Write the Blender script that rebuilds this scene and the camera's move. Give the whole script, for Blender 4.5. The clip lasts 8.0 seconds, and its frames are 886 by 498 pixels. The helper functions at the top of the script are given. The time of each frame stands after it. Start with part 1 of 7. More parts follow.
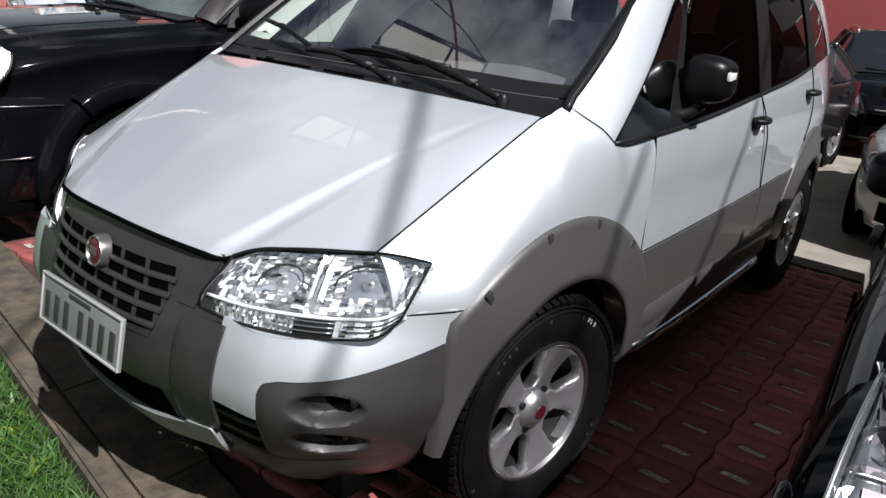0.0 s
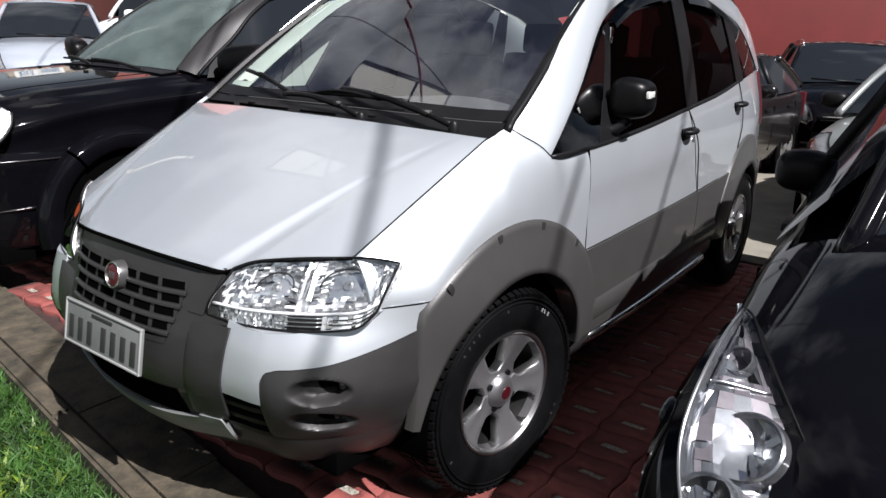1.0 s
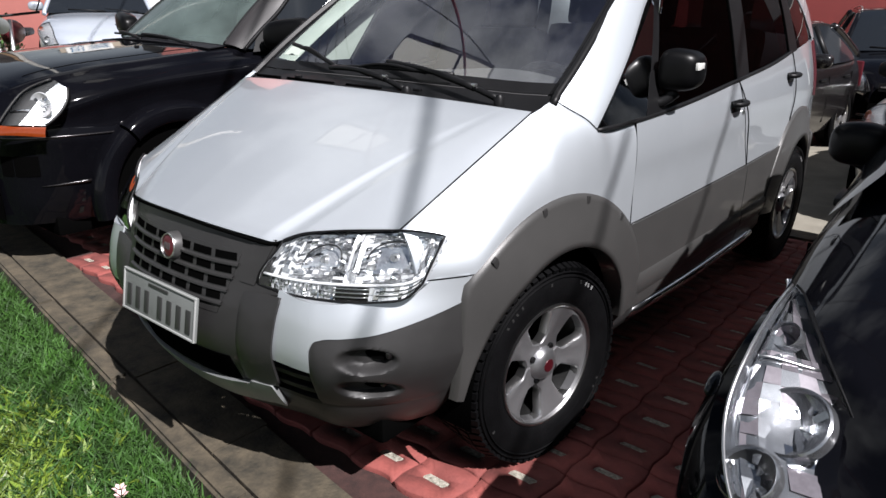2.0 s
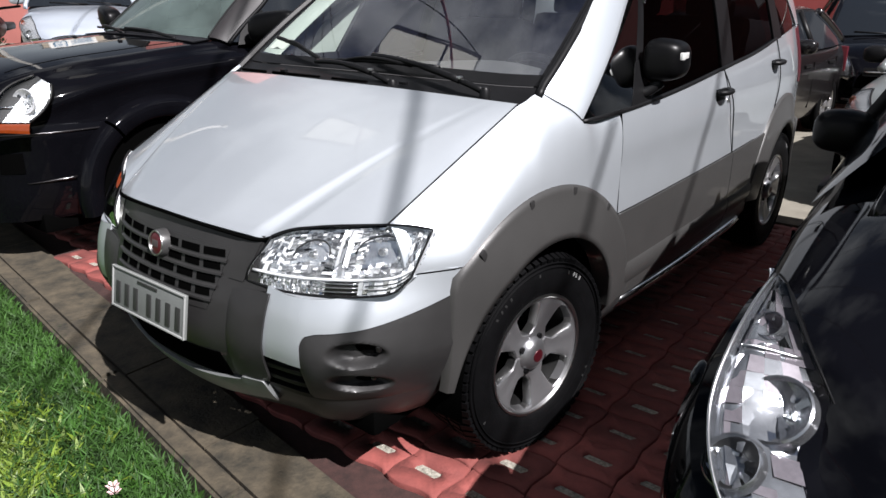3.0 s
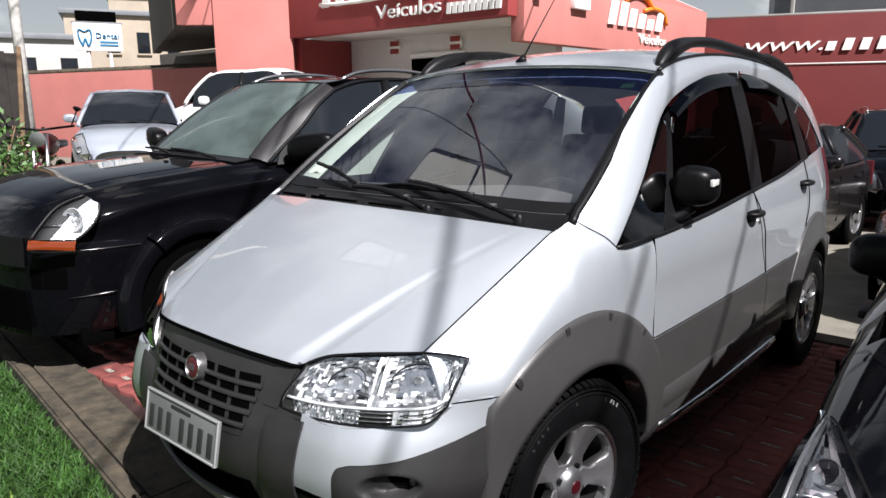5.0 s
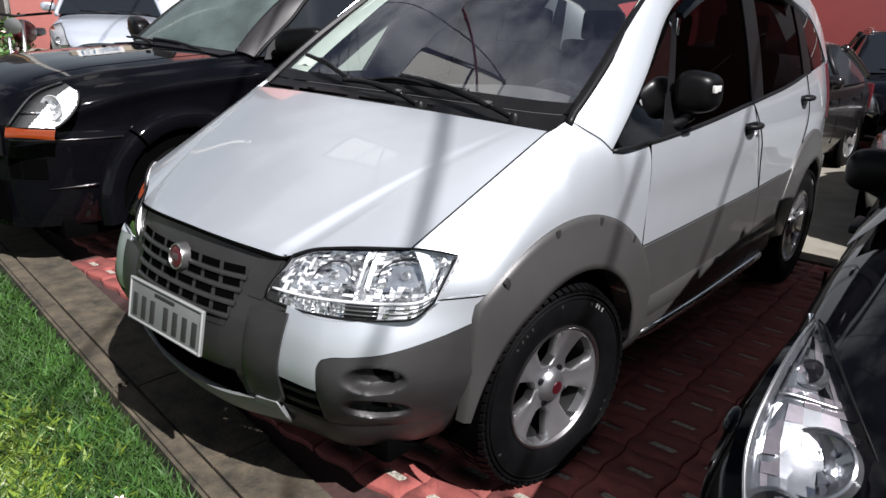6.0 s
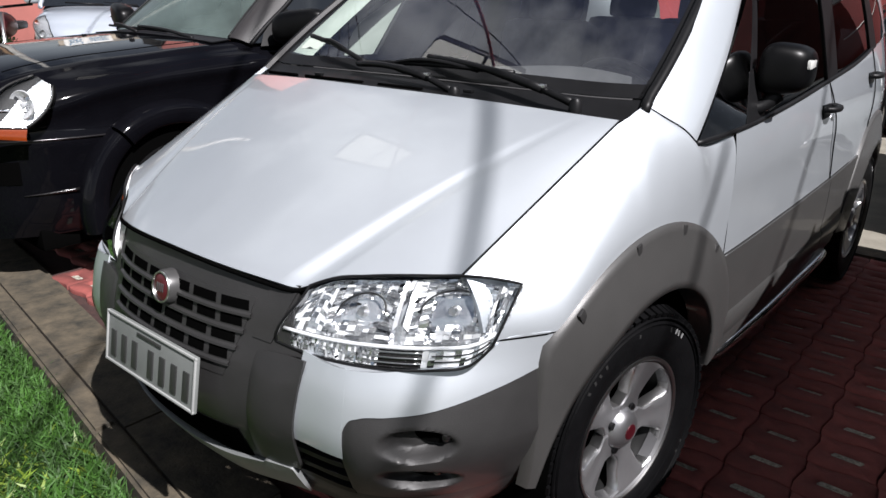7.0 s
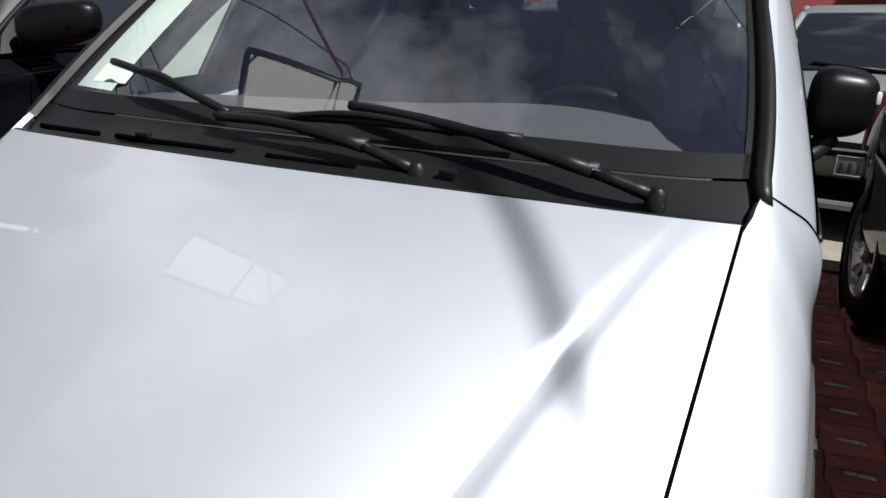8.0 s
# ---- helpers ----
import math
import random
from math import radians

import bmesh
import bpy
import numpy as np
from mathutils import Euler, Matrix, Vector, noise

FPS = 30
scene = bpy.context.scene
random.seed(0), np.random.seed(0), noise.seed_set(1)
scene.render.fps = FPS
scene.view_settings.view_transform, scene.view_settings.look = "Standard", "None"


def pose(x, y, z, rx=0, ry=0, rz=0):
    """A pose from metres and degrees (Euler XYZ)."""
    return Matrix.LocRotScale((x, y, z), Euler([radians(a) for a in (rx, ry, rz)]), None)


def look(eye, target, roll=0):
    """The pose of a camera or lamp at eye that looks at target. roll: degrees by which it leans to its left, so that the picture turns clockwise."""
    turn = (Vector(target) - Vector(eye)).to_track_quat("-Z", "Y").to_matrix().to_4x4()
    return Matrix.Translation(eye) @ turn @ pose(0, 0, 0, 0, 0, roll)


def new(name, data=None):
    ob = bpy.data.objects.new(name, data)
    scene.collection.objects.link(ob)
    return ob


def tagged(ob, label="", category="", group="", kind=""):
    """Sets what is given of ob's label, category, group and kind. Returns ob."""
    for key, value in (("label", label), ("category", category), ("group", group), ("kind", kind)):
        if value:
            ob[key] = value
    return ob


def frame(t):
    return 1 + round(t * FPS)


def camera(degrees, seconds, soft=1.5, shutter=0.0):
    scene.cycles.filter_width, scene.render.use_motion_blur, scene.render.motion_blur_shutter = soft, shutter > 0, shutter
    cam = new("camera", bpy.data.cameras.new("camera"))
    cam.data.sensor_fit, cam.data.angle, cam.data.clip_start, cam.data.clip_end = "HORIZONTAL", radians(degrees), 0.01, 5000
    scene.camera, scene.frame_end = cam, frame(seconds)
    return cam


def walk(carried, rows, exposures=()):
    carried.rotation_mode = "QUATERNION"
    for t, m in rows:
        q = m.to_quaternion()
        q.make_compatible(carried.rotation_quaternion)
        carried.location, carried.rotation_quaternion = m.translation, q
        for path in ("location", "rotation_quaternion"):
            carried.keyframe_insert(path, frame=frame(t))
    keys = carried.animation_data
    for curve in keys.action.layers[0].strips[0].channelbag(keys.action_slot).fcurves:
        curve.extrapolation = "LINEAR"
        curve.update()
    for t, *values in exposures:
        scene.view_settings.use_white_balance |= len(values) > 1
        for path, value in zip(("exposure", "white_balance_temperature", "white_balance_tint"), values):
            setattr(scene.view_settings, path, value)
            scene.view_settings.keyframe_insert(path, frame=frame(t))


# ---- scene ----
cam = camera(64.4, 8.0)
PATH = [
    (0, (1.616, -1.51, 1.38), (0.46, -0.028, 0.698), 4.5),
    (0.5, (1.786, -1.657, 1.398), (0.657, -0.129, 0.772), 3.1),
    (1, (1.847, -1.725, 1.411), (0.706, -0.194, 0.817), 1.1),
    (1.5, (1.848, -1.746, 1.417), (0.624, -0.289, 0.803), 0.9),
    (2.8, (1.855, -1.749, 1.415), (0.669, -0.31, 0.692), -0.3),
    (3, (1.857, -1.749, 1.429), (0.67, -0.297, 0.734), -0.2),
    (3.5, (1.859, -1.756, 1.458), (0.629, -0.284, 0.893), -0.7),
    (4, (1.859, -1.757, 1.483), (0.59, -0.268, 1.068), -1.2),
    (4.2, (1.859, -1.758, 1.492), (0.58, -0.266, 1.12), -1.3),
    (5.3, (1.823, -1.759, 1.479), (0.52, -0.309, 1.029), -0.0),
    (5.5, (1.819, -1.757, 1.466), (0.537, -0.309, 0.955), 0.7),
    (6, (1.81, -1.74, 1.434), (0.584, -0.297, 0.79), 1.9),
    (6.5, (1.758, -1.68, 1.398), (0.548, -0.242, 0.713), 1.6),
    (6.8, (1.63, -1.6, 1.392), (0.41, -0.157, 0.737), 0.8),
    (7, (1.458, -1.514, 1.374), (0.243, -0.075, 0.701), 0.7),
    (7.2, (1.29, -1.43, 1.381), (0.186, 0.073, 0.661), 0.4),
    (7.5, (1.089, -1.297, 1.382), (0.158, 0.308, 0.636), 1.7),
    (7.7, (0.928, -1.181, 1.377), (0.135, 0.514, 0.669), 2.5),
    (8, (0.668, -1.006, 1.424), (-0.025, 0.724, 0.700), 1.2),
]
walk(cam, [(t, look(eye, target, roll)) for t, eye, target, roll in PATH])

scene.view_settings.exposure = 1.14

# ---------- light ----------
SUN = Vector((0.84, -0.22, 1.0)).normalized()
world = bpy.data.worlds.new("sky")
scene.world = world
world.use_nodes = True
wn, wl = world.node_tree.nodes, world.node_tree.links
wn.clear()
sky = wn.new("ShaderNodeTexSky")
sky.sky_type = "NISHITA"
sky.sun_disc = False
sky.sun_elevation = math.asin(SUN.z)
sky.sun_rotation = math.atan2(SUN.x, SUN.y)
cloud = wn.new("ShaderNodeTexNoise")
cloud.inputs["Scale"].default_value = 2.6
cloud.inputs["Detail"].default_value = 8.0
cloud.inputs["Roughness"].default_value = 0.58
cramp = wn.new("ShaderNodeValToRGB")
cramp.color_ramp.elements[0].position = 0.47
cramp.color_ramp.elements[1].position = 0.72
wmix = wn.new("ShaderNodeMix")
wmix.data_type = "RGBA"
wmix.inputs["B"].default_value = (36.0, 37.0, 38.5, 1)
wback = wn.new("ShaderNodeBackground")
wback.inputs["Strength"].default_value = 0.0155
wout = wn.new("ShaderNodeOutputWorld")
wl.new(cloud.outputs["Fac"], cramp.inputs["Fac"])
geo = wn.new("ShaderNodeTexCoord")
drift = wn.new("ShaderNodeMapping")
drift.inputs["Location"].default_value = (1.22, 0.46, -5.47)
wl.new(geo.outputs["Generated"], drift.inputs["Vector"])
wl.new(drift.outputs["Vector"], cloud.inputs["Vector"])
sep = wn.new("ShaderNodeSeparateXYZ")
haze = wn.new("ShaderNodeMapRange")
haze.inputs["From Min"].default_value, haze.inputs["From Max"].default_value = 0.0, 0.55
haze.inputs["To Min"].default_value, haze.inputs["To Max"].default_value = 0.36, 0.0
most = wn.new("ShaderNodeMath")
most.operation = "MAXIMUM"
wl.new(geo.outputs["Generated"], sep.inputs["Vector"])
wl.new(sep.outputs["Z"], haze.inputs["Value"])
wl.new(haze.outputs["Result"], most.inputs[0])
wl.new(cramp.outputs["Color"], most.inputs[1])
wl.new(most.outputs["Value"], wmix.inputs["Factor"])
wl.new(sky.outputs["Color"], wmix.inputs["A"])
wl.new(wmix.outputs["Result"], wback.inputs["Color"])
wl.new(wback.outputs["Background"], wout.inputs["Surface"])
sun_data = bpy.data.lights.new("sun", "SUN")
sun_data.energy, sun_data.angle, sun_data.color = 5.0, radians(0.53), (1.0, 0.968, 0.985)
sun_ob = new("sun", sun_data)
sun_ob.matrix_world = look(SUN * 60, (0, 0, 0))

# ---------- materials ----------


def material(name, base, rough=0.5, metal=0.0, coat=0.0, vary=0.0, scale=8.0, bump=0.0, bump_scale=60.0, spec=0.5, tint2=None, island=0.0, per_object=0.0):
    """A surface with a colour that varies at two scales and a fine relief."""
    m = bpy.data.materials.new(name)
    m.use_nodes = True
    n, l = m.node_tree.nodes, m.node_tree.links
    b = n["Principled BSDF"]
    b.inputs["Base Color"].default_value = (*base, 1)
    b.inputs["Roughness"].default_value = rough
    b.inputs["Metallic"].default_value = metal
    b.inputs["Coat Weight"].default_value = coat
    b.inputs["Coat Roughness"].default_value = 0.03
    b.inputs["Specular IOR Level"].default_value = spec
    tex = n.new("ShaderNodeTexCoord")
    if vary or per_object:
        big = n.new("ShaderNodeTexNoise")
        big.inputs["Scale"].default_value = scale
        big.inputs["Detail"].default_value = 6
        big.inputs["Roughness"].default_value = 0.65
        l.new(tex.outputs["Object"], big.inputs["Vector"])
        mix = n.new("ShaderNodeMix")
        mix.data_type = "RGBA"
        dark = tint2 or tuple(c * (1 - vary) for c in base)
        light = tuple(min(1, c * (1 + vary)) for c in base) if not tint2 else base
        mix.inputs["A"].default_value = (*dark, 1)
        mix.inputs["B"].default_value = (*light, 1)
        ramp = n.new("ShaderNodeValToRGB")
        ramp.color_ramp.elements[0].position, ramp.color_ramp.elements[1].position = 0.32, 0.68
        l.new(big.outputs["Fac"], ramp.inputs["Fac"])
        l.new(ramp.outputs["Color"], mix.inputs["Factor"])
        out = mix.outputs["Result"]
        if per_object:
            info = n.new("ShaderNodeObjectInfo")
            mp = n.new("ShaderNodeMapRange")
            mp.inputs["To Min"].default_value, mp.inputs["To Max"].default_value = 1 - per_object, 1 + per_object
            hsv = n.new("ShaderNodeHueSaturation")
            l.new(info.outputs["Random"], mp.inputs["Value"])
            l.new(mp.outputs["Result"], hsv.inputs["Value"])
            l.new(out, hsv.inputs["Color"])
            out = hsv.outputs["Color"]
        if island:
            geo = n.new("ShaderNodeNewGeometry")
            mp = n.new("ShaderNodeMapRange")
            mp.inputs["To Min"].default_value, mp.inputs["To Max"].default_value = 1 - island, 1 + island
            hsv = n.new("ShaderNodeHueSaturation")
            l.new(geo.outputs["Random Per Island"], mp.inputs["Value"])
            l.new(mp.outputs["Result"], hsv.inputs["Value"])
            l.new(out, hsv.inputs["Color"])
            out = hsv.outputs["Color"]
        l.new(out, b.inputs["Base Color"])
    if bump:
        fine = n.new("ShaderNodeTexNoise")
        fine.inputs["Scale"].default_value = bump_scale
        fine.inputs["Detail"].default_value = 4
        l.new(tex.outputs["Object"], fine.inputs["Vector"])
        bp = n.new("ShaderNodeBump")
        bp.inputs["Strength"].default_value = bump
        bp.inputs["Distance"].default_value = 0.004
        l.new(fine.outputs["Fac"], bp.inputs["Height"])
        l.new(bp.outputs["Normal"], b.inputs["Normal"])
    return m


def glass(name, tint, gloss=0.02, ior=1.5, painted_haze=0.0, painted_haze_colour=(0.6, 0.62, 0.66)):
    """A thin pane: tinted see-through with a mirror gloss that follows Fresnel, and an optional painted haze."""
    m = bpy.data.materials.new(name)
    m.use_nodes = True
    n, l = m.node_tree.nodes, m.node_tree.links
    n.clear()
    out, mix = n.new("ShaderNodeOutputMaterial"), n.new("ShaderNodeMixShader")
    fr, tr, gl = n.new("ShaderNodeFresnel"), n.new("ShaderNodeBsdfTransparent"), n.new("ShaderNodeBsdfGlossy")
    fr.inputs["IOR"].default_value = ior
    tr.inputs["Color"].default_value = (*tint, 1)
    gl.inputs["Roughness"].default_value = gloss
    l.new(fr.outputs["Fac"], mix.inputs["Fac"])
    # a diffuse film paints the haze of mirrored sky onto the pane
    if painted_haze:
        haze, film, tn, ramp = n.new("ShaderNodeMixShader"), n.new("ShaderNodeBsdfDiffuse"), n.new("ShaderNodeTexNoise"), n.new("ShaderNodeMapRange")
        film.inputs["Color"].default_value = (*painted_haze_colour, 1)
        co = n.new("ShaderNodeTexCoord")
        tn.inputs["Scale"].default_value, tn.inputs["Detail"].default_value = 3.0, 5
        ramp.inputs["From Min"].default_value, ramp.inputs["From Max"].default_value = 0.3, 0.7
        ramp.inputs["To Min"].default_value, ramp.inputs["To Max"].default_value = painted_haze * 0.6, painted_haze * 1.4
        l.new(co.outputs["Object"], tn.inputs["Vector"])
        l.new(tn.outputs["Fac"], ramp.inputs["Value"])
        l.new(ramp.outputs["Result"], haze.inputs["Fac"])
        l.new(tr.outputs["BSDF"], haze.inputs[1])
        l.new(film.outputs["BSDF"], haze.inputs[2])
        l.new(haze.outputs["Shader"], mix.inputs[1])
    else:
        l.new(tr.outputs["BSDF"], mix.inputs[1])
    l.new(gl.outputs["BSDF"], mix.inputs[2])
    l.new(mix.outputs["Shader"], out.inputs["Surface"])
    return m


SILVER = material("silver_paint", (0.47, 0.50, 0.53), 0.40, 0.62, 1.0, vary=0.03, scale=3, bump=0.02, bump_scale=900)
SILVER3 = material("grey_silver_paint", (0.24, 0.255, 0.25), 0.36, 0.55, 0.5, vary=0.03, scale=3)
SILVER2 = material("silver_blue_paint", (0.42, 0.46, 0.52), 0.36, 0.5, 1.0, vary=0.03, scale=3)
WHITE = material("white_paint", (0.78, 0.78, 0.77), 0.3, 0.0, 1.0, vary=0.03, scale=2)
BLACKP = material("black_paint", (0.0025, 0.0025, 0.0035), 0.05, 0.0, 0.0, vary=0.2, scale=3, spec=0.19)
GREYP = material("graphite_paint", (0.009, 0.008, 0.0085), 0.2, 0.2, 0.4, vary=0.05, scale=3)
CLAD = material("dark_grey_cladding", (0.041, 0.040, 0.039), 0.42, 0.15, 0.15, vary=0.08, scale=5, bump=0.12, bump_scale=500)
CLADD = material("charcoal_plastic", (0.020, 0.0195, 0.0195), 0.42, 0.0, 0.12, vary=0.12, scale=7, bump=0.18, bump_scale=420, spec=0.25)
TRIM = material("black_trim", (0.006, 0.006, 0.0065), 0.42, vary=0.2, scale=12, bump=0.06, bump_scale=300, spec=0.16)
COWL = material("cowl_plastic", (0.012, 0.012, 0.014), 0.5, vary=0.15, scale=9, bump=0.1, bump_scale=250, spec=0.05)
# near-black that stands in for shade in gaps, slots and recesses
SHADOW = material("gap_shade", (0.0015, 0.0015, 0.0015), 0.9, spec=0.0)
RUBBER = material("tyre_rubber", (0.0022, 0.0022, 0.0025), 0.6, vary=0.3, scale=14, bump=0.25, bump_scale=140, spec=0.07)
ALLOY = material("alloy", (0.29, 0.29, 0.30), 0.30, 0.8, 0.2, vary=0.05, scale=12)
REFLECT = material("lamp_reflector", (0.74, 0.75, 0.76), 0.25, 0.35, vary=0.06, scale=40)
FACET = material("faceted_reflector", (0.78, 0.79, 0.80), 0.16, 0.65, bump=1.0, bump_scale=48)
LAMPBASE = material("bright_lamp_metal", (0.78, 0.79, 0.81), 0.12, 0.85, bump=1.0, bump_scale=34)
BARREL = material("rim_barrel", (0.018, 0.018, 0.018), 0.5, 0.6, vary=0.2, scale=20)
REFLECT2 = material("dark_lamp_reflector", (0.33, 0.34, 0.36), 0.18, 0.9, vary=0.25, scale=22)
CHROME = material("chrome", (0.82, 0.83, 0.85), 0.07, 1.0)
CHROMER = material("satin_chrome", (0.62, 0.62, 0.62), 0.28, 1.0)
BRIGHT = material("bright_aluminium", (0.80, 0.81, 0.82), 0.16, 1.0, vary=0.04, scale=20)
SKID = material("skid_silver", (0.22, 0.23, 0.23), 0.40, 0.5, 0.1, vary=0.06, scale=9)
SKIDD = material("scoop_grey", (0.055, 0.054, 0.054), 0.36, 0.3, 0.2, vary=0.06, scale=9)
RED = material("red_badge", (0.07, 0.006, 0.011), 0.4, 0.2, 0.2, vary=0.1, scale=60)
PLATE = material("plate_grey", (0.125, 0.132, 0.128), 0.5, 0.0, vary=0.05, scale=25)
RIMW = material("plate_rim_white", (0.24, 0.245, 0.24), 0.5, 0.0, vary=0.05, scale=25)
PLATE_INK = material("plate_ink", (0.02, 0.02, 0.02), 0.5)
DASH = material("dash_grey", (0.045, 0.044, 0.046), 0.75, vary=0.1, scale=6, bump=0.2, bump_scale=300)
CLOTH = material("seat_cloth", (0.16, 0.16, 0.165), 0.95, vary=0.15, scale=20, bump=0.3, bump_scale=400)
LINING = material("pale_lining", (0.33, 0.37, 0.33), 0.9, vary=0.05, scale=5)
AMBER = material("amber_lens", (0.15, 0.024, 0.004), 0.15, 0.0, 0.8, vary=0.1, scale=70)
LENSW = material("white_lens", (0.50, 0.50, 0.48), 0.2, 0.0, 0.5, vary=0.05, scale=50)
# the windscreen's bluish film stands in for sky haze
WSCREEN = glass("windscreen_glass", (0.78, 0.84, 0.83), 0.01, 2.15, 0.018, (0.40, 0.44, 0.70))
TINTED = glass("tinted_glass", (0.025, 0.023, 0.025), 0.01, 1.22)
SMOKE = glass("smoked_visor", (0.10, 0.09, 0.09), 0.08, 1.4)
CLEAR = glass("lamp_lens", (0.93, 0.95, 0.96), 0.01, 1.45)
FARGLASS = material("far_glass", (0.010, 0.012, 0.015), 0.05, 0.0, 0.0, spec=0.4)

PAVER = material("red_paver", (0.205, 0.050, 0.042), 0.85, vary=0.0, scale=9, bump=0.5, bump_scale=120, tint2=(0.125, 0.031, 0.027), per_object=0.22)
JOINT = material("joint_sand", (0.030, 0.012, 0.010), 0.95, vary=0.4, scale=30, bump=0.6, bump_scale=200)
GRIT = material("grit_infill", (0.42, 0.40, 0.34), 0.95, scale=90, bump=1.0, bump_scale=260, tint2=(0.10, 0.09, 0.07), vary=0.3)
CONCRETE = material("concrete", (0.078, 0.062, 0.040), 0.9, scale=9, bump=1.0, bump_scale=75, tint2=(0.014, 0.0125, 0.0085), vary=0.5)
CONCRETE2 = material("yard_concrete", (0.20, 0.185, 0.15), 0.9, scale=2.2, bump=0.35, bump_scale=90, tint2=(0.11, 0.10, 0.08), vary=0.3)
SOIL = material("soil", (0.030, 0.042, 0.014), 0.95, vary=0.4, scale=18, bump=0.8, bump_scale=60)
GRASS = material("grass", (0.019, 0.060, 0.004), 0.7, vary=0.35, scale=6, island=0.45)
HERB = material("yellow_green_herb", (0.090, 0.135, 0.014), 0.5, vary=0.3, scale=9, island=0.4)
PETAL = material("pale_petal", (0.75, 0.5, 0.5), 0.6, vary=0.3, scale=40)
REDWALL = material("red_wall", (0.43, 0.152, 0.132), 0.8, vary=0.07, scale=1.3, bump=0.15, bump_scale=40)
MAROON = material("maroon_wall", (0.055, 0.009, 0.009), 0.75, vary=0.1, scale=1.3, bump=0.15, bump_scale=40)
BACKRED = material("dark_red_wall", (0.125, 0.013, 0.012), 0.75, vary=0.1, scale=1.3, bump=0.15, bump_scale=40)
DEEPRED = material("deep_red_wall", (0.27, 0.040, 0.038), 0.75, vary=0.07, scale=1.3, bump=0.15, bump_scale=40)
WHITEWALL = material("white_wall", (0.62, 0.60, 0.57), 0.85, vary=0.05, scale=1.5, bump=0.1, bump_scale=40)
# grey render darkened in its colour for shade at the overhang
SHADEWALL = material("shaded_grey_render", (0.085, 0.078, 0.068), 0.9, vary=0.15, scale=1.2, bump=0.2, bump_scale=30)
MIRRORB = material("mirror_black", (0.0025, 0.0025, 0.0028), 0.35, spec=0.14, vary=0.2, scale=12)
GREYWALL = material("grey_render", (0.30, 0.29, 0.27), 0.9, vary=0.15, scale=1.2, bump=0.2, bump_scale=30)
SIGNW = material("sign_white", (0.78, 0.77, 0.74), 0.4, vary=0.03, scale=6)
SIGNB = material("sign_blue", (0.03, 0.16, 0.30), 0.4, vary=0.05, scale=6)
SIGNO = material("sign_orange", (0.75, 0.20, 0.02), 0.4, vary=0.05, scale=6)
STEEL = material("grey_roofing", (0.16, 0.17, 0.18), 0.55, 0.2, vary=0.1, scale=2)
CABLE = material("cable_sheath", (0.05, 0.05, 0.05), 0.6)
POLEC = material("whitewashed_pole", (0.50, 0.49, 0.46), 0.9, vary=0.35, scale=5, bump=0.4, bump_scale=20)
OLDWOOD = material("dark_tarred_boards", (0.018, 0.014, 0.012), 0.9, vary=0.4, scale=7, bump=0.4, bump_scale=60)
BOWL = material("shaded_reflector", (0.70, 0.71, 0.72), 0.13, 0.9, bump=1.0, bump_scale=70)
WOODP = material("weathered_timber", (0.16, 0.10, 0.055), 0.85, vary=0.3, scale=14, bump=0.4, bump_scale=70)
LEAF = material("leaf", (0.05, 0.11, 0.025), 0.5, vary=0.3, scale=9, island=0.4)

# ---------- geometry helpers ----------


def spline(pts, n):
    """n points along a smooth curve through the given points."""
    p = np.array(pts, float)
    if len(p) == 2:
        return p[0] + (p[1] - p[0]) * np.linspace(0, 1, n)[:, None]
    d = np.r_[0, np.cumsum(np.linalg.norm(np.diff(p, axis=0), axis=1) ** 0.75 + 1e-9)]
    m = np.zeros_like(p)
    s = np.diff(p, axis=0) / np.diff(d)[:, None]
    w = np.diff(d)[:, None]
    m[1:-1] = (s[:-1] * w[1:] + s[1:] * w[:-1]) / (w[1:] + w[:-1])
    m[0], m[-1] = 1.5 * s[0] - 0.5 * m[1], 1.5 * s[-1] - 0.5 * m[-2]
    t = np.linspace(0, d[-1], n)
    k = np.clip(np.searchsorted(d, t, "right") - 1, 0, len(p) - 2)
    h = (d[k + 1] - d[k])[:, None]
    u = ((t - d[k])[:, None]) / h
    return (2 * u**3 - 3 * u**2 + 1) * p[k] + (u**3 - 2 * u**2 + u) * h * m[k] + (-2 * u**3 + 3 * u**2) * p[k + 1] + (u**3 - u**2) * h * m[k + 1]


def ease(x, xs, ys):
    """Smooth interpolation of a value through knots."""
    return smooth_through(tuple(xs), tuple(ys), np.asarray(x, float))


def smooth_through(xs, ys, x):
    xs, ys = np.array(xs, float), np.array(ys, float)
    s = np.diff(ys) / np.diff(xs)
    m = np.r_[s[0], (s[1:] + s[:-1]) / 2, s[-1]]
    x = np.clip(x, xs[0], xs[-1])
    k = np.clip(np.searchsorted(xs, x, "right") - 1, 0, len(xs) - 2)
    h = xs[k + 1] - xs[k]
    u = (x - xs[k]) / h
    return (2 * u**3 - 3 * u**2 + 1) * ys[k] + (u**3 - 2 * u**2 + u) * h * m[k] + (-2 * u**3 + 3 * u**2) * ys[k + 1] + (u**3 - u**2) * h * m[k + 1]


def grid(p, flip=False, closed=False):
    """A mesh of quads over an array of rows of points."""
    bm = bmesh.new()
    rows = [[bm.verts.new(tuple(v)) for v in row] for row in p]
    nv = len(rows[0])
    for a, b in zip(rows[:-1], rows[1:]):
        for j in range(nv if closed else nv - 1):
            q = (a[j], a[(j + 1) % nv], b[(j + 1) % nv], b[j])
            try:
                bm.faces.new(q[::-1] if flip else q)
            except ValueError:
                pass
    return bm


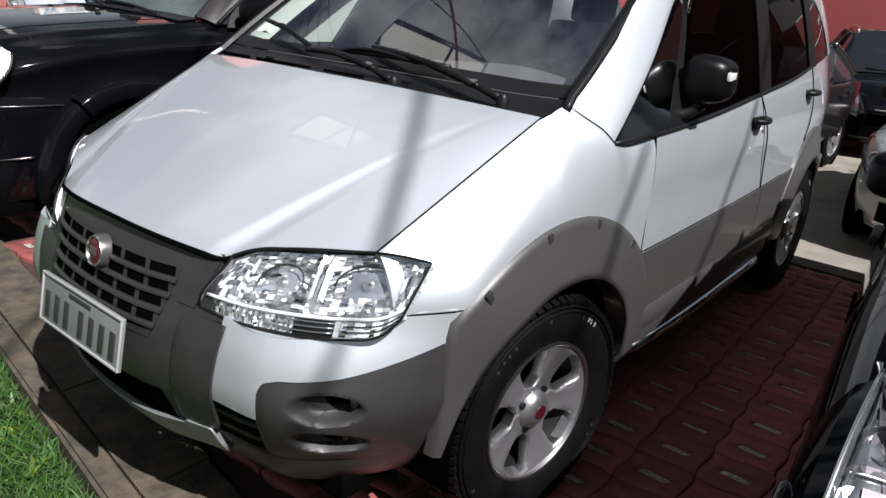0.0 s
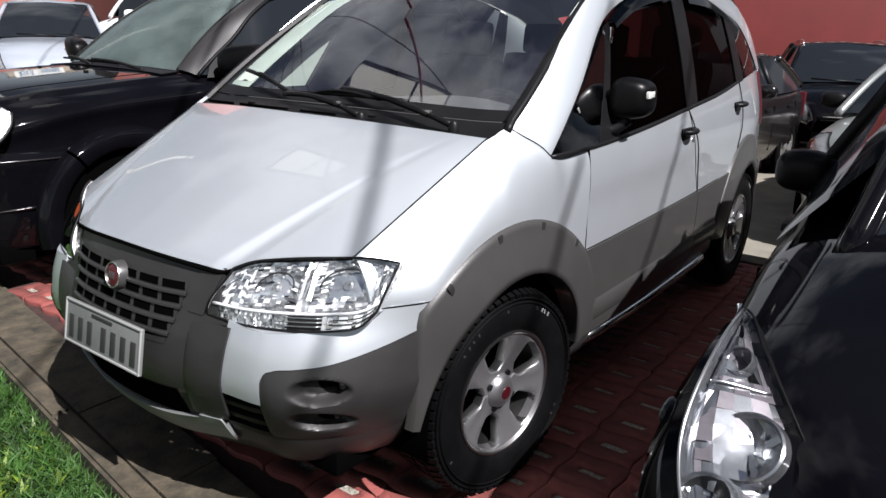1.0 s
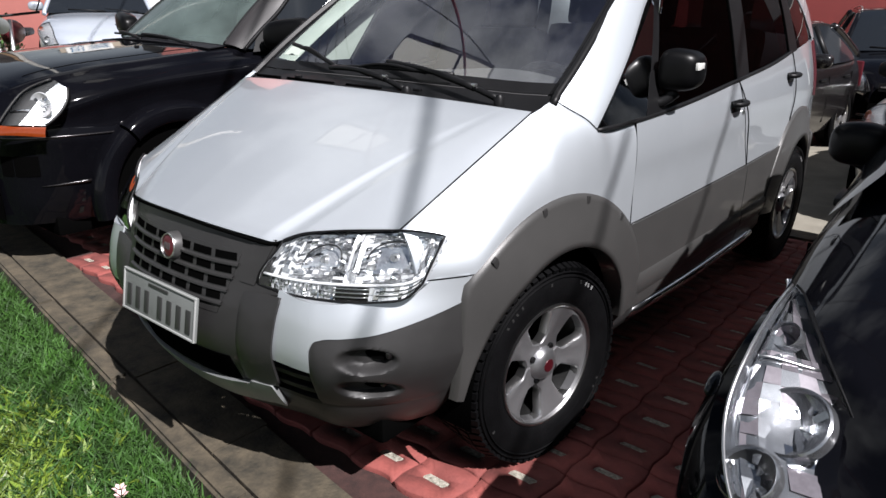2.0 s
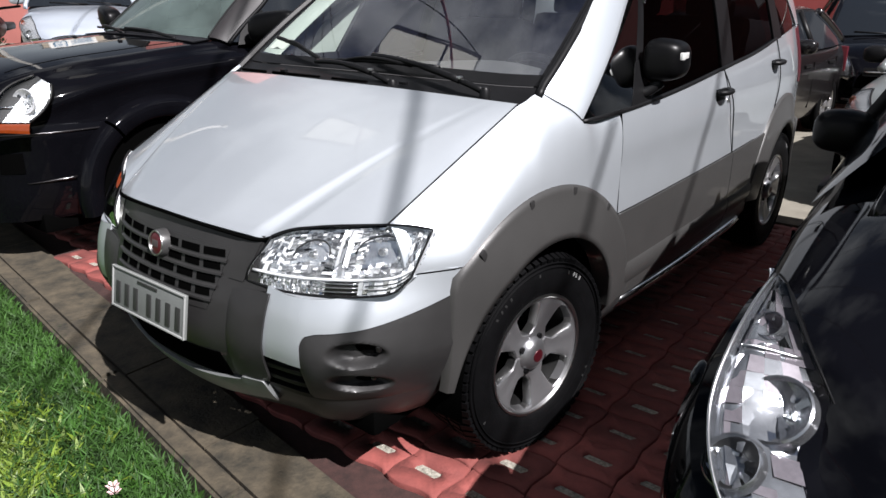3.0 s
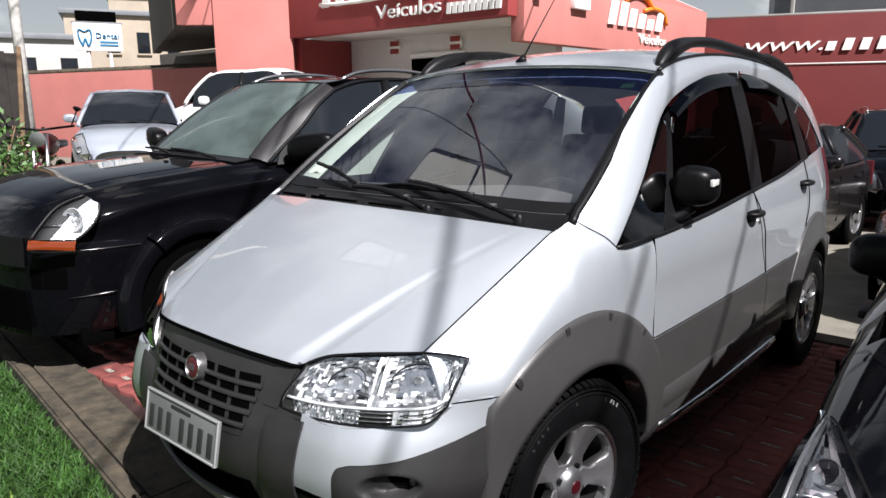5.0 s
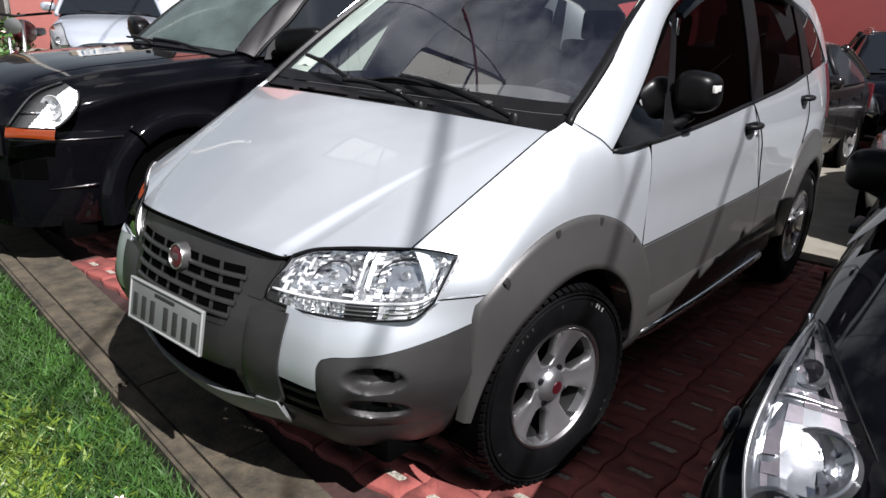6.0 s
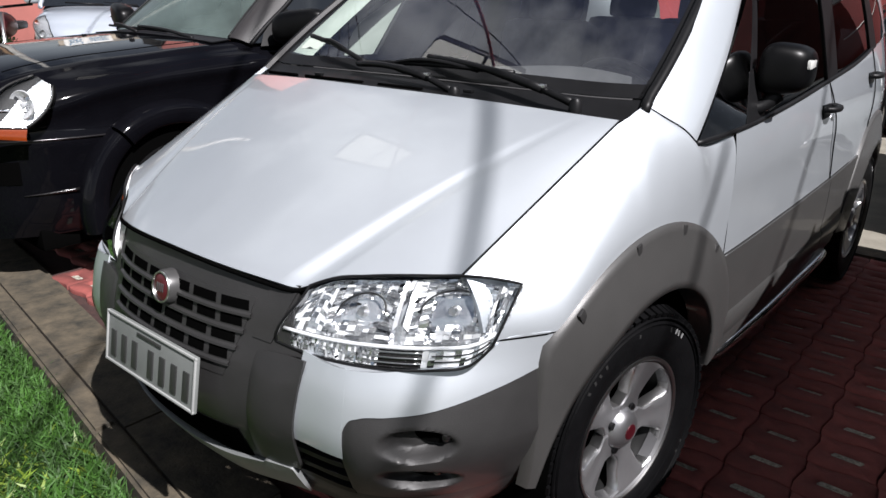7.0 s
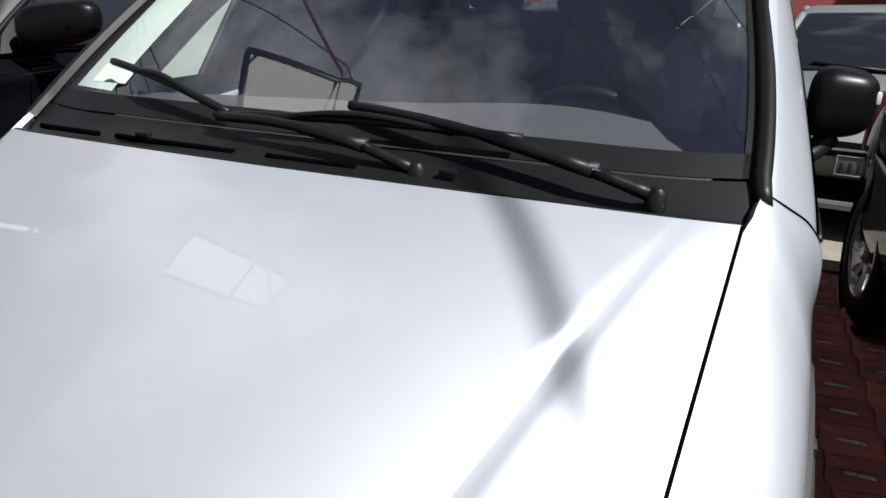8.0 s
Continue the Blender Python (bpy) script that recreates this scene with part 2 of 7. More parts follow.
def hermite(a, b, ta, tb, n):
    """Rows of points from curve a to curve b, leaving along ta and arriving along tb."""
    a, b = np.array(a, float), np.array(b, float)
    ta, tb = np.broadcast_to(np.array(ta, float), a.shape), np.broadcast_to(np.array(tb, float), a.shape)
    out = []
    for v in np.linspace(0, 1, n):
        out.append((2 * v**3 - 3 * v**2 + 1) * a + (v**3 - 2 * v**2 + v) * ta + (-2 * v**3 + 3 * v**2) * b + (v**3 - v**2) * tb)
    return np.array(out)


def ruled(a, b, n=2):
    a, b = np.array(a, float), np.array(b, float)
    return np.array([a + (b - a) * v for v in np.linspace(0, 1, n)])


MIDST = Vector((0, 1.2, 0.6))


def thick(bm, d):
    """Give an open sheet a thickness, towards the middle of the car that it belongs to."""
    d = abs(d)
    bmesh.ops.recalc_face_normals(bm, faces=bm.faces)
    out = sum((f.normal.dot(f.calc_center_median() - MIDST) * f.calc_area() for f in bm.faces), 0.0)
    if out < 0:
        bmesh.ops.reverse_faces(bm, faces=bm.faces)
    bm.normal_update()
    faces, edges = bm.faces[:], [e for e in bm.edges if e.is_boundary]
    inner = {v: bm.verts.new(v.co - v.normal * d) for v in bm.verts[:]}
    for e in edges:
        f = e.link_faces[0]
        lp = [lo for lo in f.loops if lo.edge == e][0]
        p, q = lp.vert, lp.link_loop_next.vert
        bm.faces.new((q, p, inner[p], inner[q]))
    for f in faces:
        bm.faces.new([inner[v] for v in reversed(f.verts)])
    return bm


def box(sx, sy, sz, at=(0, 0, 0), bevel=0.0, turn=None):
    bm = bmesh.new()
    bmesh.ops.create_cube(bm, size=1.0, matrix=Matrix.Diagonal((sx, sy, sz, 1)))
    if bevel:
        bmesh.ops.bevel(bm, geom=bm.edges[:], offset=bevel, segments=2, affect="EDGES", profile=0.6)
    m = Matrix.Translation(at) @ (turn.to_4x4() if turn else Matrix())
    bmesh.ops.transform(bm, matrix=m, verts=bm.verts)
    return bm


def tube(pts, r, sides=8, caps=True):
    """A round bar along points; r may be one radius or one for each point."""
    p = [Vector(v) for v in pts]
    rs = [r] * len(p) if isinstance(r, (int, float)) else list(r)
    bm, rings = bmesh.new(), []
    up = Vector((0, 0, 1))
    for i, c in enumerate(p):
        d = (p[min(i + 1, len(p) - 1)] - p[max(i - 1, 0)]).normalized()
        side = d.cross(up)
        if side.length < 0.05:
            side = d.cross(Vector((1, 0, 0)))
        side.normalize()
        other = side.cross(d)
        rings.append([bm.verts.new(c + (side * math.cos(a) + other * math.sin(a)) * rs[i]) for a in (2 * math.pi * k / sides for k in range(sides))])
    for a, b in zip(rings[:-1], rings[1:]):
        for j in range(sides):
            bm.faces.new((a[j], a[(j + 1) % sides], b[(j + 1) % sides], b[j]))
    if caps:
        bm.faces.new(rings[0][::-1])
        bm.faces.new(rings[-1])
    return bm


def lathe(profile, sides=48, arc=2 * math.pi):
    """A turned form about the x axis; profile: rows of (x, radius)."""
    p = []
    for k in range(sides + (0 if arc > 6.2 else 1)):
        a = arc * k / sides
        p.append([(x, r * math.sin(a), r * math.cos(a)) for x, r in profile])
    if arc > 6.2:
        p.append(p[0])
    bm = grid(p)
    bmesh.ops.remove_doubles(bm, verts=bm.verts, dist=1e-5)
    return bm


def prism(outline, depth, axis="x", at=0.0):
    """A flat outline (pairs) pulled along an axis from at to at + depth."""
    bm = bmesh.new()
    put = {"x": lambda a, b, c: (c, a, b), "y": lambda a, b, c: (a, c, b), "z": lambda a, b, c: (a, b, c)}[axis]
    lo = [bm.verts.new(put(a, b, at)) for a, b in outline]
    hi = [bm.verts.new(put(a, b, at + depth)) for a, b in outline]
    bm.faces.new(lo)
    bm.faces.new(hi[::-1])
    for i in range(len(lo)):
        j = (i + 1) % len(lo)
        bm.faces.new((lo[j], lo[i], hi[i], hi[j]))
    bmesh.ops.recalc_face_normals(bm, faces=bm.faces)
    return bm


def joined(*bms):
    out = bmesh.new()
    for b in bms:
        tmp = bpy.data.meshes.new("tmp")
        b.to_mesh(tmp)
        out.from_mesh(tmp)
        bpy.data.meshes.remove(tmp)
        b.free()
    return out


def mirrored(bm):
    """A copy across the plane x = 0."""
    b = bm.copy()
    for v in b.verts:
        v.co.x = -v.co.x
    bmesh.ops.reverse_faces(b, faces=b.faces)
    return b


def mesh_of(name, bm, mat, sharp=0.6):
    for f in bm.faces:
        f.smooth = True
    for e in bm.edges:
        if len(e.link_faces) == 2 and e.calc_face_angle(0) > sharp:
            e.smooth = False
    me = bpy.data.meshes.new(name)
    bm.to_mesh(me)
    bm.free()
    me.materials.append(mat)
    return me


PANES = {"tinted_top_band", "windscreen_glass", "lamp_lens", "green_screen_glass"}


def part(name, bm, mat, parent, label="", sharp=0.6):
    ob = new(name, mesh_of(name, bm, mat, sharp))
    ob.parent = parent
    if mat.name in PANES:
        ob.visible_shadow = False
    if label:
        tagged(ob, label)
    return ob


def thing(name, label, category, at=(0, 0, 0), turn=0.0, group="", kind=""):
    ob = new(name)
    ob.matrix_world = pose(*at, 0, 0, turn)
    return tagged(ob, label, category, group, kind)


def solid(name, bm, mat, label, category, kind="", group="", sharp=0.6):
    return tagged(new(name, mesh_of(name, bm, mat, sharp)), label, category, group, kind)


def pair(name, bm, mat, parent, label=""):
    """The same part on both sides of a car."""
    other = mirrored(bm)
    a = part(name, bm, mat, parent, label)
    b = part(name, other, mat, parent, label)
    return a, b

# ---------- ground ----------


def kerb_y(x, off=0.0):
    """The edge between lawn and kerb, and lines beside it."""
    return -0.82 - 0.118 * x + off


def flat(name, pts, z, mat, label, category, n=1):
    bm = bmesh.new()
    bm.faces.new([bm.verts.new((x, y, z)) for x, y in pts])
    return solid(name, bm, mat, label, category, kind="structure")


flat("ground", [(-900, -900), (900, -900), (900, 900), (-900, 900)], -0.20, CONCRETE2, "grey concrete yard of the car lot", "ground")


# ---------- the silver car: surfaces ----------
PX = [0, 0.2, 0.39, 0.55, 0.67, 0.755, 0.808]
PY = [-0.825, -0.81, -0.758, -0.722, -0.625, -0.49, -0.345]
PLAN = spline(list(zip(PX, PY)), 400)
PLAN_S = np.linspace(0, 6, 400)
_knots = [int(np.argmin(np.hypot(PLAN[:, 0] - a, PLAN[:, 1] - b))) for a, b in zip(PX, PY)]
PLAN_S = np.interp(np.arange(400), _knots, np.arange(7))
_d = np.gradient(PLAN, axis=0)
PLAN_N = np.stack([-_d[:, 1], _d[:, 0]], 1)
PLAN_N = -PLAN_N / np.linalg.norm(PLAN_N, axis=1)[:, None]
if PLAN_N[0, 1] > 0:
    PLAN_N = -PLAN_N


def s_at(x):
    """The place along the front's outline at a distance from the middle."""
    return float(np.interp(abs(x), PLAN[:, 0], PLAN_S)) * (1 if x >= 0 else -1)


def front(s, z, out=0.0):
    """A point of the car's face: s along its outline, z up, out proud of it."""
    s, z = np.asarray(s, float), np.asarray(z, float)
    a = np.abs(s)
    px, py = np.interp(a, PLAN_S, PLAN[:, 0]), np.interp(a, PLAN_S, PLAN[:, 1])
    nx, ny = np.interp(a, PLAN_S, PLAN_N[:, 0]), np.interp(a, PLAN_S, PLAN_N[:, 1])
    inset = ease(z, (0.20, 0.25, 0.33, 0.42, 0.52, 0.60, 0.64, 0.69, 0.76, 0.82), (0.21, 0.135, 0.07, 0.030, 0.0, 0.008, 0.018, 0.036, 0.056, 0.08)) * np.where(z > 0.52, 1 - 0.88 * np.clip((a - 4.2) / 1.5, 0, 1) ** 1.6, 1.0) - out
    return np.stack([(px - nx * inset) * np.where(s < 0, -1, 1), py - ny * inset, z + 0 * a], -1)


def face_band(lower, upper, n=40, m=8, out=0.0):
    """A panel on the car's face between two lines of (s, z)."""
    lo, up = spline(lower, n), spline(upper, n)
    return np.array([front(*(lo + (up - lo) * v).T, out) for v in np.linspace(0, 1, m)])


def side(y, z, out=0.0):
    """A point of the car's flank (its left one)."""
    y, z = np.asarray(y, float), np.asarray(z, float)
    w = ease(y, (-0.55, -0.345, -0.24, -0.08, 0.1, 0.4, 1.0, 1.6, 2.2, 2.7, 3.1), (0.725, 0.797, 0.812, 0.823, 0.834, 0.847, 0.852, 0.850, 0.837, 0.808, 0.745))
    p = ease(z, (0.2, 0.34, 0.5, 0.69, 0.84, 0.93, 1.04, 1.2, 1.4, 1.6, 1.7), (-0.07, -0.015, 0.004, 0.010, 0.004, 0.004, -0.010, -0.05, -0.11, -0.185, -0.24))
    return np.stack([w + p + out, y, z + 0 * y], -1)


def side_band(lower, upper, n=24, m=10, out=0.0):
    lo, up = spline(lower, n), spline(upper, n)
    return np.array([side(*(lo + (up - lo) * v).T, out) for v in np.linspace(0, 1, m)])


def flare(cy, a0, a1, r0, r1, out, front_limit=None, n=48, m=9):
    """A wheel-arch flare about the wheel at y = cy; angles from straight up, positive to the rear."""
    p = []
    for a in np.radians(np.linspace(a0, a1, n)):
        top = r1
        if front_limit and math.sin(a) < 0:
            top = min(top, front_limit / max(1e-3, -math.sin(a)))
        row = []
        for v in np.linspace(0, 1, m):
            r = r0 + (max(top, r0 + 0.006) - r0) * v
            lift = out * (1 - 0.75 * v**1.6) * (1 - 0.6 * min(1, max(0, (-math.degrees(a) - 30) / 25)) if front_limit else 1) + 0.004
            y, z = cy + r * math.sin(a), 0.325 + r * math.cos(a)
            row.append(side(y, z, lift))
        row.append(side(cy + (r + 0.002) * math.sin(a), 0.325 + (r + 0.002) * math.cos(a), -0.02))
        inner = side(cy + r0 * math.sin(a), 0.325 + r0 * math.cos(a), 0)
        edge = np.array(row[0])
        p.append([np.array([edge[0] - 0.07, inner[1], inner[2]]), edge + np.array([-0.012, 0, -0.002]), *row])
    return np.array(p)


car = thing("minivan", "silver compact minivan with dark grey plastic cladding, parked on red pavers", "car")

# bonnet
F = np.concatenate([spline([(0, -0.752, 0.834), (0.2, -0.738, 0.826), (0.335, -0.703, 0.810)], 44), spline([(0.335, -0.703, 0.810), (0.372, -0.688, 0.810), (0.398, -0.668, 0.820), (0.43, -0.641, 0.836), (0.54, -0.578, 0.850), (0.652, -0.502, 0.860)], 33)[1:]])
R = np.concatenate([spline([(0, -0.105, 1.137), (0.3, -0.09, 1.134), (0.62, -0.026, 1.117)], 44), spline([(0.62, -0.026, 1.117), (0.66, -0.013, 1.114), (0.707, 0.004, 1.110)], 33)[1:]])
_chord = R - F
_mid = (1 - (F[:, 0] / 0.652) ** 2)[:, None]
hood = hermite(F, R, _chord + np.array([0, 0, 0.10]) * _mid, _chord - np.array([0, 0, 0.14]) * _mid, 48)
for i, u in enumerate(np.linspace(0, 1, 48)):
    crest = hood[i, 43, 0]
    fade = max(0.0, 1 - u / 0.88) ** 1.0 * min(1.0, u / 0.05 + 0.35)
    strip = 0.014 + 0.026 * (1 - u)
    for j in range(76):
        d = hood[i, j, 0] - crest
        lift = max(0.0, 1 + d / 0.32) ** 2 if d < 0 else max(0.0, 1 - d / strip)
        hood[i, j, 2] += 0.0115 * lift * fade
full = np.concatenate([hood[:, :0:-1] * np.array([-1, 1, 1]), hood], 1)
part("bonnet", thick(grid(full), -0.012), SILVER, car, "silver bonnet with a soft crease on each side")
seam = np.array([hood[i, -1] for i in range(48)])
pair("bonnet_gap", tube(seam + np.array([0.0026, 0, -0.003]), 0.0019, 6), SHADOW, car)
edge = np.concatenate([F[:0:-1] * np.array([-1, 1, 1]), F])
part("bonnet_front_gap", tube(edge + np.array([0, -0.002, -0.006]), 0.0045, 6), SHADOW, car)

# front wings
_foot = hermite([side(0.185, 1.048)], [(0.737, 0.085, 1.135)], (0.0, 0, 0.06), (-0.06, 0, 0.035), 10)[::-3, 0]
T = np.concatenate([seam[::2] + np.array([0.0052, 0, -0.002]), spline([(0.722, 0.03, 1.117), *_foot, (0.817, 0.27, 1.036), (0.830, 0.425, 1.04)], 24)])
_arc = np.radians(np.linspace(-41, 48.5, 10))
_ring = [side(0.548 * math.sin(a), 0.325 + 0.548 * math.cos(a), 0.004) for a in _arc]
B = spline([(0.724, -0.515, 0.732), front(5.1, 0.733, 0.004), front(5.4, 0.733, 0.004), front(5.75, 0.734, 0.004), *_ring], len(T))
_len = np.linalg.norm(B - T, axis=1)[:, None]
_lean = np.linspace(0.55, 0.34, len(T))[:, None] * np.array([1.0, 0, 0]) + np.array([0, 0, -0.34])
wing = hermite(T, B, _len * _lean, _len * np.array([0.05, 0, -1.05]), 20)
pair("front_wing", thick(grid(wing), -0.012), SILVER, car)
pair("wing_gap", tube(spline(_foot, 10) + np.array([0.001, 0, 0.001]), 0.0018, 5), SHADOW, car)
pair("bumper_gap", tube(front(np.linspace(4.95, 5.95, 8), np.linspace(0.730, 0.734, 8), 0.004), 0.0022, 5), SHADOW, car)

# face: dark middle, silver corners, dark lower corners
middle = face_band([(-s_at(0.36), 0.36), (0, 0.36), (s_at(0.36), 0.36)], [(-s_at(0.392), 0.802), (-s_at(0.2), 0.822), (0, 0.829), (s_at(0.2), 0.822), (s_at(0.392), 0.802)], 60, 26)
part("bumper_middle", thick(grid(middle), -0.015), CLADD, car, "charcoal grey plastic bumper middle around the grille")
for sg in (1, -1):
    pillar = face_band([(sg * s_at(0.27), 0.398), (sg * s_at(0.32), 0.398), (sg * s_at(0.408), 0.402)], [(sg * s_at(0.295), 0.665), (sg * s_at(0.33), 0.672), (sg * s_at(0.437), 0.678)], 18, 14)
    for i in range(14):
        for j in range(18):
            v = j / 17
            pillar[i, j] += np.array([0, -0.013 * math.sin(math.pi * v**1.25) * math.cos(math.pi / 2 * (i / 13) ** 3) * (0.7 + 0.3 * i / 13) + 0.006 * (1 - v) ** 6 - 0.003 * min(1, 4 * v) - 0.009 * v * v, 0])
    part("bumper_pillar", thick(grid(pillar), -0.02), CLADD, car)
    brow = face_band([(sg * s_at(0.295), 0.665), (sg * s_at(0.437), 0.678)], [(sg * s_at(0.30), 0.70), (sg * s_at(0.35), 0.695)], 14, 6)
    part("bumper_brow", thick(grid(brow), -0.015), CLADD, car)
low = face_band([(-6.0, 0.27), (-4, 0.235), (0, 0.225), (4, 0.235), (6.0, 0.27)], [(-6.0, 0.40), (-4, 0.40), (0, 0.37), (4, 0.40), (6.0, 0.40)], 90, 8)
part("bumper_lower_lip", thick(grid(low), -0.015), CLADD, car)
EDGE = [(2.86, 0.490), (2.885, 0.540), (2.96, 0.576), (3.12, 0.591), (3.5, 0.597), (4, 0.604), (5, 0.637), (6.0, 0.682)]
POCKETS = ((0.535, 0.660), (0.445, 0.650))
for sg in (1, -1):
    def sv(pts):
        return [(sg * a, b) for a, b in pts]
    ni, nj = 46, 120
    corner = face_band(sv([(2.9, 0.38), (4, 0.37), (5, 0.37), (6.0, 0.38)]), sv(EDGE), nj, ni, 0.0)
    for i in range(ni):
        for j in range(nj):
            bump = 0.016 * math.sin(math.pi * (j / (nj - 1)) ** 0.6) * math.sin(math.pi * (i / (ni - 1)) ** 0.8)
            corner[i, j] += np.array([sg * 0.6 * bump, -bump, 0])
            for zc, xs in POCKETS:
                da, db = (abs(corner[i, j, 0]) - xs) / 0.062, (corner[i, j, 2] - zc + 0.10 * (abs(corner[i, j, 0]) - xs)) / 0.038
                r = math.hypot(da, db)
                if r < 1:
                    e = min(1.0, 1.7 * (1 - r))
                    deep = 0.055 * e * e * (3 - 2 * e) * (0.75 + 0.25 * da)
                    corner[i, j] += np.array([-sg * 0.45 * deep, 0.85 * deep, 0])
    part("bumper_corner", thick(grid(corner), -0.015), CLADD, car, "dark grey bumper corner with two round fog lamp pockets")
    up = face_band(sv(EDGE), sv([(2.9, 0.682), (3.2, 0.682), (4, 0.690), (4.7, 0.708), (5.05, 0.731), (6.0, 0.734)]), 50, 8, 0.004)
    part("bumper_shoulder", thick(grid(up), -0.03), SILVER, car)
    tongue = face_band(sv([(2.12, 0.500), (2.5, 0.497), (2.9, 0.492)]), sv([(2.2, 0.694), (2.5, 0.686), (2.92, 0.682)]), 20, 10, 0.004)
    part("bumper_tongue", thick(grid(tongue), -0.03), SILVER, car)
    # louvres beside the skid plate
    # the near-black back sheet paints the shade behind the fins
    back = face_band(sv([(1.85, 0.36), (2.9, 0.36)]), sv([(2.0, 0.51), (2.95, 0.51)]), 12, 4, -0.03)
    part("louvre_recess", thick(grid(back), -0.01), SHADOW, car)
    for z0 in (0.385, 0.425, 0.468):
        fin = np.array([front(np.linspace(1.9, 2.95, 12) * sg, np.full(12, z0 + dz), o) for dz, o in ((-0.012, -0.028), (-0.008, 0.002), (0.008, 0.002), (0.014, -0.028))])
        part("louvre_fin", thick(grid(fin), -0.003), TRIM, car)
    for zc, xs in POCKETS:
        nrm = Vector((0.50 * sg, -0.86, 0.06)).normalized()
        c = Vector(front(s_at(xs + 0.012) * sg, zc + 0.012, 0.012)) - nrm * 0.040
        turn = Matrix.Translation(c) @ nrm.to_track_quat("X", "Z").to_matrix().to_4x4()

        def oval(bm, wy=1.65, wz=0.78, off=(0, 0, 0)):
            bmesh.ops.scale(bm, vec=(1, wy, wz), verts=bm.verts)
            bmesh.ops.translate(bm, vec=off, verts=bm.verts)
            bmesh.ops.transform(bm, matrix=turn, verts=bm.verts)
            return bm

        # a near-black oval paints the shade at the bottom of the pocket
        pocket = part("fog_pocket", oval(lathe([(-0.004, 0.030), (0.010, 0.029), (0.011, 0.0)], 28), 1.40, 0.66, (0, 0.006 * sg, 0.004)), SHADOW, car, "near-black oval painted as the shade in the fog lamp pocket")
        lens = lathe([(0.000, 0.015), (0.006, 0.013), (0.010, 0.007), (0.011, 0.0)], 20)
        part("fog_lens", oval(lens, 0.7, 1.0, (0.010, 0.030 * sg, 0.004)), GREYP, pocket, "small round fog lamp")
# skid plate
skid = face_band([(-s_at(0.345), 0.305), (0, 0.285), (s_at(0.345), 0.305)], [(-s_at(0.36), 0.392), (0, 0.352), (s_at(0.36), 0.392)], 40, 7, 0.012)
part("skid_plate", thick(grid(skid), -0.02), SKID, car, "dull silver skid plate under the bumper")
for sg in (1, -1):
    tip = face_band([(sg * s_at(0.30), 0.318), (sg * s_at(0.40), 0.318)], [(sg * s_at(0.315), 0.398), (sg * s_at(0.385), 0.398)], 8, 4, 0.018)
    part("skid_tip", thick(grid(tip), -0.02), SKID, car)
# the intake is a near-black sheet in place of a shaded hole
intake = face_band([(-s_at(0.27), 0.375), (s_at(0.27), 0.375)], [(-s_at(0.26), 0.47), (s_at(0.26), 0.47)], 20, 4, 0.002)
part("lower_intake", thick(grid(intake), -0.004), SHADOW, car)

# grille
gr = face_band([(-s_at(0.235), 0.60), (0, 0.60), (s_at(0.235), 0.60)], [(-s_at(0.30), 0.775), (0, 0.778), (s_at(0.30), 0.775)], 40, 10, 0.0015)
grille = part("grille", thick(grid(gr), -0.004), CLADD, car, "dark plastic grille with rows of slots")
for row, z0 in enumerate((0.755, 0.719, 0.683, 0.647)):
    half = 0.292 - 0.014 * row
    cells = np.linspace(-half, half, 8 if row % 2 else 7)
    for a, b in zip(cells[:-1], cells[1:]):
        if row in (0, 1) and abs(a + b) < 0.09:
            continue
        # each slot is a near-black sheet painted as shade on the closed grille
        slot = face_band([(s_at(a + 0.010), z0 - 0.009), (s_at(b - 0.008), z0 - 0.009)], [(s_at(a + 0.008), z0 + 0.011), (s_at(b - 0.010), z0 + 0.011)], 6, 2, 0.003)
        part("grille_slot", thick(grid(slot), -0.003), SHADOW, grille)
    bar = np.array([front(s_at(half) * np.linspace(-1, 1, 30), np.full(30, z0 - 0.018 + dz), o) for dz, o in ((-0.005, 0.002), (-0.003, 0.008), (0.002, 0.008), (0.005, 0.002))])
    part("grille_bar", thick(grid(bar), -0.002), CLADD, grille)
c = Vector(front(s_at(0.012), 0.742, 0.012))
badge = lathe([(-0.020, 0.043), (0.006, 0.040), (0.012, 0.0365), (0.011, 0.033), (0.009, 0.032), (0.009, 0.0)], 40)
tb = Matrix.Translation(c) @ Vector((0, -1, 0.22)).normalized().to_track_quat("X", "Z").to_matrix().to_4x4()
bmesh.ops.transform(badge, matrix=tb, verts=badge.verts)
bob = part("badge", badge, SKIDD, car, "round dull silver badge with a red centre")
disc = lathe([(0.009, 0.0325), (0.011, 0.030), (0.0125, 0.018), (0.013, 0.0)], 32)
bmesh.ops.transform(disc, matrix=tb, verts=disc.verts)
part("badge_face", disc, RED, bob)
ring = lathe([(0.010, 0.0375), (0.0135, 0.036), (0.0135, 0.0335), (0.010, 0.0325)], 40)
bmesh.ops.transform(ring, matrix=tb, verts=ring.verts)
part("badge_ring", ring, CHROMER, bob)
for k in (-1.5, -0.5, 0.5, 1.5):
    bmb = box(0.003, 0.003, 0.020, (0.0135, k * 0.008, 0), 0.001)
    bmesh.ops.transform(bmb, matrix=tb, verts=bmb.verts)
    part("badge_bar", bmb, SKIDD, bob)


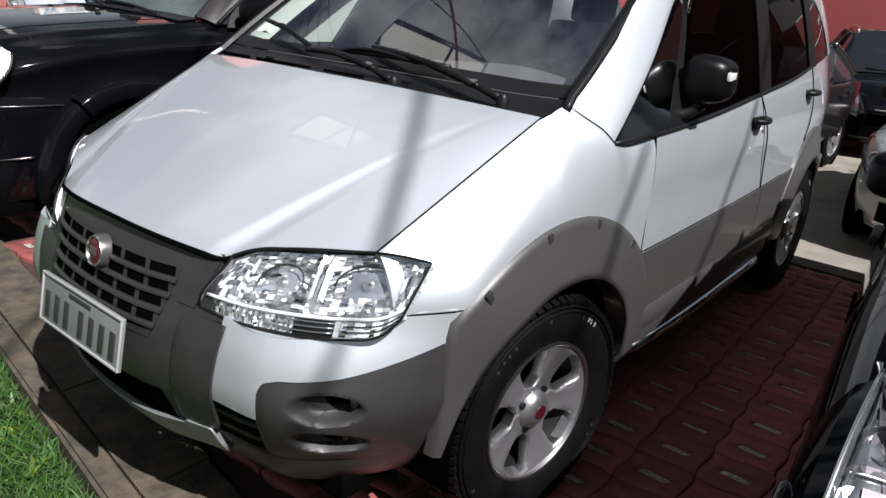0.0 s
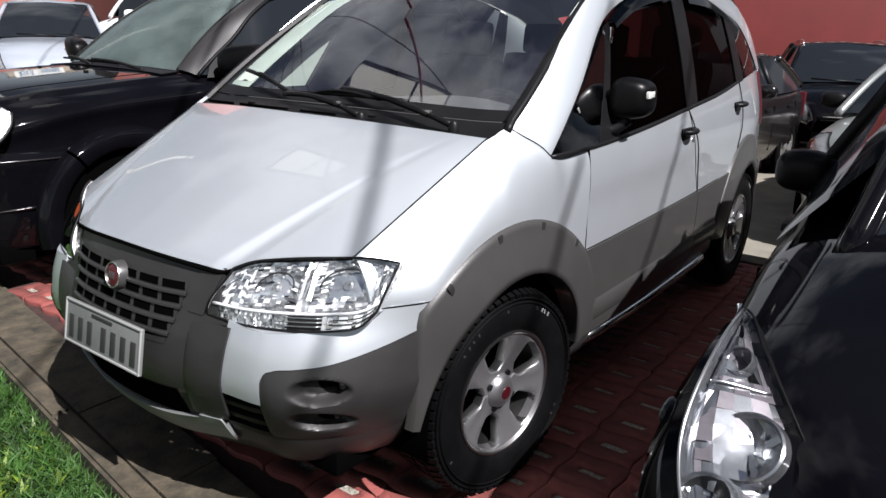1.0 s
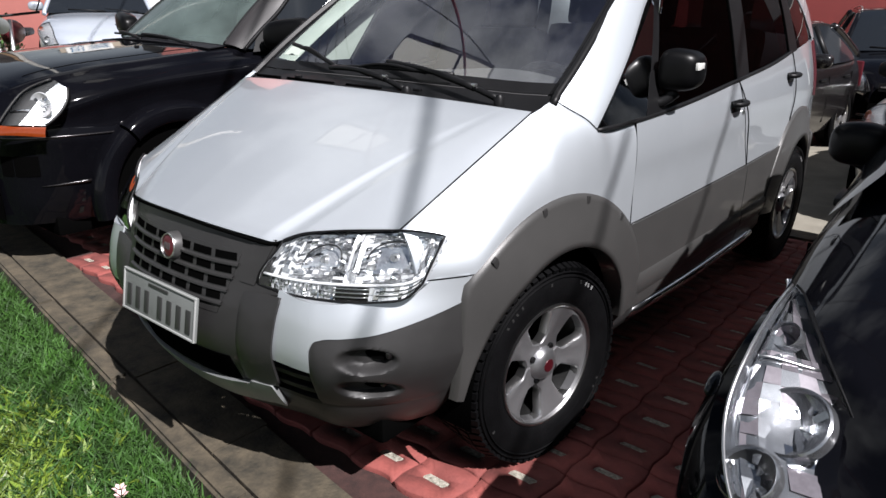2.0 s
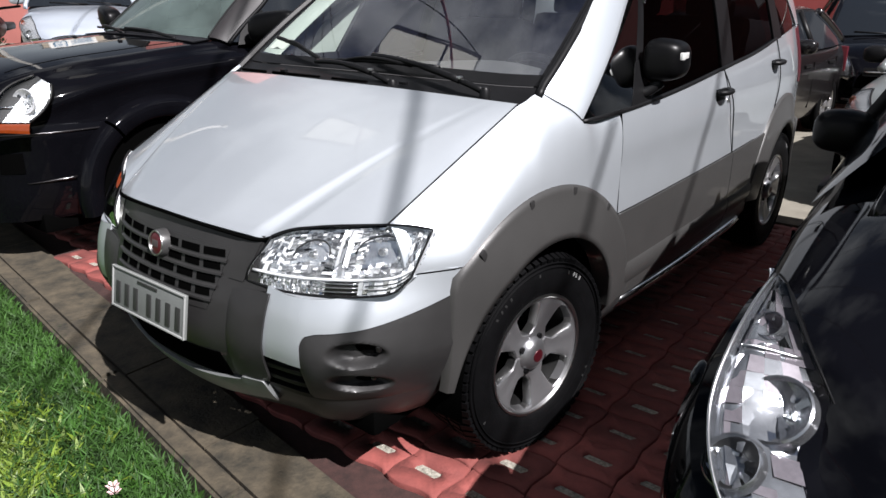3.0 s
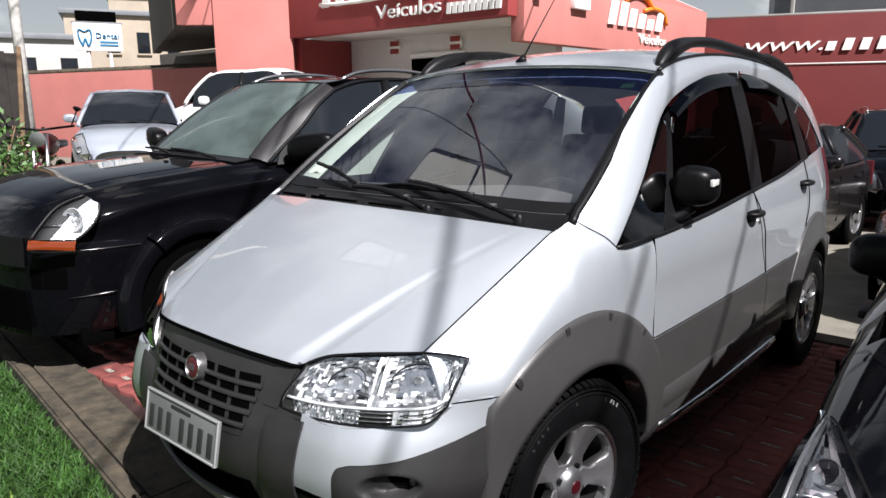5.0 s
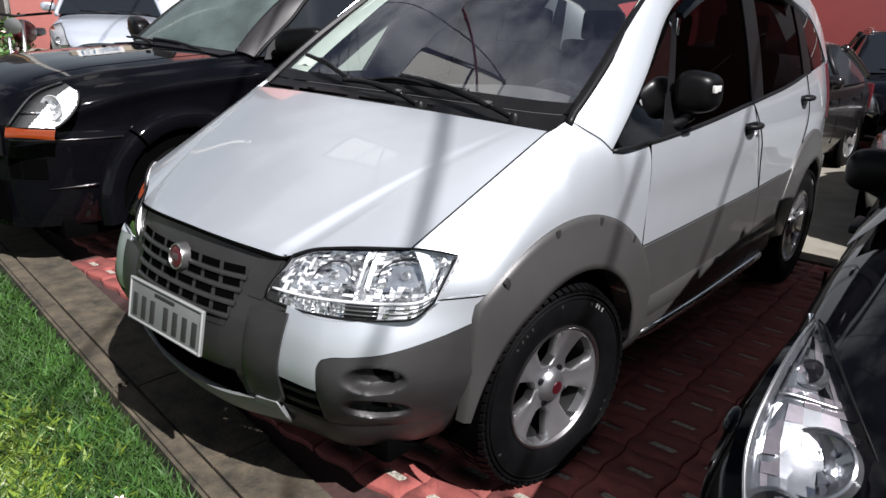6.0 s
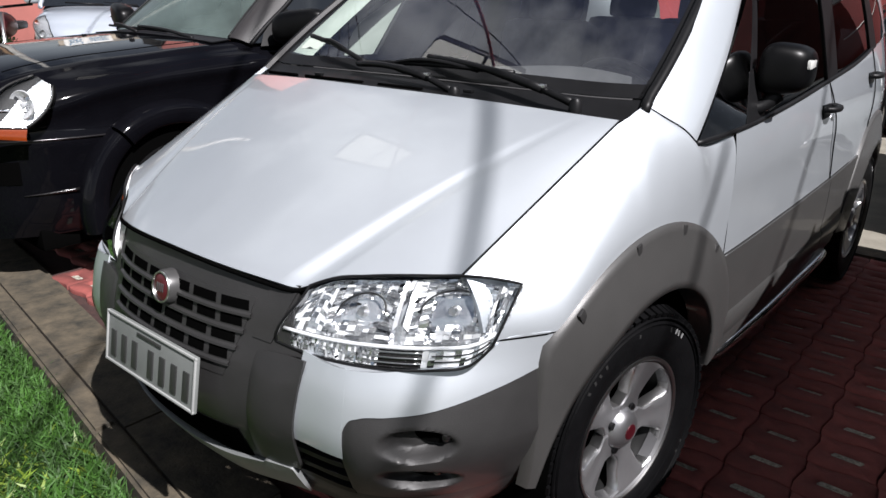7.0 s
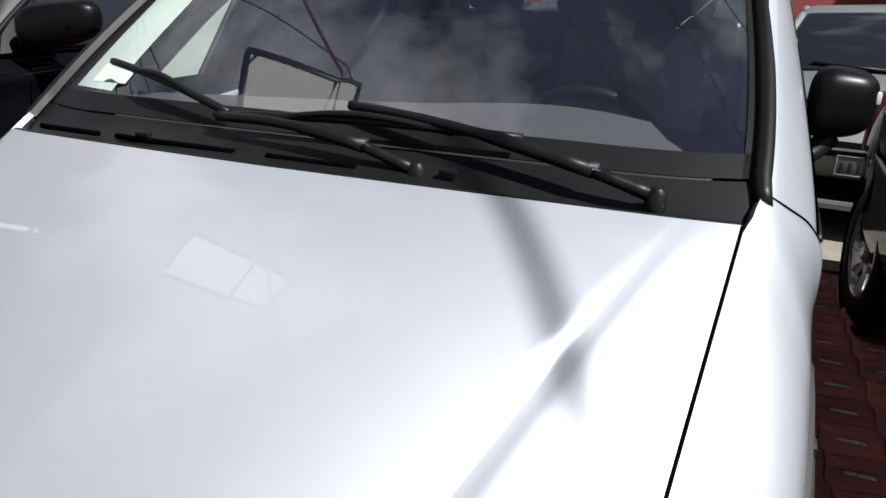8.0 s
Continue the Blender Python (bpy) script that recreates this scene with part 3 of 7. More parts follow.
def number_plate(parent, at, turn, w=0.40, h=0.13):
    """A pale plate with a raised rim and dark bars for its characters."""
    m = Matrix.Translation(at) @ turn
    def place(bm):
        bmesh.ops.transform(bm, matrix=m, verts=bm.verts)
        return bm
    pl = part("number_plate", place(box(w, 0.008, h, (0, 0, 0), 0.003)), PLATE, parent, "grey number plate with dark bars")
    for sx, sz, x, z in ((w, 0.006, 0, h / 2 - 0.004), (w, 0.006, 0, -h / 2 + 0.004), (0.006, h, w / 2 - 0.004, 0), (0.006, h, -w / 2 + 0.004, 0)):
        part("plate_rim", place(box(sx, 0.006, sz, (x, -0.005, z), 0.002)), RIMW, pl)
    step = w / 8.4
    for k in range(7):
        x = (k - 3) * step * 1.06 + (0.012 if k > 2 else -0.012)
        part("plate_bar", place(box(step * 0.50, 0.003, h * 0.52, (x, -0.0052, -h * 0.1), 0.001)), PLATE_INK, pl)
    part("plate_bar", place(box(w * 0.27, 0.003, h * 0.06, (0, -0.0052, h * 0.33), 0.001)), PLATE_INK, pl)
    return pl


number_plate(car, (0.003, -0.842, 0.578), Matrix.Rotation(radians(-11), 4, "X") @ Matrix.Rotation(radians(-0.6), 4, "Y"))

# headlamps
def lamp_grid(o, n=36, m=16):
    lo = spline([(0.343, -0.727, 0.693), (0.45, -0.702, 0.683), (0.58, -0.655, 0.686), (0.66, -0.60, 0.688), (0.715, -0.55, 0.698), (0.742, -0.512, 0.735)], n)
    up = spline([(0.393, -0.672, 0.815), (0.43, -0.645, 0.832), (0.50, -0.607, 0.846), (0.60, -0.545, 0.855), (0.70, -0.475, 0.856), (0.756, -0.44, 0.848)], n)
    k = (np.linspace(0, 1, n) ** 2)[:, None]
    g = hermite(lo, up, np.array([0.02, -0.03, 0.16]) * (1 - k) + np.array([0.03, 0.05, 0.12]) * k, np.array([0.015, 0.10, 0.14]) * (1 - k) + np.array([0.0, 0.09, 0.10]) * k, m)
    nrm = np.array([0.45, -0.78, 0.43])
    return g + nrm * o


def lamp_edge(o):
    g = lamp_grid(o)
    return np.concatenate([g[0], g[1:-1, -1], g[-1, ::-1], g[-2:0:-1, 0], g[:1, 0]])


for sg in (1, -1):
    mir = np.array([sg, 1, 1])
    back = lamp_grid(-0.03)
    for i in range(16):
        for j in range(36):
            back[i, j] += np.array([0.0, 0.012, 0.0]) * (0.5 + 0.5 * math.cos(i * 1.9)) * (0.6 + 0.4 * math.sin(j * 1.3))
    lamp = part("headlamp", grid(back * mir), LAMPBASE, car, "clear headlamp with chrome reflectors")
    part("lamp_lens", grid(lamp_grid(0.006) * mir), CLEAR, lamp)
    part("lamp_frame", tube(lamp_edge(0.005) * mir, 0.0030, 6, False), TRIM, lamp, "black rubber lamp surround")
    shoulder = front(np.interp(np.linspace(0, 1, 36), (0, 0.35, 0.7, 1), (2.1, 3.0, 4.2, 5.05)) * sg, np.interp(np.linspace(0, 1, 36), (0, 0.35, 0.7, 0.88, 1), (0.690, 0.680, 0.688, 0.706, 0.729)), 0.002)
    part("lamp_sill", grid(np.array([lamp_grid(0.003)[0] * mir, 0.5 * (lamp_grid(0.0)[0] * mir + shoulder) - np.array([0, 0, 0.003]), shoulder])), SILVER, car)
    left_top = face_band([(sg * s_at(0.30), 0.695), (sg * s_at(0.345), 0.690)], [(sg * s_at(0.33), 0.806), (sg * s_at(0.395), 0.815)], 10, 10, 0.003)
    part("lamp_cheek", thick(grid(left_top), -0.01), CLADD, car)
    part("lamp_wall", grid(np.array([lamp_edge(0.0), lamp_edge(-0.03)]) * mir), REFLECT, lamp)
    def spot(u, v, o):
        """A point inside the lamp: u from its inner to its outer end, v upwards."""
        g = lamp_grid(o)
        a, b = min(max(v, 0), 0.999) * 15, min(max(u, 0), 0.999) * 35
        i, j = int(a), int(b)
        p = g[i, j] * (1 - a + i) + g[i + 1, j] * (a - i)
        q = g[i, j + 1] * (1 - a + i) + g[i + 1, j + 1] * (a - i)
        return (p * (1 - b + j) + q * (b - j)) * mir

    def facets(name, label, u0, u1, v0, v1, nu, nv, depth, shares, seed, tilt=0.008):
        """A stepped reflector of many small flat mirrors, sorted by their finish; light and dark finishes paint in
        glints and dark reflections.
        """
        rr = random.Random(seed)
        us = [u0 + (u1 - u0) * (k + (rr.uniform(-0.25, 0.25) if 0 < k < nu else 0)) / nu for k in range(nu + 1)]
        vs = [v0 + (v1 - v0) * (k + (rr.uniform(-0.2, 0.2) if 0 < k < nv else 0)) / nv for k in range(nv + 1)]
        bms = {m.name: (m, bmesh.new()) for m, _ in shares}
        first = None
        for i in range(nv):
            for j in range(nu):
                pick, acc = rr.random(), 0.0
                for m, w in shares:
                    acc += w
                    if pick <= acc:
                        break
                bm = bms[m.name][1]
                o = [rr.uniform(-tilt, tilt) for _ in range(3)]
                q = []
                for a, b, t in ((0, 0, o[0]), (1, 0, o[1]), (1, 1, o[1] + o[2] - o[0]), (0, 1, o[2])):
                    u, v = us[j + a], vs[i + b]
                    v += 0.10 * math.sin(math.pi * (u - u0) / (u1 - u0)) * min(1.0, (v1 - v) * 4) * min(1.0, (v - v0) * 4)
                    q.append(bm.verts.new(tuple(spot(u, v, depth((u - u0) / (u1 - u0), (v - v0) / (v1 - v0)) + t * 0.6))))
                bm.faces.new(q)
        for m, bm in bms.values():
            p = tagged(part(name, bm, m, lamp if first is None else first, label if first is None else ""), kind="stuff")
            first = first or p
        return first

    bowl_depth = lambda a, b: -0.010 - 0.030 * math.sin(math.pi * a) ** 0.7 * math.sin(math.pi * b) ** 0.7
    # shares of light and dark finishes paint the reflector's glints
    facets("inner_reflector", "stepped reflector with glints painted as light and dark facets", 0.20, 0.50, 0.30, 0.90, 9, 17, bowl_depth, ((REFLECT, 0.24), (BOWL, 0.42), (CHROME, 0.16), (REFLECT2, 0.18)), 3 if sg > 0 else 4)
    facets("outer_reflector", "outer stepped reflector with glints painted as light and dark facets", 0.56, 0.90, 0.30, 0.92, 10, 18, bowl_depth, ((REFLECT, 0.30), (BOWL, 0.36), (CHROME, 0.16), (REFLECT2, 0.18)), 5 if sg > 0 else 6)
    facets("lamp_wall_facets", "", 0.03, 0.20, 0.30, 0.95, 7, 13, lambda a, b: -0.014, ((REFLECT, 0.50), (BOWL, 0.34), (REFLECT2, 0.16)), 7, 0.003)
    facets("lamp_end_facets", "", 0.90, 0.985, 0.28, 0.93, 5, 5, lambda a, b: -0.010 - 0.01 * a, ((REFLECT, 0.30), (BOWL, 0.30), (REFLECT2, 0.20), (CHROME, 0.20)), 8)
    facets("lamp_rib_facets", "", 0.495, 0.565, 0.28, 0.95, 3, 4, lambda a, b: -0.006 - 0.004 * abs(2 * a - 1), ((REFLECT, 0.40), (BOWL, 0.35), (CHROME, 0.25)), 9)
    facets("position_lens", "finely ribbed clear strip", 0.02, 0.46, 0.03, 0.24, 40, 3, lambda a, b: -0.008, ((REFLECT, 0.35), (BOWL, 0.45), (CHROME, 0.20)), 10, 0.005)
    facets("indicator", "clear indicator beside the ribbed strip", 0.64, 0.965, 0.04, 0.24, 12, 2, lambda a, b: -0.009, ((REFLECT, 0.50), (BOWL, 0.30), (CHROME, 0.20)), 11, 0.004)
    part("lamp_groove", grid([[spot(u, v, -0.010) for u in np.linspace(0.46, 0.64, 8)] for v in (0.03, 0.24)]), GREYP, lamp, "dark glossy groove")
    for v in (0.09, 0.155, 0.215):
        part("lamp_stripe", tube([spot(u, v, -0.007) for u in np.linspace(0.40, 0.64, 8)], 0.0016, 5), CHROMER, lamp)
    for v in (0.11, 0.18):
        part("lamp_stripe", tube([spot(u, v, -0.006) for u in np.linspace(0.68, 0.955, 8)], 0.0014, 5), TRIM, lamp)
    part("lamp_ledge", tube([spot(u, 0.268, -0.005) for u in np.linspace(0.02, 0.975, 20)], 0.0042, 6), REFLECT, lamp)
    for uc, vc, ru, rv in ((0.345, 0.60, 0.105, 0.20), (0.725, 0.62, 0.13, 0.21)):
        arc = [spot(uc + ru * math.sin(t), vc + rv * math.cos(t), -0.012) for t in np.linspace(-1.7, 1.7, 16)]
        part("reflector_brow", tube(arc, 0.0022, 5), BARREL, lamp)
        bulb = lathe([(-0.02, 0.010), (0.0, 0.010), (0.008, 0.008), (0.011, 0.0)], 16)
        tr = Matrix.Translation(Vector(spot(uc, vc, -0.026))) @ Vector((0.3 * sg, -0.93, 0.2)).normalized().to_track_quat("X", "Z").to_matrix().to_4x4()
        bmesh.ops.transform(bulb, matrix=tr, verts=bulb.verts)
        part("bulb", bulb, CHROMER, lamp)

# flares and lower cladding
pair("front_flare", grid(flare(0.0, -86, 84, 0.392, 0.553, 0.028, 0.408)), CLAD, car, "dark grey wheel arch flare with small clips")
pair("rear_flare", grid(flare(2.51, -84, 84, 0.392, 0.553, 0.028)), CLAD, car)
for a in (-36, -11, 13, 38):
    rr = math.radians(a)
    c = side(0.53 * math.sin(rr), 0.325 + 0.53 * math.cos(rr), 0.012)
    clip = box(0.010, 0.022, 0.034, (0, 0, 0), 0.004)
    bmesh.ops.transform(clip, matrix=Matrix.Translation(c) @ Matrix.Rotation(-rr, 4, "X"), verts=clip.verts)
    pair("flare_clip", clip, CLADD, car)
for nm, lo, up in (("front_door_cladding", [(0.50, 0.345), (1.1, 0.335), (1.615, 0.335)], [(0.418, 0.697), (1.0, 0.703), (1.588, 0.711)]), ("rear_door_cladding", [(1.622, 0.335), (1.985, 0.335)], [(1.595, 0.711), (2.115, 0.722)])):
    pair(nm, thick(grid(side_band(lo, up, 24, 10, 0.008)), -0.012), CLAD, car)
    sw = np.array([side(*np.array([spline(lo, 24)[:, 0], np.full(24, z)]), o) for z, o in ((0.395, 0.008), (0.41, 0.016), (0.47, 0.016), (0.485, 0.008))])
    pair("door_moulding", thick(grid(sw), -0.004), CLAD, car)
sill = np.array([side(np.linspace(0.42, 2.1, 20), np.full(20, z), o) for z, o in ((0.20, -0.05), (0.24, -0.01), (0.30, 0.0), (0.338, -0.012))])
pair("sill", thick(grid(sill), -0.02), CLADD, car)
rail = spline([(0.785, 0.565, 0.285), (0.810, 0.60, 0.302), (0.828, 0.9, 0.302), (0.833, 1.4, 0.303), (0.823, 1.90, 0.307), (0.795, 1.955, 0.292)], 26)
pair("side_rail", tube(rail, 0.023, 12), BRIGHT, car, "dull silver tube rail along the sill")

# doors and quarters
belt = [(0.432, 1.044), (0.9, 1.066), (1.42, 1.103)]
fd = part("front_door", thick(grid(side_band([(0.422, 0.700), (1.0, 0.706), (1.582, 0.714)], belt, 28, 20)), -0.012), SILVER, car)
rd_low = [(1.592, 0.714), (1.9, 0.720), (2.10, 0.722), (2.19, 0.772), (2.28, 0.825)]
rd_up = [(1.432, 1.104), (1.9, 1.137), (2.31, 1.178)]
rd = part("rear_door", thick(grid(side_band(rd_low, rd_up, 28, 20)), -0.012), SILVER, car)
q_low, q_up = [(2.288, 0.828), (2.51, 0.872), (2.75, 0.818), (2.9, 0.715), (3.06, 0.66)], [(2.318, 1.178), (2.6, 1.195), (2.9, 1.215), (3.08, 1.20)]
pair("rear_quarter", thick(grid(side_band(q_low, q_up, 24, 12)), -0.012), SILVER, car)
fd2 = part("front_door", thick(grid(side_band([(0.422, 0.700), (1.0, 0.706), (1.582, 0.714)], belt, 28, 20) * np.array([-1, 1, 1])), -0.012), SILVER, car)
rd2 = part("rear_door", thick(grid(side_band(rd_low, rd_up, 28, 20) * np.array([-1, 1, 1])), -0.012), SILVER, car)
for line in ([(0.428, 1.04), (0.424, 0.87), (0.417, 0.70), (0.43, 0.5), (0.46, 0.34)], [(1.426, 1.093), (1.53, 0.95), (1.572, 0.82), (1.588, 0.71), (1.60, 0.55), (1.618, 0.34)], [(2.314, 1.178), (2.335, 1.0), (2.283, 0.828)]):
    ln = spline(line, 16)
    pair("door_gap", tube(side(ln[:, 0], ln[:, 1], 0.001), 0.0034, 5), SHADOW, car)
for dn, dob, sg in (((1.362, 1.0), fd, 1), ((2.22, 1.055), rd, 1), ((1.362, 1.0), fd2, -1), ((2.22, 1.055), rd2, -1)):
    m = np.array([sg, 1, 1])
    p0 = side(*np.array(dn)) * m
    cupb = box(0.012, 0.10, 0.05, p0 + np.array([0.002 * sg, 0, 0]), 0.004)
    hd = part("door_handle", cupb, TRIM, dob, "black pull handle")
    grip = spline([p0 + np.array([0.006 * sg, -0.055, 0.012]), p0 + np.array([0.034 * sg, -0.035, 0.012]), p0 + np.array([0.036 * sg, 0.035, 0.014]), p0 + np.array([0.006 * sg, 0.06, 0.014])], 12)
    part("grip", tube(grip, 0.012, 8), TRIM, hd)
lock = lathe([(0.0, 0.011), (0.005, 0.010), (0.006, 0.0)], 14)
bmesh.ops.transform(lock, matrix=Matrix.Translation(side(1.46, 0.965)), verts=lock.verts)
part("lock", lock, CHROMER, fd)

# windows along the flank
def pane(name, lo, up, mat, out=0.0, label="", n=16, m=12):
    return pair(name, grid(side_band(lo, up, n, m, out)), mat, car, label)


pane("quarter_glass", [(0.185, 1.047), (0.42, 1.225), (0.685, 1.425)], [(0.50, 1.045), (0.60, 1.24), (0.70, 1.435)], TINTED, 0.004, "dark tinted quarter glass")
pane("front_side_glass", [(0.555, 1.052), (1.0, 1.068), (1.41, 1.096)], [(0.685, 1.445), (0.95, 1.540), (1.2, 1.592), (1.46, 1.612)], TINTED, -0.006, "dark tinted side glass")
pane("rear_side_glass", [(1.545, 1.106), (1.9, 1.132), (2.27, 1.168)], [(1.595, 1.588), (1.9, 1.578), (2.22, 1.525)], TINTED, -0.006)
for lo, up in (([(0.492, 1.046), (0.595, 1.24), (0.69, 1.43)], [(0.56, 1.05), (0.66, 1.24), (0.75, 1.455)]), ([(1.40, 1.092), (1.43, 1.35), (1.452, 1.596)], [(1.555, 1.104), (1.585, 1.35), (1.605, 1.592)]), ([(2.26, 1.166), (2.245, 1.35), (2.215, 1.53)], [(2.42, 1.18), (2.38, 1.34), (2.31, 1.51)])):
    pair("window_post", thick(grid(side_band(lo, up, 16, 5, 0.001)), -0.01), TRIM, car)
pane("rear_quarter_glass", [(2.42, 1.182), (2.62, 1.20), (2.82, 1.215)], [(2.31, 1.508), (2.46, 1.47), (2.66, 1.40)], TINTED, -0.003)
for ln in ([(0.185, 1.046), (0.45, 1.047), (0.9, 1.067), (1.42, 1.104), (1.9, 1.137), (2.30, 1.178)],):
    ln = spline(ln, 40)
    pair("belt_strip", tube(side(ln[:, 0], ln[:, 1], 0.001), 0.008, 6), TRIM, car)
for lo, up in (([(0.742, 1.43), (0.96, 1.498), (1.2, 1.538), (1.455, 1.552)], [(0.742, 1.458), (0.96, 1.538), (1.2, 1.588), (1.455, 1.606)]), ([(1.60, 1.545), (1.9, 1.533), (2.21, 1.475)], [(1.60, 1.602), (1.9, 1.592), (2.23, 1.535)])):
    l2, u2 = spline(lo, 24), spline(up, 24)
    vis = np.array([side(*u2.T, 0.004), side(*(0.5 * (l2 + u2)).T, 0.028), side(*l2.T, 0.030)])
    pair("window_visor", thick(grid(vis), 0.002), SMOKE, car, "smoked plastic rain visor")

# cant rail and screen pillars
I2 = spline([(0.185, 1.048), (0.43, 1.235), (0.70, 1.452), (0.96, 1.54), (1.45, 1.608), (1.9, 1.594), (2.24, 1.535), (2.55, 1.46), (2.82, 1.30), (2.98, 1.215)], 60)
I = side(I2[:, 0], I2[:, 1], 0.0)
O = spline([(0.737, 0.085, 1.135), (0.712, 0.36, 1.335), (0.668, 0.76, 1.580), (0.645, 1.0, 1.638), (0.628, 1.45, 1.680), (0.63, 1.95, 1.670), (0.635, 2.3, 1.635), (0.64, 2.65, 1.56), (0.66, 2.95, 1.40), (0.69, 3.08, 1.22)], 60)
cant = hermite(I, O, (0.0, 0, 0.06), (-0.06, 0, 0.035), 10)
pair("roof_pillar", thick(grid(cant), -0.015), SILVER, car)
k0 = int(np.argmin(np.abs(O[:, 1] - 0.79)))
k1 = int(np.argmin(np.abs(O[:, 1] - 2.75)))
Or = O[k0 : k1 + 1]
C = np.array([(0, a, b) for a, b in zip(Or[:, 1] - 0.035, ease(Or[:, 1], (0.75, 1.0, 1.45, 1.95, 2.4, 2.8), (1.628, 1.688, 1.735, 1.73, 1.69, 1.60)))])
roof = hermite(Or, C, (-0.3, 0, 0.10), (-0.62, 0, 0.0), 16)
roof = np.concatenate([roof, roof[-2::-1] * np.array([-1, 1, 1])])
part("roof", thick(grid(roof), -0.012), SILVER, car)
pair("roof_ditch", tube(O[k0:k1] + np.array([-0.012, 0, 0.006]), 0.009, 6), TRIM, car)

# windscreen with its dark border
def screen(n=76, m=26, o=0.0):
    half_lo = spline([(0, 0.035, 1.157), (0.4, 0.055, 1.152), (0.62, 0.085, 1.147), (0.722, 0.115, 1.148)], n)
    half_up = spline([(0, 0.752, 1.622), (0.35, 0.762, 1.612), (0.56, 0.785, 1.594), (0.655, 0.80, 1.582)], n)
    g = hermite(half_lo, half_up, (0.0, 0.70, 0.50), (-0.0, 0.74, 0.40), m) + np.array([0, -0.56, 0.83]) * o
    return np.concatenate([g[:, :0:-1] * np.array([-1, 1, 1]), g], 1)


scr = screen()
part("windscreen", grid(scr), WSCREEN, car, "windscreen reflecting blue sky and cloud")
s2 = screen(76, 52, 0.003)
part("screen_border", thick(grid(s2[:4]), 0.002), TRIM, car)
part("screen_border", thick(grid(s2[:, :4]), 0.002), TRIM, car)
part("screen_border", thick(grid(s2[:, -4:]), 0.002), TRIM, car)
part("screen_tint", grid(screen(76, 52, 0.002)[43:]), glass("tinted_top_band", (0.20, 0.24, 0.55), 0.02, 1.5), car, "blue tinted band along the top of the screen")
_seal = np.array([s2[i, -1] for i in range(52)]) + np.array([0.006, -0.002, 0.002])
_seal = np.concatenate([[(0.734, 0.074, 1.122), (0.731, 0.094, 1.138)], _seal])
pair("screen_seal", tube(_seal, 0.014, 6), TRIM, car)
Rb = np.concatenate([R[:0:-1] * np.array([-1, 1, 1]), R])
cowl = hermite(Rb + np.array([0, 0.004, -0.022]), scr[0] + np.array([0, -0.002, -0.002]), (0, 0.06, 0.0), (0, 0.05, 0.03), 8)
part("cowl", thick(grid(cowl), -0.01), TRIM, car, "dark plastic cowl below the windscreen")
part("cowl_seal", tube(Rb + np.array([0, 0.008, -0.006]), 0.007, 6), TRIM, car)
for a, b in ((-0.62, -0.45), (-0.40, -0.12), (-0.05, 0.12)):
    xs = np.linspace(a, b, 8)
    part("cowl_vent", tube([(x, -0.03 + 0.09 * x * x, 1.132 - 0.02 * x * x) for x in xs], 0.006, 5), SHADOW, car)

# wipers
GREYP2 = material("raised_rubber_mark", (0.012, 0.012, 0.012), 0.6, vary=0.3, scale=60)
TYREW = material("worn_white_mark", (0.13, 0.13, 0.13), 0.7, vary=0.4, scale=60)
def wiper(piv, screw, arm_end, b0, b1):
    w = part("wiper", tube(spline([piv, screw], 4), [0.012, 0.011, 0.010, 0.010], 8), TRIM, car, "black windscreen wiper")
    cap = lathe([(-0.02, 0.017), (0.006, 0.016), (0.014, 0.010), (0.016, 0.0)], 18)
    bmesh.ops.transform(cap, matrix=Matrix.Translation(piv) @ Matrix.Rotation(radians(-90), 4, "Y"), verts=cap.verts)
    part("wiper_cap", cap, TRIM, w)
    part("wiper_pin", box(0.016, 0.016, 0.010, Vector(screw) + Vector((0, 0, 0.008)), 0.003), CHROMER, w)
    part("wiper_arm", tube(spline([screw, Vector(screw).lerp(Vector(arm_end), 0.5) + Vector((0, -0.004, 0.012)), arm_end], 10), [0.012] * 4 + [0.009] * 6, 8), TRIM, w)
    part("wiper_blade", tube(spline([b0, Vector(b0).lerp(Vector(b1), 0.5) + Vector((0, -0.006, 0.010)), b1], 14), 0.008, 6), TRIM, w)
    mid = Vector(b0).lerp(Vector(b1), 0.5)
    yoke = spline([Vector(b0).lerp(Vector(b1), 0.2), mid + Vector((0, -0.015, 0.022)), Vector(b0).lerp(Vector(b1), 0.8)], 10)
    part("wiper_yoke", tube(yoke, 0.006, 6), TRIM, w)


for wx in (-0.33, 0.28):
    part("washer_nozzle", box(0.030, 0.014, 0.010, (wx, -0.028 + 0.09 * wx * wx, 1.142 - 0.02 * wx * wx), 0.003), TRIM, car)


wiper((0.590, 0.004, 1.135), (0.498, -0.002, 1.163), (0.06, 0.068, 1.212), (-0.19, 0.018, 1.182), (0.377, 0.045, 1.190))
wiper((0.222, -0.012, 1.133), (0.130, -0.018, 1.165), (-0.183, 0.015, 1.180), (-0.17, 0.03, 1.185), (-0.53, 0.125, 1.245))

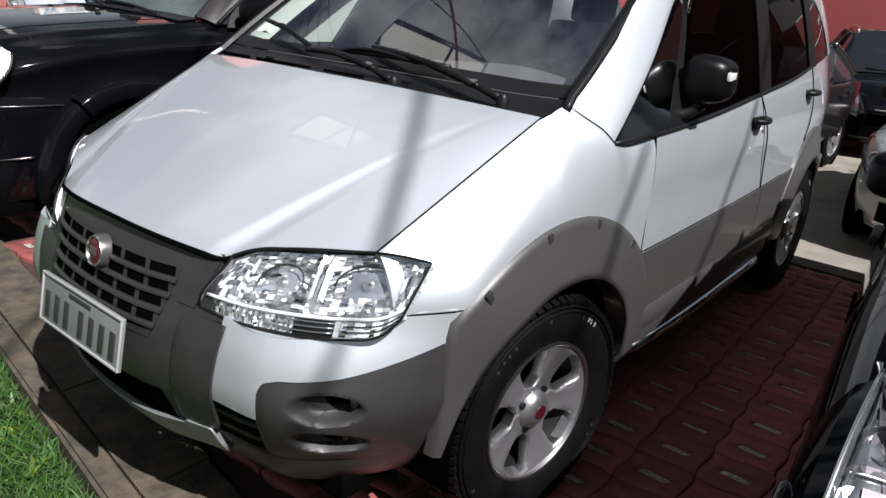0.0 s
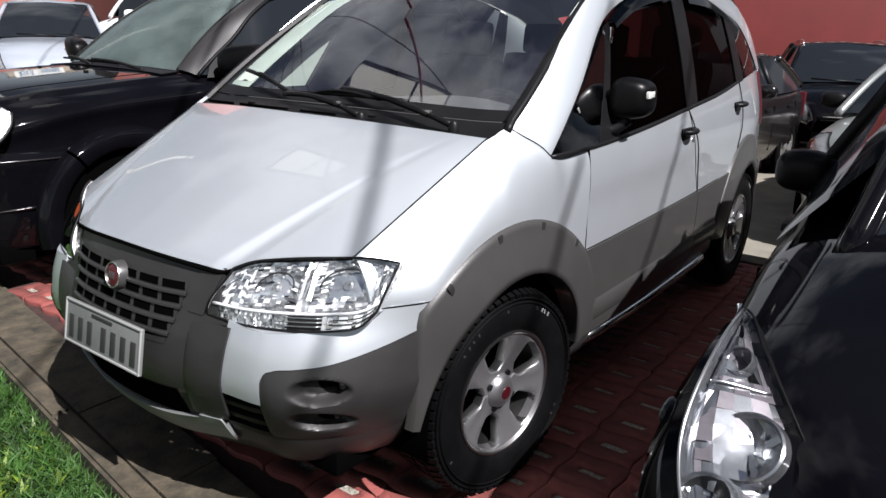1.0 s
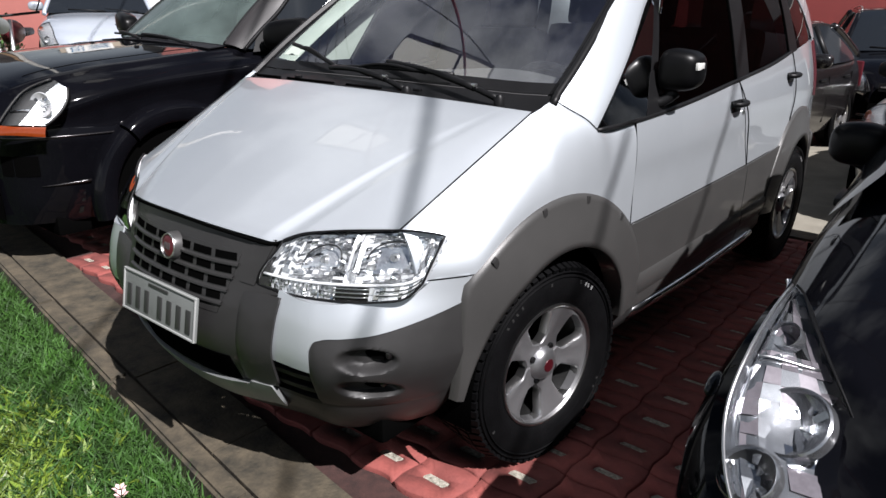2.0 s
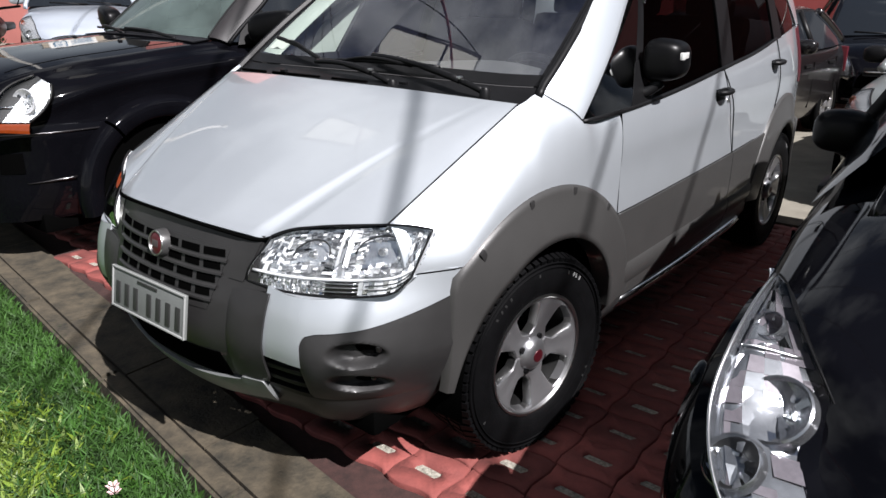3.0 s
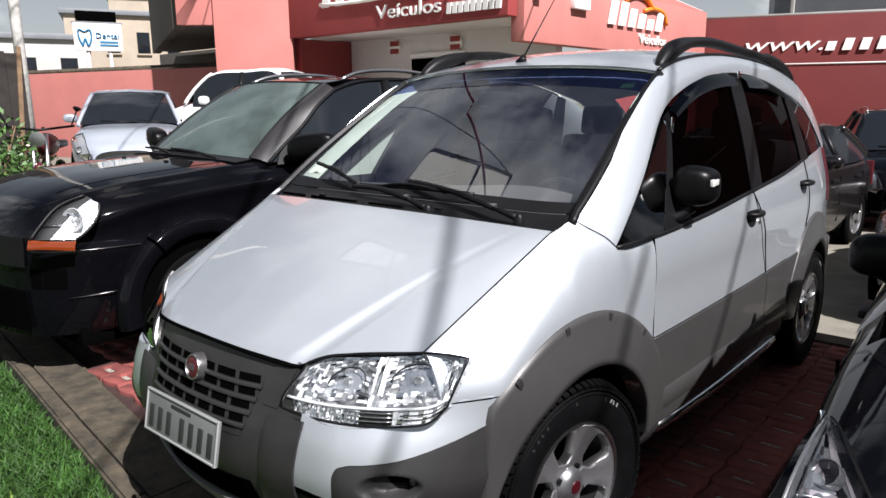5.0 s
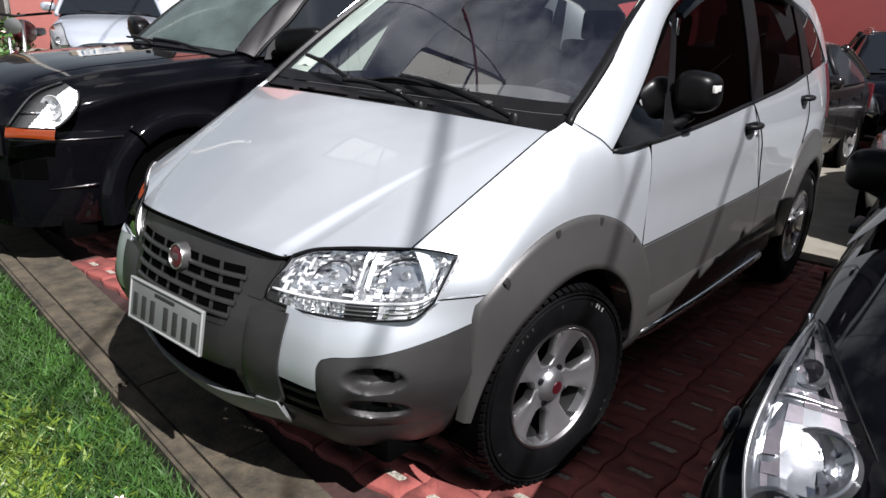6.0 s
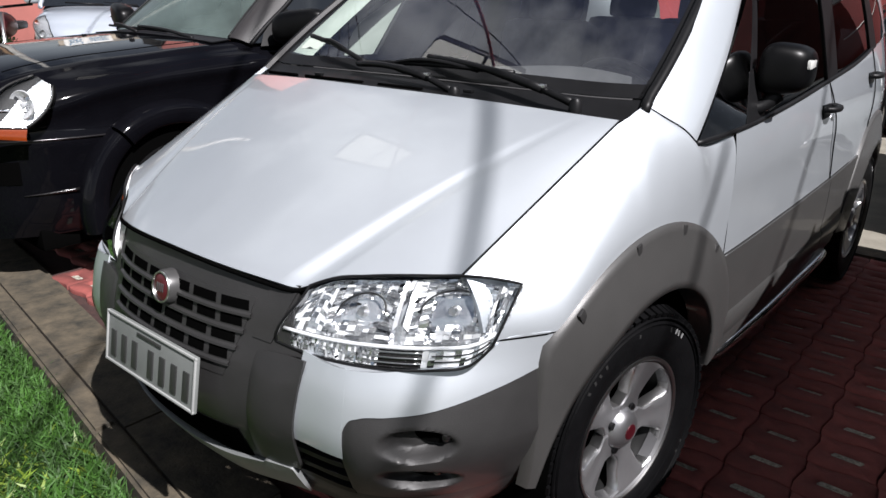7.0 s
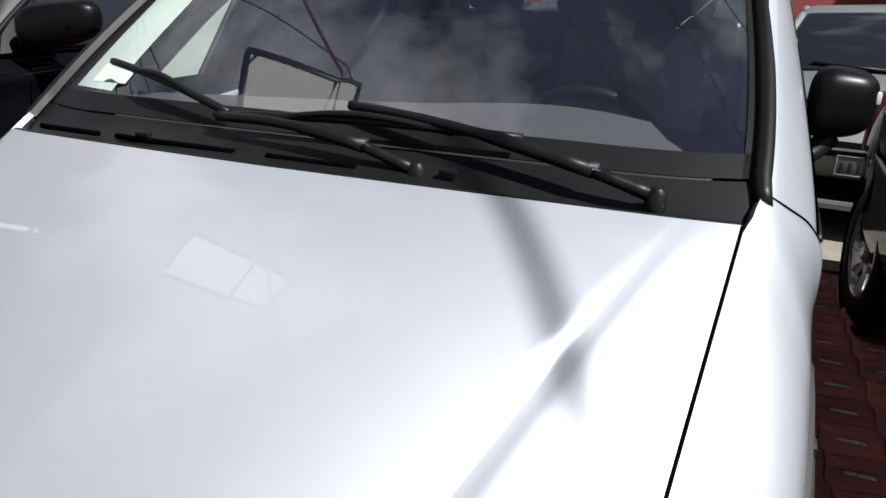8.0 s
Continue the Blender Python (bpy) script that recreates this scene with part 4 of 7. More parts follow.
# door mirrors
for sg in (1, -1):
    m = np.array([sg, 1, 1])
    foot = part("mirror", tube(spline([np.array((0.80, 0.60, 1.08)) * m, np.array((0.835, 0.62, 1.09)) * m, np.array((0.865, 0.65, 1.125)) * m], 8), [0.024, 0.022, 0.021, 0.020, 0.020, 0.021, 0.023, 0.026], 10), TRIM, car, "black door mirror with a white repeater")
    pod = bmesh.new()
    bmesh.ops.create_icosphere(pod, subdivisions=4, radius=1.0)
    for v in pod.verts:
        co = v.co
        for k in range(3):
            co[k] = math.copysign(abs(co[k]) ** 0.62, co[k])
        co.y = co.y if co.y < 0 else min(co.y, 0.45)
        v.co = Vector((sg * (0.880 + 0.066 * co.x), 0.665 + 0.066 * co.y + 0.02 * co.x, 1.196 + 0.070 * co.z * (1 - 0.12 * co.x)))
    part("mirror_shell", pod, MIRRORB, foot)
    part("mirror_glass", box(0.10, 0.004, 0.11, (sg * 0.880, 0.696, 1.196), 0.002), CHROME, foot)
    part("repeater", box(0.04, 0.06, 0.026, (sg * 0.926, 0.664, 1.212), 0.006), LENSW, foot)
pair("mirror_sail", thick(grid(side_band([(0.50, 1.052), (0.66, 1.056)], [(0.57, 1.19), (0.62, 1.20)], 6, 5, 0.005)), -0.01), TRIM, car)
for y, z in ((0.72, 1.405), (1.555, 1.59)):
    p0 = side(y, z, 0.012)
    part("chrome_clip", box(0.006, 0.020, 0.055, p0, 0.002), CHROME, car, "small chrome ornament on the window post")

# roof bars and aerial
for sg in (1, -1):
    line = np.array([(0.618, 0.86, 1.605), (0.612, 0.96, 1.668), (0.60, 1.12, 1.712), (0.59, 1.4, 1.738), (0.588, 1.75, 1.725), (0.592, 2.15, 1.698), (0.60, 2.45, 1.65), (0.606, 2.55, 1.60)]) * np.array([sg, 1, 1])
    part("roof_bar", tube(spline(line, 40), [0.012, 0.022, 0.029, 0.034, 0.036] + [0.036, 0.034, 0.031, 0.028, 0.025] + [0.022] * 20 + [0.034] * 10, 12), TRIM, car, "black roof bar with a thick front foot")
part("aerial_base", tube([(0.0, 0.84, 1.655), (0.0, 0.86, 1.685)], [0.026, 0.012], 10), TRIM, car)
part("aerial", tube([(0.0, 0.86, 1.682), (0.0, 1.10, 1.95)], [0.004, 0.002], 6), TRIM, car)


# wheels
def wheel(parent, cx, cy, sg, r=0.334, rim=0.203, w=0.205, mat=ALLOY, detail=True, steer=0.0):
    """A wheel whose outer face looks along sg * x."""
    m = Matrix.Translation((cx, cy, r - 0.009 if r > 0.33 else r)) @ Matrix.Rotation(radians(steer), 4, "Z") @ (Matrix() if sg > 0 else Matrix.Rotation(math.pi, 4, "Z"))
    def put(bm):
        bmesh.ops.transform(bm, matrix=m, verts=bm.verts)
        return bm
    h = w / 2
    tyre_profile = [(-h * 0.85, rim), (-h, rim + 0.02), (-h * 1.04, (rim + r) / 2), (-h * 0.9, r - 0.014), (-h * 0.7, r - 0.003), (0, r), (h * 0.7, r - 0.003), (h * 0.9, r - 0.014), (h * 1.04, (rim + r) / 2 + 0.01), (h * 1.03, rim + 0.03), (h * 0.95, rim + 0.008), (h * 0.85, rim - 0.002)]
    whl = part("wheel", put(lathe(spline([(a, b, 0) for a, b in tyre_profile], 30)[:, :2], 72)), RUBBER, parent, "alloy wheel with a black tyre" if detail else "")
    lip = lathe([(h * 0.55, rim - 0.012), (h * 0.8, rim - 0.004), (h * 0.93, rim + 0.002), (h * 0.93, rim - 0.004), (h * 0.84, rim - 0.014), (h * 0.55, rim - 0.017)], 64)
    part("rim", put(lip), mat, whl)
    part("rim_edge", put(lathe([(h * 0.90, rim + 0.003), (h * 0.96, rim + 0.003), (h * 0.965, rim - 0.003), (h * 0.93, rim - 0.007)], 64)), CHROMER, whl)
    part("rim_barrel", put(lathe([(h * 0.55, rim - 0.0125), (h * 0.2, rim - 0.022), (-h * 0.6, rim - 0.03)], 48)), BARREL, whl)
    part("hub_back", put(lathe([(-h * 0.2, rim - 0.02), (-h * 0.15, 0.05), (h * 0.1, 0.045), (h * 0.1, 0.0)], 40)), SHADOW, whl)
    q = rim / 0.203

    def half_angle(v):
        """How wide a spoke is at v from the hub to the rim, in radians."""
        return radians(float(np.interp(v, (0, 0.22, 0.30, 0.38, 0.85, 0.94, 1.0), (36.2, 36.2, 23.0, 17.0, 17.0, 19.0, 30.0))))

    for k in range(5):
        th = radians(22 + 72 * k)
        face, left, right = [], [], []
        for v in (0, 0.12, 0.22, 0.26, 0.30, 0.34, 0.38, 0.5, 0.62, 0.74, 0.85, 0.90, 0.94, 0.97, 1.0):
            rr, ha = (0.040 + 0.152 * v) * q, half_angle(v)
            xx = h * (0.70 + 0.20 * v - 0.05 * math.sin(math.pi * v))
            ring = lambda d, x: (x, rr * math.sin(th + d), rr * math.cos(th + d))
            face.append([ring(ha * e, xx - (0.004 if abs(e) == 1 else 0.0) - 0.003 * (1 - abs(e))) for e in (-1, -0.86, -0.4, 0, 0.4, 0.86, 1)])
            if v >= 0.22:
                for rows, e in ((left, 1), (right, -1)):
                    rows.append([ring(ha * e, xx - 0.004), ring(e * (ha + 0.022), xx - 0.010), ring(e * (ha + 0.03), xx - 0.034)])
        for nm, rows, mt in (("spoke", face, mat), ("spoke_edge", left, CHROMER), ("spoke_edge", right, CHROMER)):
            part(nm, put(grid(rows)), mt, whl)
    part("wheel_hub", put(lathe([(h * 0.66, 0.060 * q), (h * 0.74, 0.056 * q), (h * 0.86, 0.047 * q), (h * 0.93, 0.034 * q), (h * 0.95, 0.020 * q), (h * 0.95, 0.0)], 32)), mat, whl)
    if detail:
        part("hub_cap", put(lathe([(h * 0.945, 0.022), (h * 0.965, 0.020), (h * 0.97, 0.0)], 24)), RED, whl, "small red hub cap")
        for k in range(4):
            a = 2 * math.pi * k / 4 + 0.5
            bm = lathe([(h * 0.70, 0.011), (h * 0.77, 0.010), (h * 0.775, 0.0)], 10)
            bmesh.ops.translate(bm, vec=(0, 0.060 * math.sin(a), 0.060 * math.cos(a)), verts=bm.verts)
            part("wheel_bolt", put(bm), TRIM, whl)
        blocks = []
        for k in range(66):
            a = 2 * math.pi * k / 66
            for side_x, skew in ((h * 0.80, 0.0), (h * 0.28, 0.04), (-h * 0.28, 0.0), (-h * 0.80, 0.04)):
                bm = box(h * 0.42 if abs(side_x) > h * 0.5 else h * 0.40, 0.021, 0.012, (0, 0, 0), 0)
                if side_x > h * 0.5:
                    bmesh.ops.rotate(bm, matrix=Matrix.Rotation(0.35, 3, "Y"), verts=bm.verts)
                bmesh.ops.translate(bm, vec=(side_x, 0, r - (0.006 if abs(side_x) > h * 0.5 else 0.001)), verts=bm.verts)
                bmesh.ops.rotate(bm, matrix=Matrix.Rotation(a + skew, 3, "X"), verts=bm.verts)
                blocks.append(bm)
        for rs in (0.243, 0.262, 0.298, 0.312):
            part("sidewall_rib", put(lathe([(h * 1.0, rs - 0.003), (h * 1.046, rs - 0.001), (h * 1.046, rs + 0.001), (h * 1.0, rs + 0.003)], 60)), RUBBER, whl)
        tagged(part("tread", put(joined(*blocks)), RUBBER, whl), kind="stuff")
        for k, (aa, tall, slant) in enumerate(((26, 0.9, 0.5), (31, 1.0, -0.3), (35, 1.0, 0.4), (39, 1.0, 0.0), (-46, 0.8, 0.3), (-41, 0.8, -0.2), (-36, 0.8, 0.2), (-31, 0.8, 0.0), (-4, 0.7, 0.0), (118, 0.8, 0.1), (124, 0.8, -0.2), (-118, 0.8, 0.1))):
            bm = box(0.0015, 0.007, 0.030 * tall, (h * 1.032, 0, 0.277), 0.0, Matrix.Rotation(slant, 3, "X"))
            bmesh.ops.rotate(bm, matrix=Matrix.Rotation(-radians(aa), 3, "X"), verts=bm.verts)
            part("tyre_mark", put(bm), TYREW if k in (1, 2, 3) else GREYP2, whl)
    return whl


for sg in (1, -1):
    for cy in (0.0, 2.51):
        wheel(car, sg * 0.735, cy, sg, steer=-8.5 if cy < 1 else 0.0)
        lin = lathe([(-0.02, 0.0), (-0.02, 0.385), (0.23, 0.388)], 40, math.pi * 1.12)
        bmesh.ops.rotate(lin, matrix=Matrix.Rotation(math.pi * 0.06 + math.pi / 2, 3, "X"), verts=lin.verts)
        for v in lin.verts:
            v.co.x = sg * (0.58 + v.co.x)
            v.co.y += cy
            v.co.z += 0.325
        part("arch_liner", lin, SHADOW, car)

# underside, rear and cabin
part("floor_pan", box(1.24, 3.3, 0.10, (0, 1.10, 0.26), 0.02), SHADOW, car)
part("engine_bay", box(1.10, 0.50, 0.45, (0, -0.30, 0.55), 0.02), SHADOW, car)
tail = np.array([spline([(0.69, 3.08, 1.22), (0.35, 3.14, 1.24), (-0.35, 3.14, 1.24), (-0.69, 3.08, 1.22)], 20), spline([(0.74, 3.10, 0.95), (0.36, 3.19, 0.95), (-0.36, 3.19, 0.95), (-0.74, 3.10, 0.95)], 20), spline([(0.75, 3.08, 0.66), (0.36, 3.18, 0.66), (-0.36, 3.18, 0.66), (-0.75, 3.08, 0.66)], 20)])
part("tailgate", thick(grid(tail), 0.012), SILVER, car)
tw = np.array([O[k1] * np.array([-1, 1, 1]) + (O[k1] - O[k1] * np.array([-1, 1, 1])) * v + np.array([0, 0.05, 0.07]) * math.sin(math.pi * v) for v in np.linspace(0, 1, 20)])[::-1]
part("rear_window", grid(ruled(tw, tail[0], 6)), CLEAR, car)
bump = np.array([spline([(0.82, 2.92, z), (0.70, 3.16 + o, z), (0.35, 3.22 + o, z), (-0.35, 3.22 + o, z), (-0.70, 3.16 + o, z), (-0.82, 2.92, z)], 30) for z, o in ((0.25, -0.04), (0.34, 0.0), (0.6, 0.0), (0.68, -0.03))])
part("rear_bumper", thick(grid(bump), 0.015), CLAD, car)
pair("rear_lamp", thick(grid(side_band([(2.93, 0.90), (3.09, 0.88)], [(2.90, 1.20), (3.075, 1.21)], 6, 6, 0.004)), -0.02), RED, car)
dashp = np.array([spline([(0.70, y, z), (0.4, y, z + b), (0.0, y, z + 0.6 * b), (-0.7, y, z)], 24) for y, z, b in ((0.16, 1.115, 0.0), (0.25, 1.122, 0.01), (0.42, 1.11, 0.05), (0.56, 1.06, 0.05), (0.60, 0.85, 0.02), (0.58, 0.6, 0.0))])
part("dashboard", thick(grid(dashp), 0.02), DASH, car, "grey plastic dashboard behind the glass")
wh = []
for k in range(33):
    a = 2 * math.pi * k / 32
    wh.append((0.36 + 0.185 * math.cos(a), 0.70 + 0.185 * 0.45 * math.sin(a) * -1, 1.02 + 0.185 * 0.89 * math.sin(a)))
sw = part("steering_wheel", tube(wh, 0.016, 8, False), TRIM, car)
part("wheel_boss", box(0.14, 0.06, 0.10, (0.36, 0.69, 1.01), 0.02), TRIM, sw)


def seat(x, y):
    st = part("seat", box(0.48, 0.50, 0.16, (x, y, 0.62), 0.05), CLOTH, car, "grey cloth seat")
    part("seat_back", box(0.46, 0.14, 0.62, (x, y + 0.27, 0.98), 0.05, Matrix.Rotation(radians(-14), 3, "X")), CLOTH, st)
    part("head_rest", box(0.26, 0.09, 0.18, (x, y + 0.38, 1.37), 0.035, Matrix.Rotation(radians(-8), 3, "X")), CLOTH, st)


for x in (0.36, -0.36):
    seat(x, 1.05)
for x in (0.42, 0.0, -0.42):
    seat(x, 1.95)
head = hermite(Or + np.array([-0.03, 0, -0.035]), C + np.array([0, 0, -0.05]), (-0.3, 0, 0.08), (-0.6, 0, 0), 8)
part("headliner", grid(np.concatenate([head, head[-2::-1] * np.array([-1, 1, 1])])), LINING, car)
for sg in (1, -1):
    strip = hermite(I[2:] + np.array([-0.03, 0, 0]), O[2:] + np.array([-0.035, 0, -0.02]), (0, 0, 0.05), (-0.04, 0, 0.02), 5)
    if sg < 0:
        strip = np.concatenate([strip, [O[2:] + np.array([-0.085, 0.045, -0.035])]])
    part("pillar_lining", grid(strip * np.array([sg, 1, 1])), LINING, car)
_leg = spline([(-0.77, 0.485, 1.147), (-0.755, 0.545, 1.260), (-0.74, 0.648, 1.324), (-0.715, 0.818, 1.416)], 14) * np.array([-1, 1, 1])
_leg2 = spline([(-0.77, 0.648, 1.145), (-0.745, 0.738, 1.280), (-0.714, 0.824, 1.418)], 14) * np.array([-1, 1, 1])
pair("window_leg_lining", grid(ruled(_leg, _leg2, 5)), LINING, car, "pale green lining between the front window panes")
pair("window_leg_seal", tube(_leg2 + np.array([-0.004, 0.012, 0]), 0.008, 6), TRIM, car)
pair("post_lining", grid(side_band([(1.30, 1.0), (1.38, 1.58)], [(1.66, 1.0), (1.66, 1.58)], 8, 4, -0.04)), DASH, car)
pair("door_card", grid(side_band([(0.42, 0.45), (2.3, 0.45)], [(0.44, 1.03), (2.3, 1.15)], 20, 6, -0.05)), DASH, car)
part("inner_mirror", box(0.22, 0.03, 0.06, (0.0, 0.68, 1.50), 0.012), TRIM, car)
part("screen_sticker", box(0.09, 0.001, 0.055, (-0.56, 0.155, 1.215), 0.0, Matrix.Rotation(radians(-56), 3, "X")), LINING, car, "small white sticker on the glass")
part("screen_sticker", box(0.05, 0.001, 0.03, (0.575, 0.712, 1.545), 0.0, Matrix.Rotation(radians(-58), 3, "X")), GRASS, car, "small green sticker on the glass")

# ---------- other cars ----------
def other_car(name, label, at, turn, paint, L=4.3, W=1.76, H=1.45, hood_z=0.95, nose_z=0.72, belt_z=0.98, cowl_y=1.15, roof_y0=1.85, roof_y1=3.2, tail_z=1.0, rear_glass_y=4.0, r=0.31, axles=(0.85, 3.4), rails=False, lamp="wide", grille=True, plate=True, box_tail=False, bed=False, nose_round=0.22, clad=None, mirror_z=None, mid=0.5, screen_mat=None, mirror_y=0.52, mirror_mat=None, slim=1.0, mirror_out=0.10, mirror_half=0.115, crown=0.0, pillar_r=0.035, pillar_mat=None):
    """A parked car that faces -y from its own origin at the middle of its nose, on the ground."""
    c = thing(name, label, "car", at, turn)
    h = W / 2
    ys = np.linspace(0, L, 46)
    w = h * (1 - 0.42 * np.exp(-((ys / nose_round) ** 1.1)) - 0.035 * np.exp(-(ys / 1.0)) - 0.16 * np.exp(-(((L - ys) / 0.25) ** 1.1)))
    top = ease(ys, (0, 0.10, 0.35, cowl_y, cowl_y + 0.5, roof_y1, L - 0.25, L), (nose_z - 0.10, nose_z, nose_z + mid * (hood_z - nose_z), hood_z, belt_z, belt_z + 0.03, tail_z, tail_z - 0.12))
    rows = []
    for y, ww, t in zip(ys, w, top):
        k = crown * min(1.0, max(0.0, (y - 0.45) / 0.5))
        sec = [(0, t + 0.035 + k), (0.55 * ww, t + 0.026 + 0.85 * k), (0.82 * ww, t - 0.008 + 0.3 * k), (0.95 * ww, t - 0.07), (1.0 * ww, t - 0.20), (1.005 * ww, 0.56), (0.985 * ww, 0.36), (0.93 * ww, 0.22)]
        rows.append([(a, y, b) for a, b, _ in spline([(a, b, 0) for a, b in sec], 22)])
    body = np.array(rows)
    full = np.concatenate([body[:, :0:-1] * np.array([-1, 1, 1]), body], 1)
    bm = grid(full)
    bmesh.ops.holes_fill(bm, edges=[e for e in bm.edges if e.is_boundary], sides=0)
    bmesh.ops.recalc_face_normals(bm, faces=bm.faces)
    part("body", bm, paint, c)
    part("floor_pan", box(W * 0.8, L * 0.9, 0.12, (0, L / 2, 0.24), 0.02), SHADOW, c)
    # cabin
    bw, rw = h * 0.94 * slim, h * 0.70 * slim
    yb0, yb1 = cowl_y - 0.02, (rear_glass_y if not bed else roof_y1 + 0.35)
    zb = hood_z + 0.03
    prof = [(yb0, zb), (0.5 * (yb0 + roof_y0) - 0.02, zb + 0.55 * (H - zb)), (roof_y0, H - 0.045), (0.5 * (roof_y0 + roof_y1), H), (roof_y1, H - 0.035), (yb1, belt_z + 0.05)]
    def cabin(scale_w, o):
        rows = []
        for v in np.linspace(0, 1, 40):
            y, z, _ = spline([(a, b, 0) for a, b in prof], 40)[int(round(v * 39))]
            k = (z - belt_z) / (H - belt_z)
            hw = (bw + (rw - bw) * max(0, k)) * scale_w
            rows.append([(hw, y, z - 0.05 + o), (hw * 0.97, y, z - 0.02 + o), (hw * 0.86, y, z + o), (0, y, z + 0.025 + o)])
        a = np.array(rows)
        return np.concatenate([a, a[:, -2::-1] * np.array([-1, 1, 1])], 1)
    cab = cabin(1.0, 0.0)
    k0, k1 = int(np.argmin(np.abs(cab[:, 0, 1] - roof_y0))), int(np.argmin(np.abs(cab[:, 0, 1] - roof_y1)))
    part("roof", thick(grid(cab[k0 : k1 + 1]), -0.02), paint, c)
    part("windscreen", grid(cab[: k0 + 1, 1:-1]), screen_mat or FARGLASS, c)
    if screen_mat:
        part("dashboard", box(W * 0.78, 0.45, 0.14, (0, cowl_y + 0.42, hood_z + 0.0), 0.05), DASH, c)
        for sx in (0.36, -0.36):
            st = part("seat", box(0.46, 0.14, 0.62, (sx, roof_y0 + 0.30, belt_z), 0.05, Matrix.Rotation(radians(-12), 3, "X")), LINING, c, "pale seat back")
            part("head_rest", box(0.26, 0.09, 0.17, (sx, roof_y0 + 0.38, belt_z + 0.40), 0.035), LINING, st)
    part("rear_glass", grid(cab[k1:, 1:-1]), FARGLASS, c)
    for sg in (1, -1):
        m = np.array([sg, 1, 1])
        part("screen_pillar", tube(cab[: k0 + 1, 1] * m, pillar_r, 8), pillar_mat or paint, c)
        part("rear_pillar", tube(cab[k1:, 1] * m, 0.045, 8), paint, c)
        upper = cab[:, 0]
        low = np.array([(np.interp(y, ys, w) * 0.955, y, np.interp(y, ys, top) - 0.045) for y in upper[:, 1]])
        part("side_glass", grid(ruled(low[5:] * m, upper[5:] * m, 4)), FARGLASS, c)
        for yy in (0.5 * (roof_y0 + roof_y1) - 0.05,):
            kk = int(np.argmin(np.abs(upper[:, 1] - yy)))
            part("door_post", tube([low[kk] * m + np.array([0.006 * sg, 0, 0]), upper[kk] * m + np.array([0.006 * sg, 0, 0])], 0.035, 6), TRIM, c)
        for cy in axles:
            wheel(c, sg * (h - 0.11), cy, sg, r, r * 0.63, 0.2, ALLOY, False)
            hw = float(np.interp(cy, ys, w))
            # dark disc over the solid flank, painted as shade inside the arch
            arch = lathe([(-0.05, 0.0), (-0.01, r + 0.05), (0.012, r + 0.055), (0.014, r + 0.02), (-0.012, r + 0.012), (-0.012, 0.0)], 36)
            for v in arch.verts:
                v.co = Vector((sg * (hw - 0.035 + v.co.x * 2.0), v.co.y + cy, v.co.z + r))
            part("wheel_arch", arch, SHADOW if not clad else clad, c)
        for yy in (cowl_y + 0.35, 0.5 * (roof_y0 + roof_y1) - 0.05, roof_y1 + 0.15):
            wv = float(np.interp(yy, ys, w))
            tz = float(np.interp(yy, ys, top))
            part("door_gap", tube([(sg * (wv + 0.002), yy, tz - 0.16), (sg * (wv * 1.006), yy + 0.01, 0.55), (sg * wv * 0.985, yy + 0.02, 0.34)], 0.005, 5), SHADOW, c)
        for yy in (0.5 * (roof_y0 + roof_y1) - 0.25, roof_y1 - 0.05):
            wv = float(np.interp(yy, ys, w))
            part("door_handle", box(0.03, 0.18, 0.03, (sg * (wv + 0.012), yy, belt_z - 0.17), 0.01), TRIM, c)
        mz = mirror_z or belt_z + 0.06
        mp = bmesh.new()
        bmesh.ops.create_icosphere(mp, subdivisions=3, radius=1.0)
        for v in mp.verts:
            co = v.co
            for k in range(3):
                co[k] = math.copysign(abs(co[k]) ** 0.7, co[k])
            v.co = Vector((sg * (h + mirror_out + mirror_half * co.x), cowl_y + mirror_y + 0.07 * co.y, mz + 0.075 * co.z))
        mb = part("mirror", mp, mirror_mat or paint, c)
        part("mirror_stalk", tube([(sg * (h - 0.08), cowl_y + mirror_y - 0.02, mz - 0.08), (sg * (h + 0.06), cowl_y + mirror_y, mz - 0.03)], 0.025, 8), TRIM, mb)
        # lamps wrap round the nose
        if lamp == "wide":
            def skin(y, col, o):
                i, jx = np.interp(y, ys, np.arange(len(ys))), int(col)
                a, fa = min(int(i), len(ys) - 2), col - int(col)
                p = (body[a] + (body[a + 1] - body[a]) * (i - a))
                q = p[jx] + (p[jx + 1] - p[jx]) * fa
                return np.array([sg * (q[0] + o * 0.75), q[1] - o * 0.6, q[2] + o * 0.3])
            def lens_rows(o):
                return np.array([[skin(0.015 + 0.47 * v + 0.03 * math.sin(math.pi * u), 9.2 - 0.8 * v + (5.6 - 1.6 * v) * u, o) for v in np.linspace(0, 1, 14)] for u in np.linspace(0, 1, 8)])
            lb = part("headlamp", grid(lens_rows(0.016)), LAMPBASE, c, "clear headlamp")
            part("lamp_lens", grid(lens_rows(0.030)), CLEAR, lb)
            g = lens_rows(0.026)
            part("lamp_frame", tube(np.concatenate([g[0], g[:, -1], g[-1, ::-1], g[::-1, 0]]), 0.006, 6), TRIM, lb)
            for k, r0, mt in ((4, 0.055, CHROMER), (10, 0.036, AMBER)):
                cc = Vector(lens_rows(0.014)[4, k])
                nn = Vector((0.6 * sg, -0.75, 0.2)).normalized()
                bowl = lathe([(0.010, r0), (0.012, r0 * 0.9), (-0.002, r0 * 0.5), (0.002, 0.0)], 20)
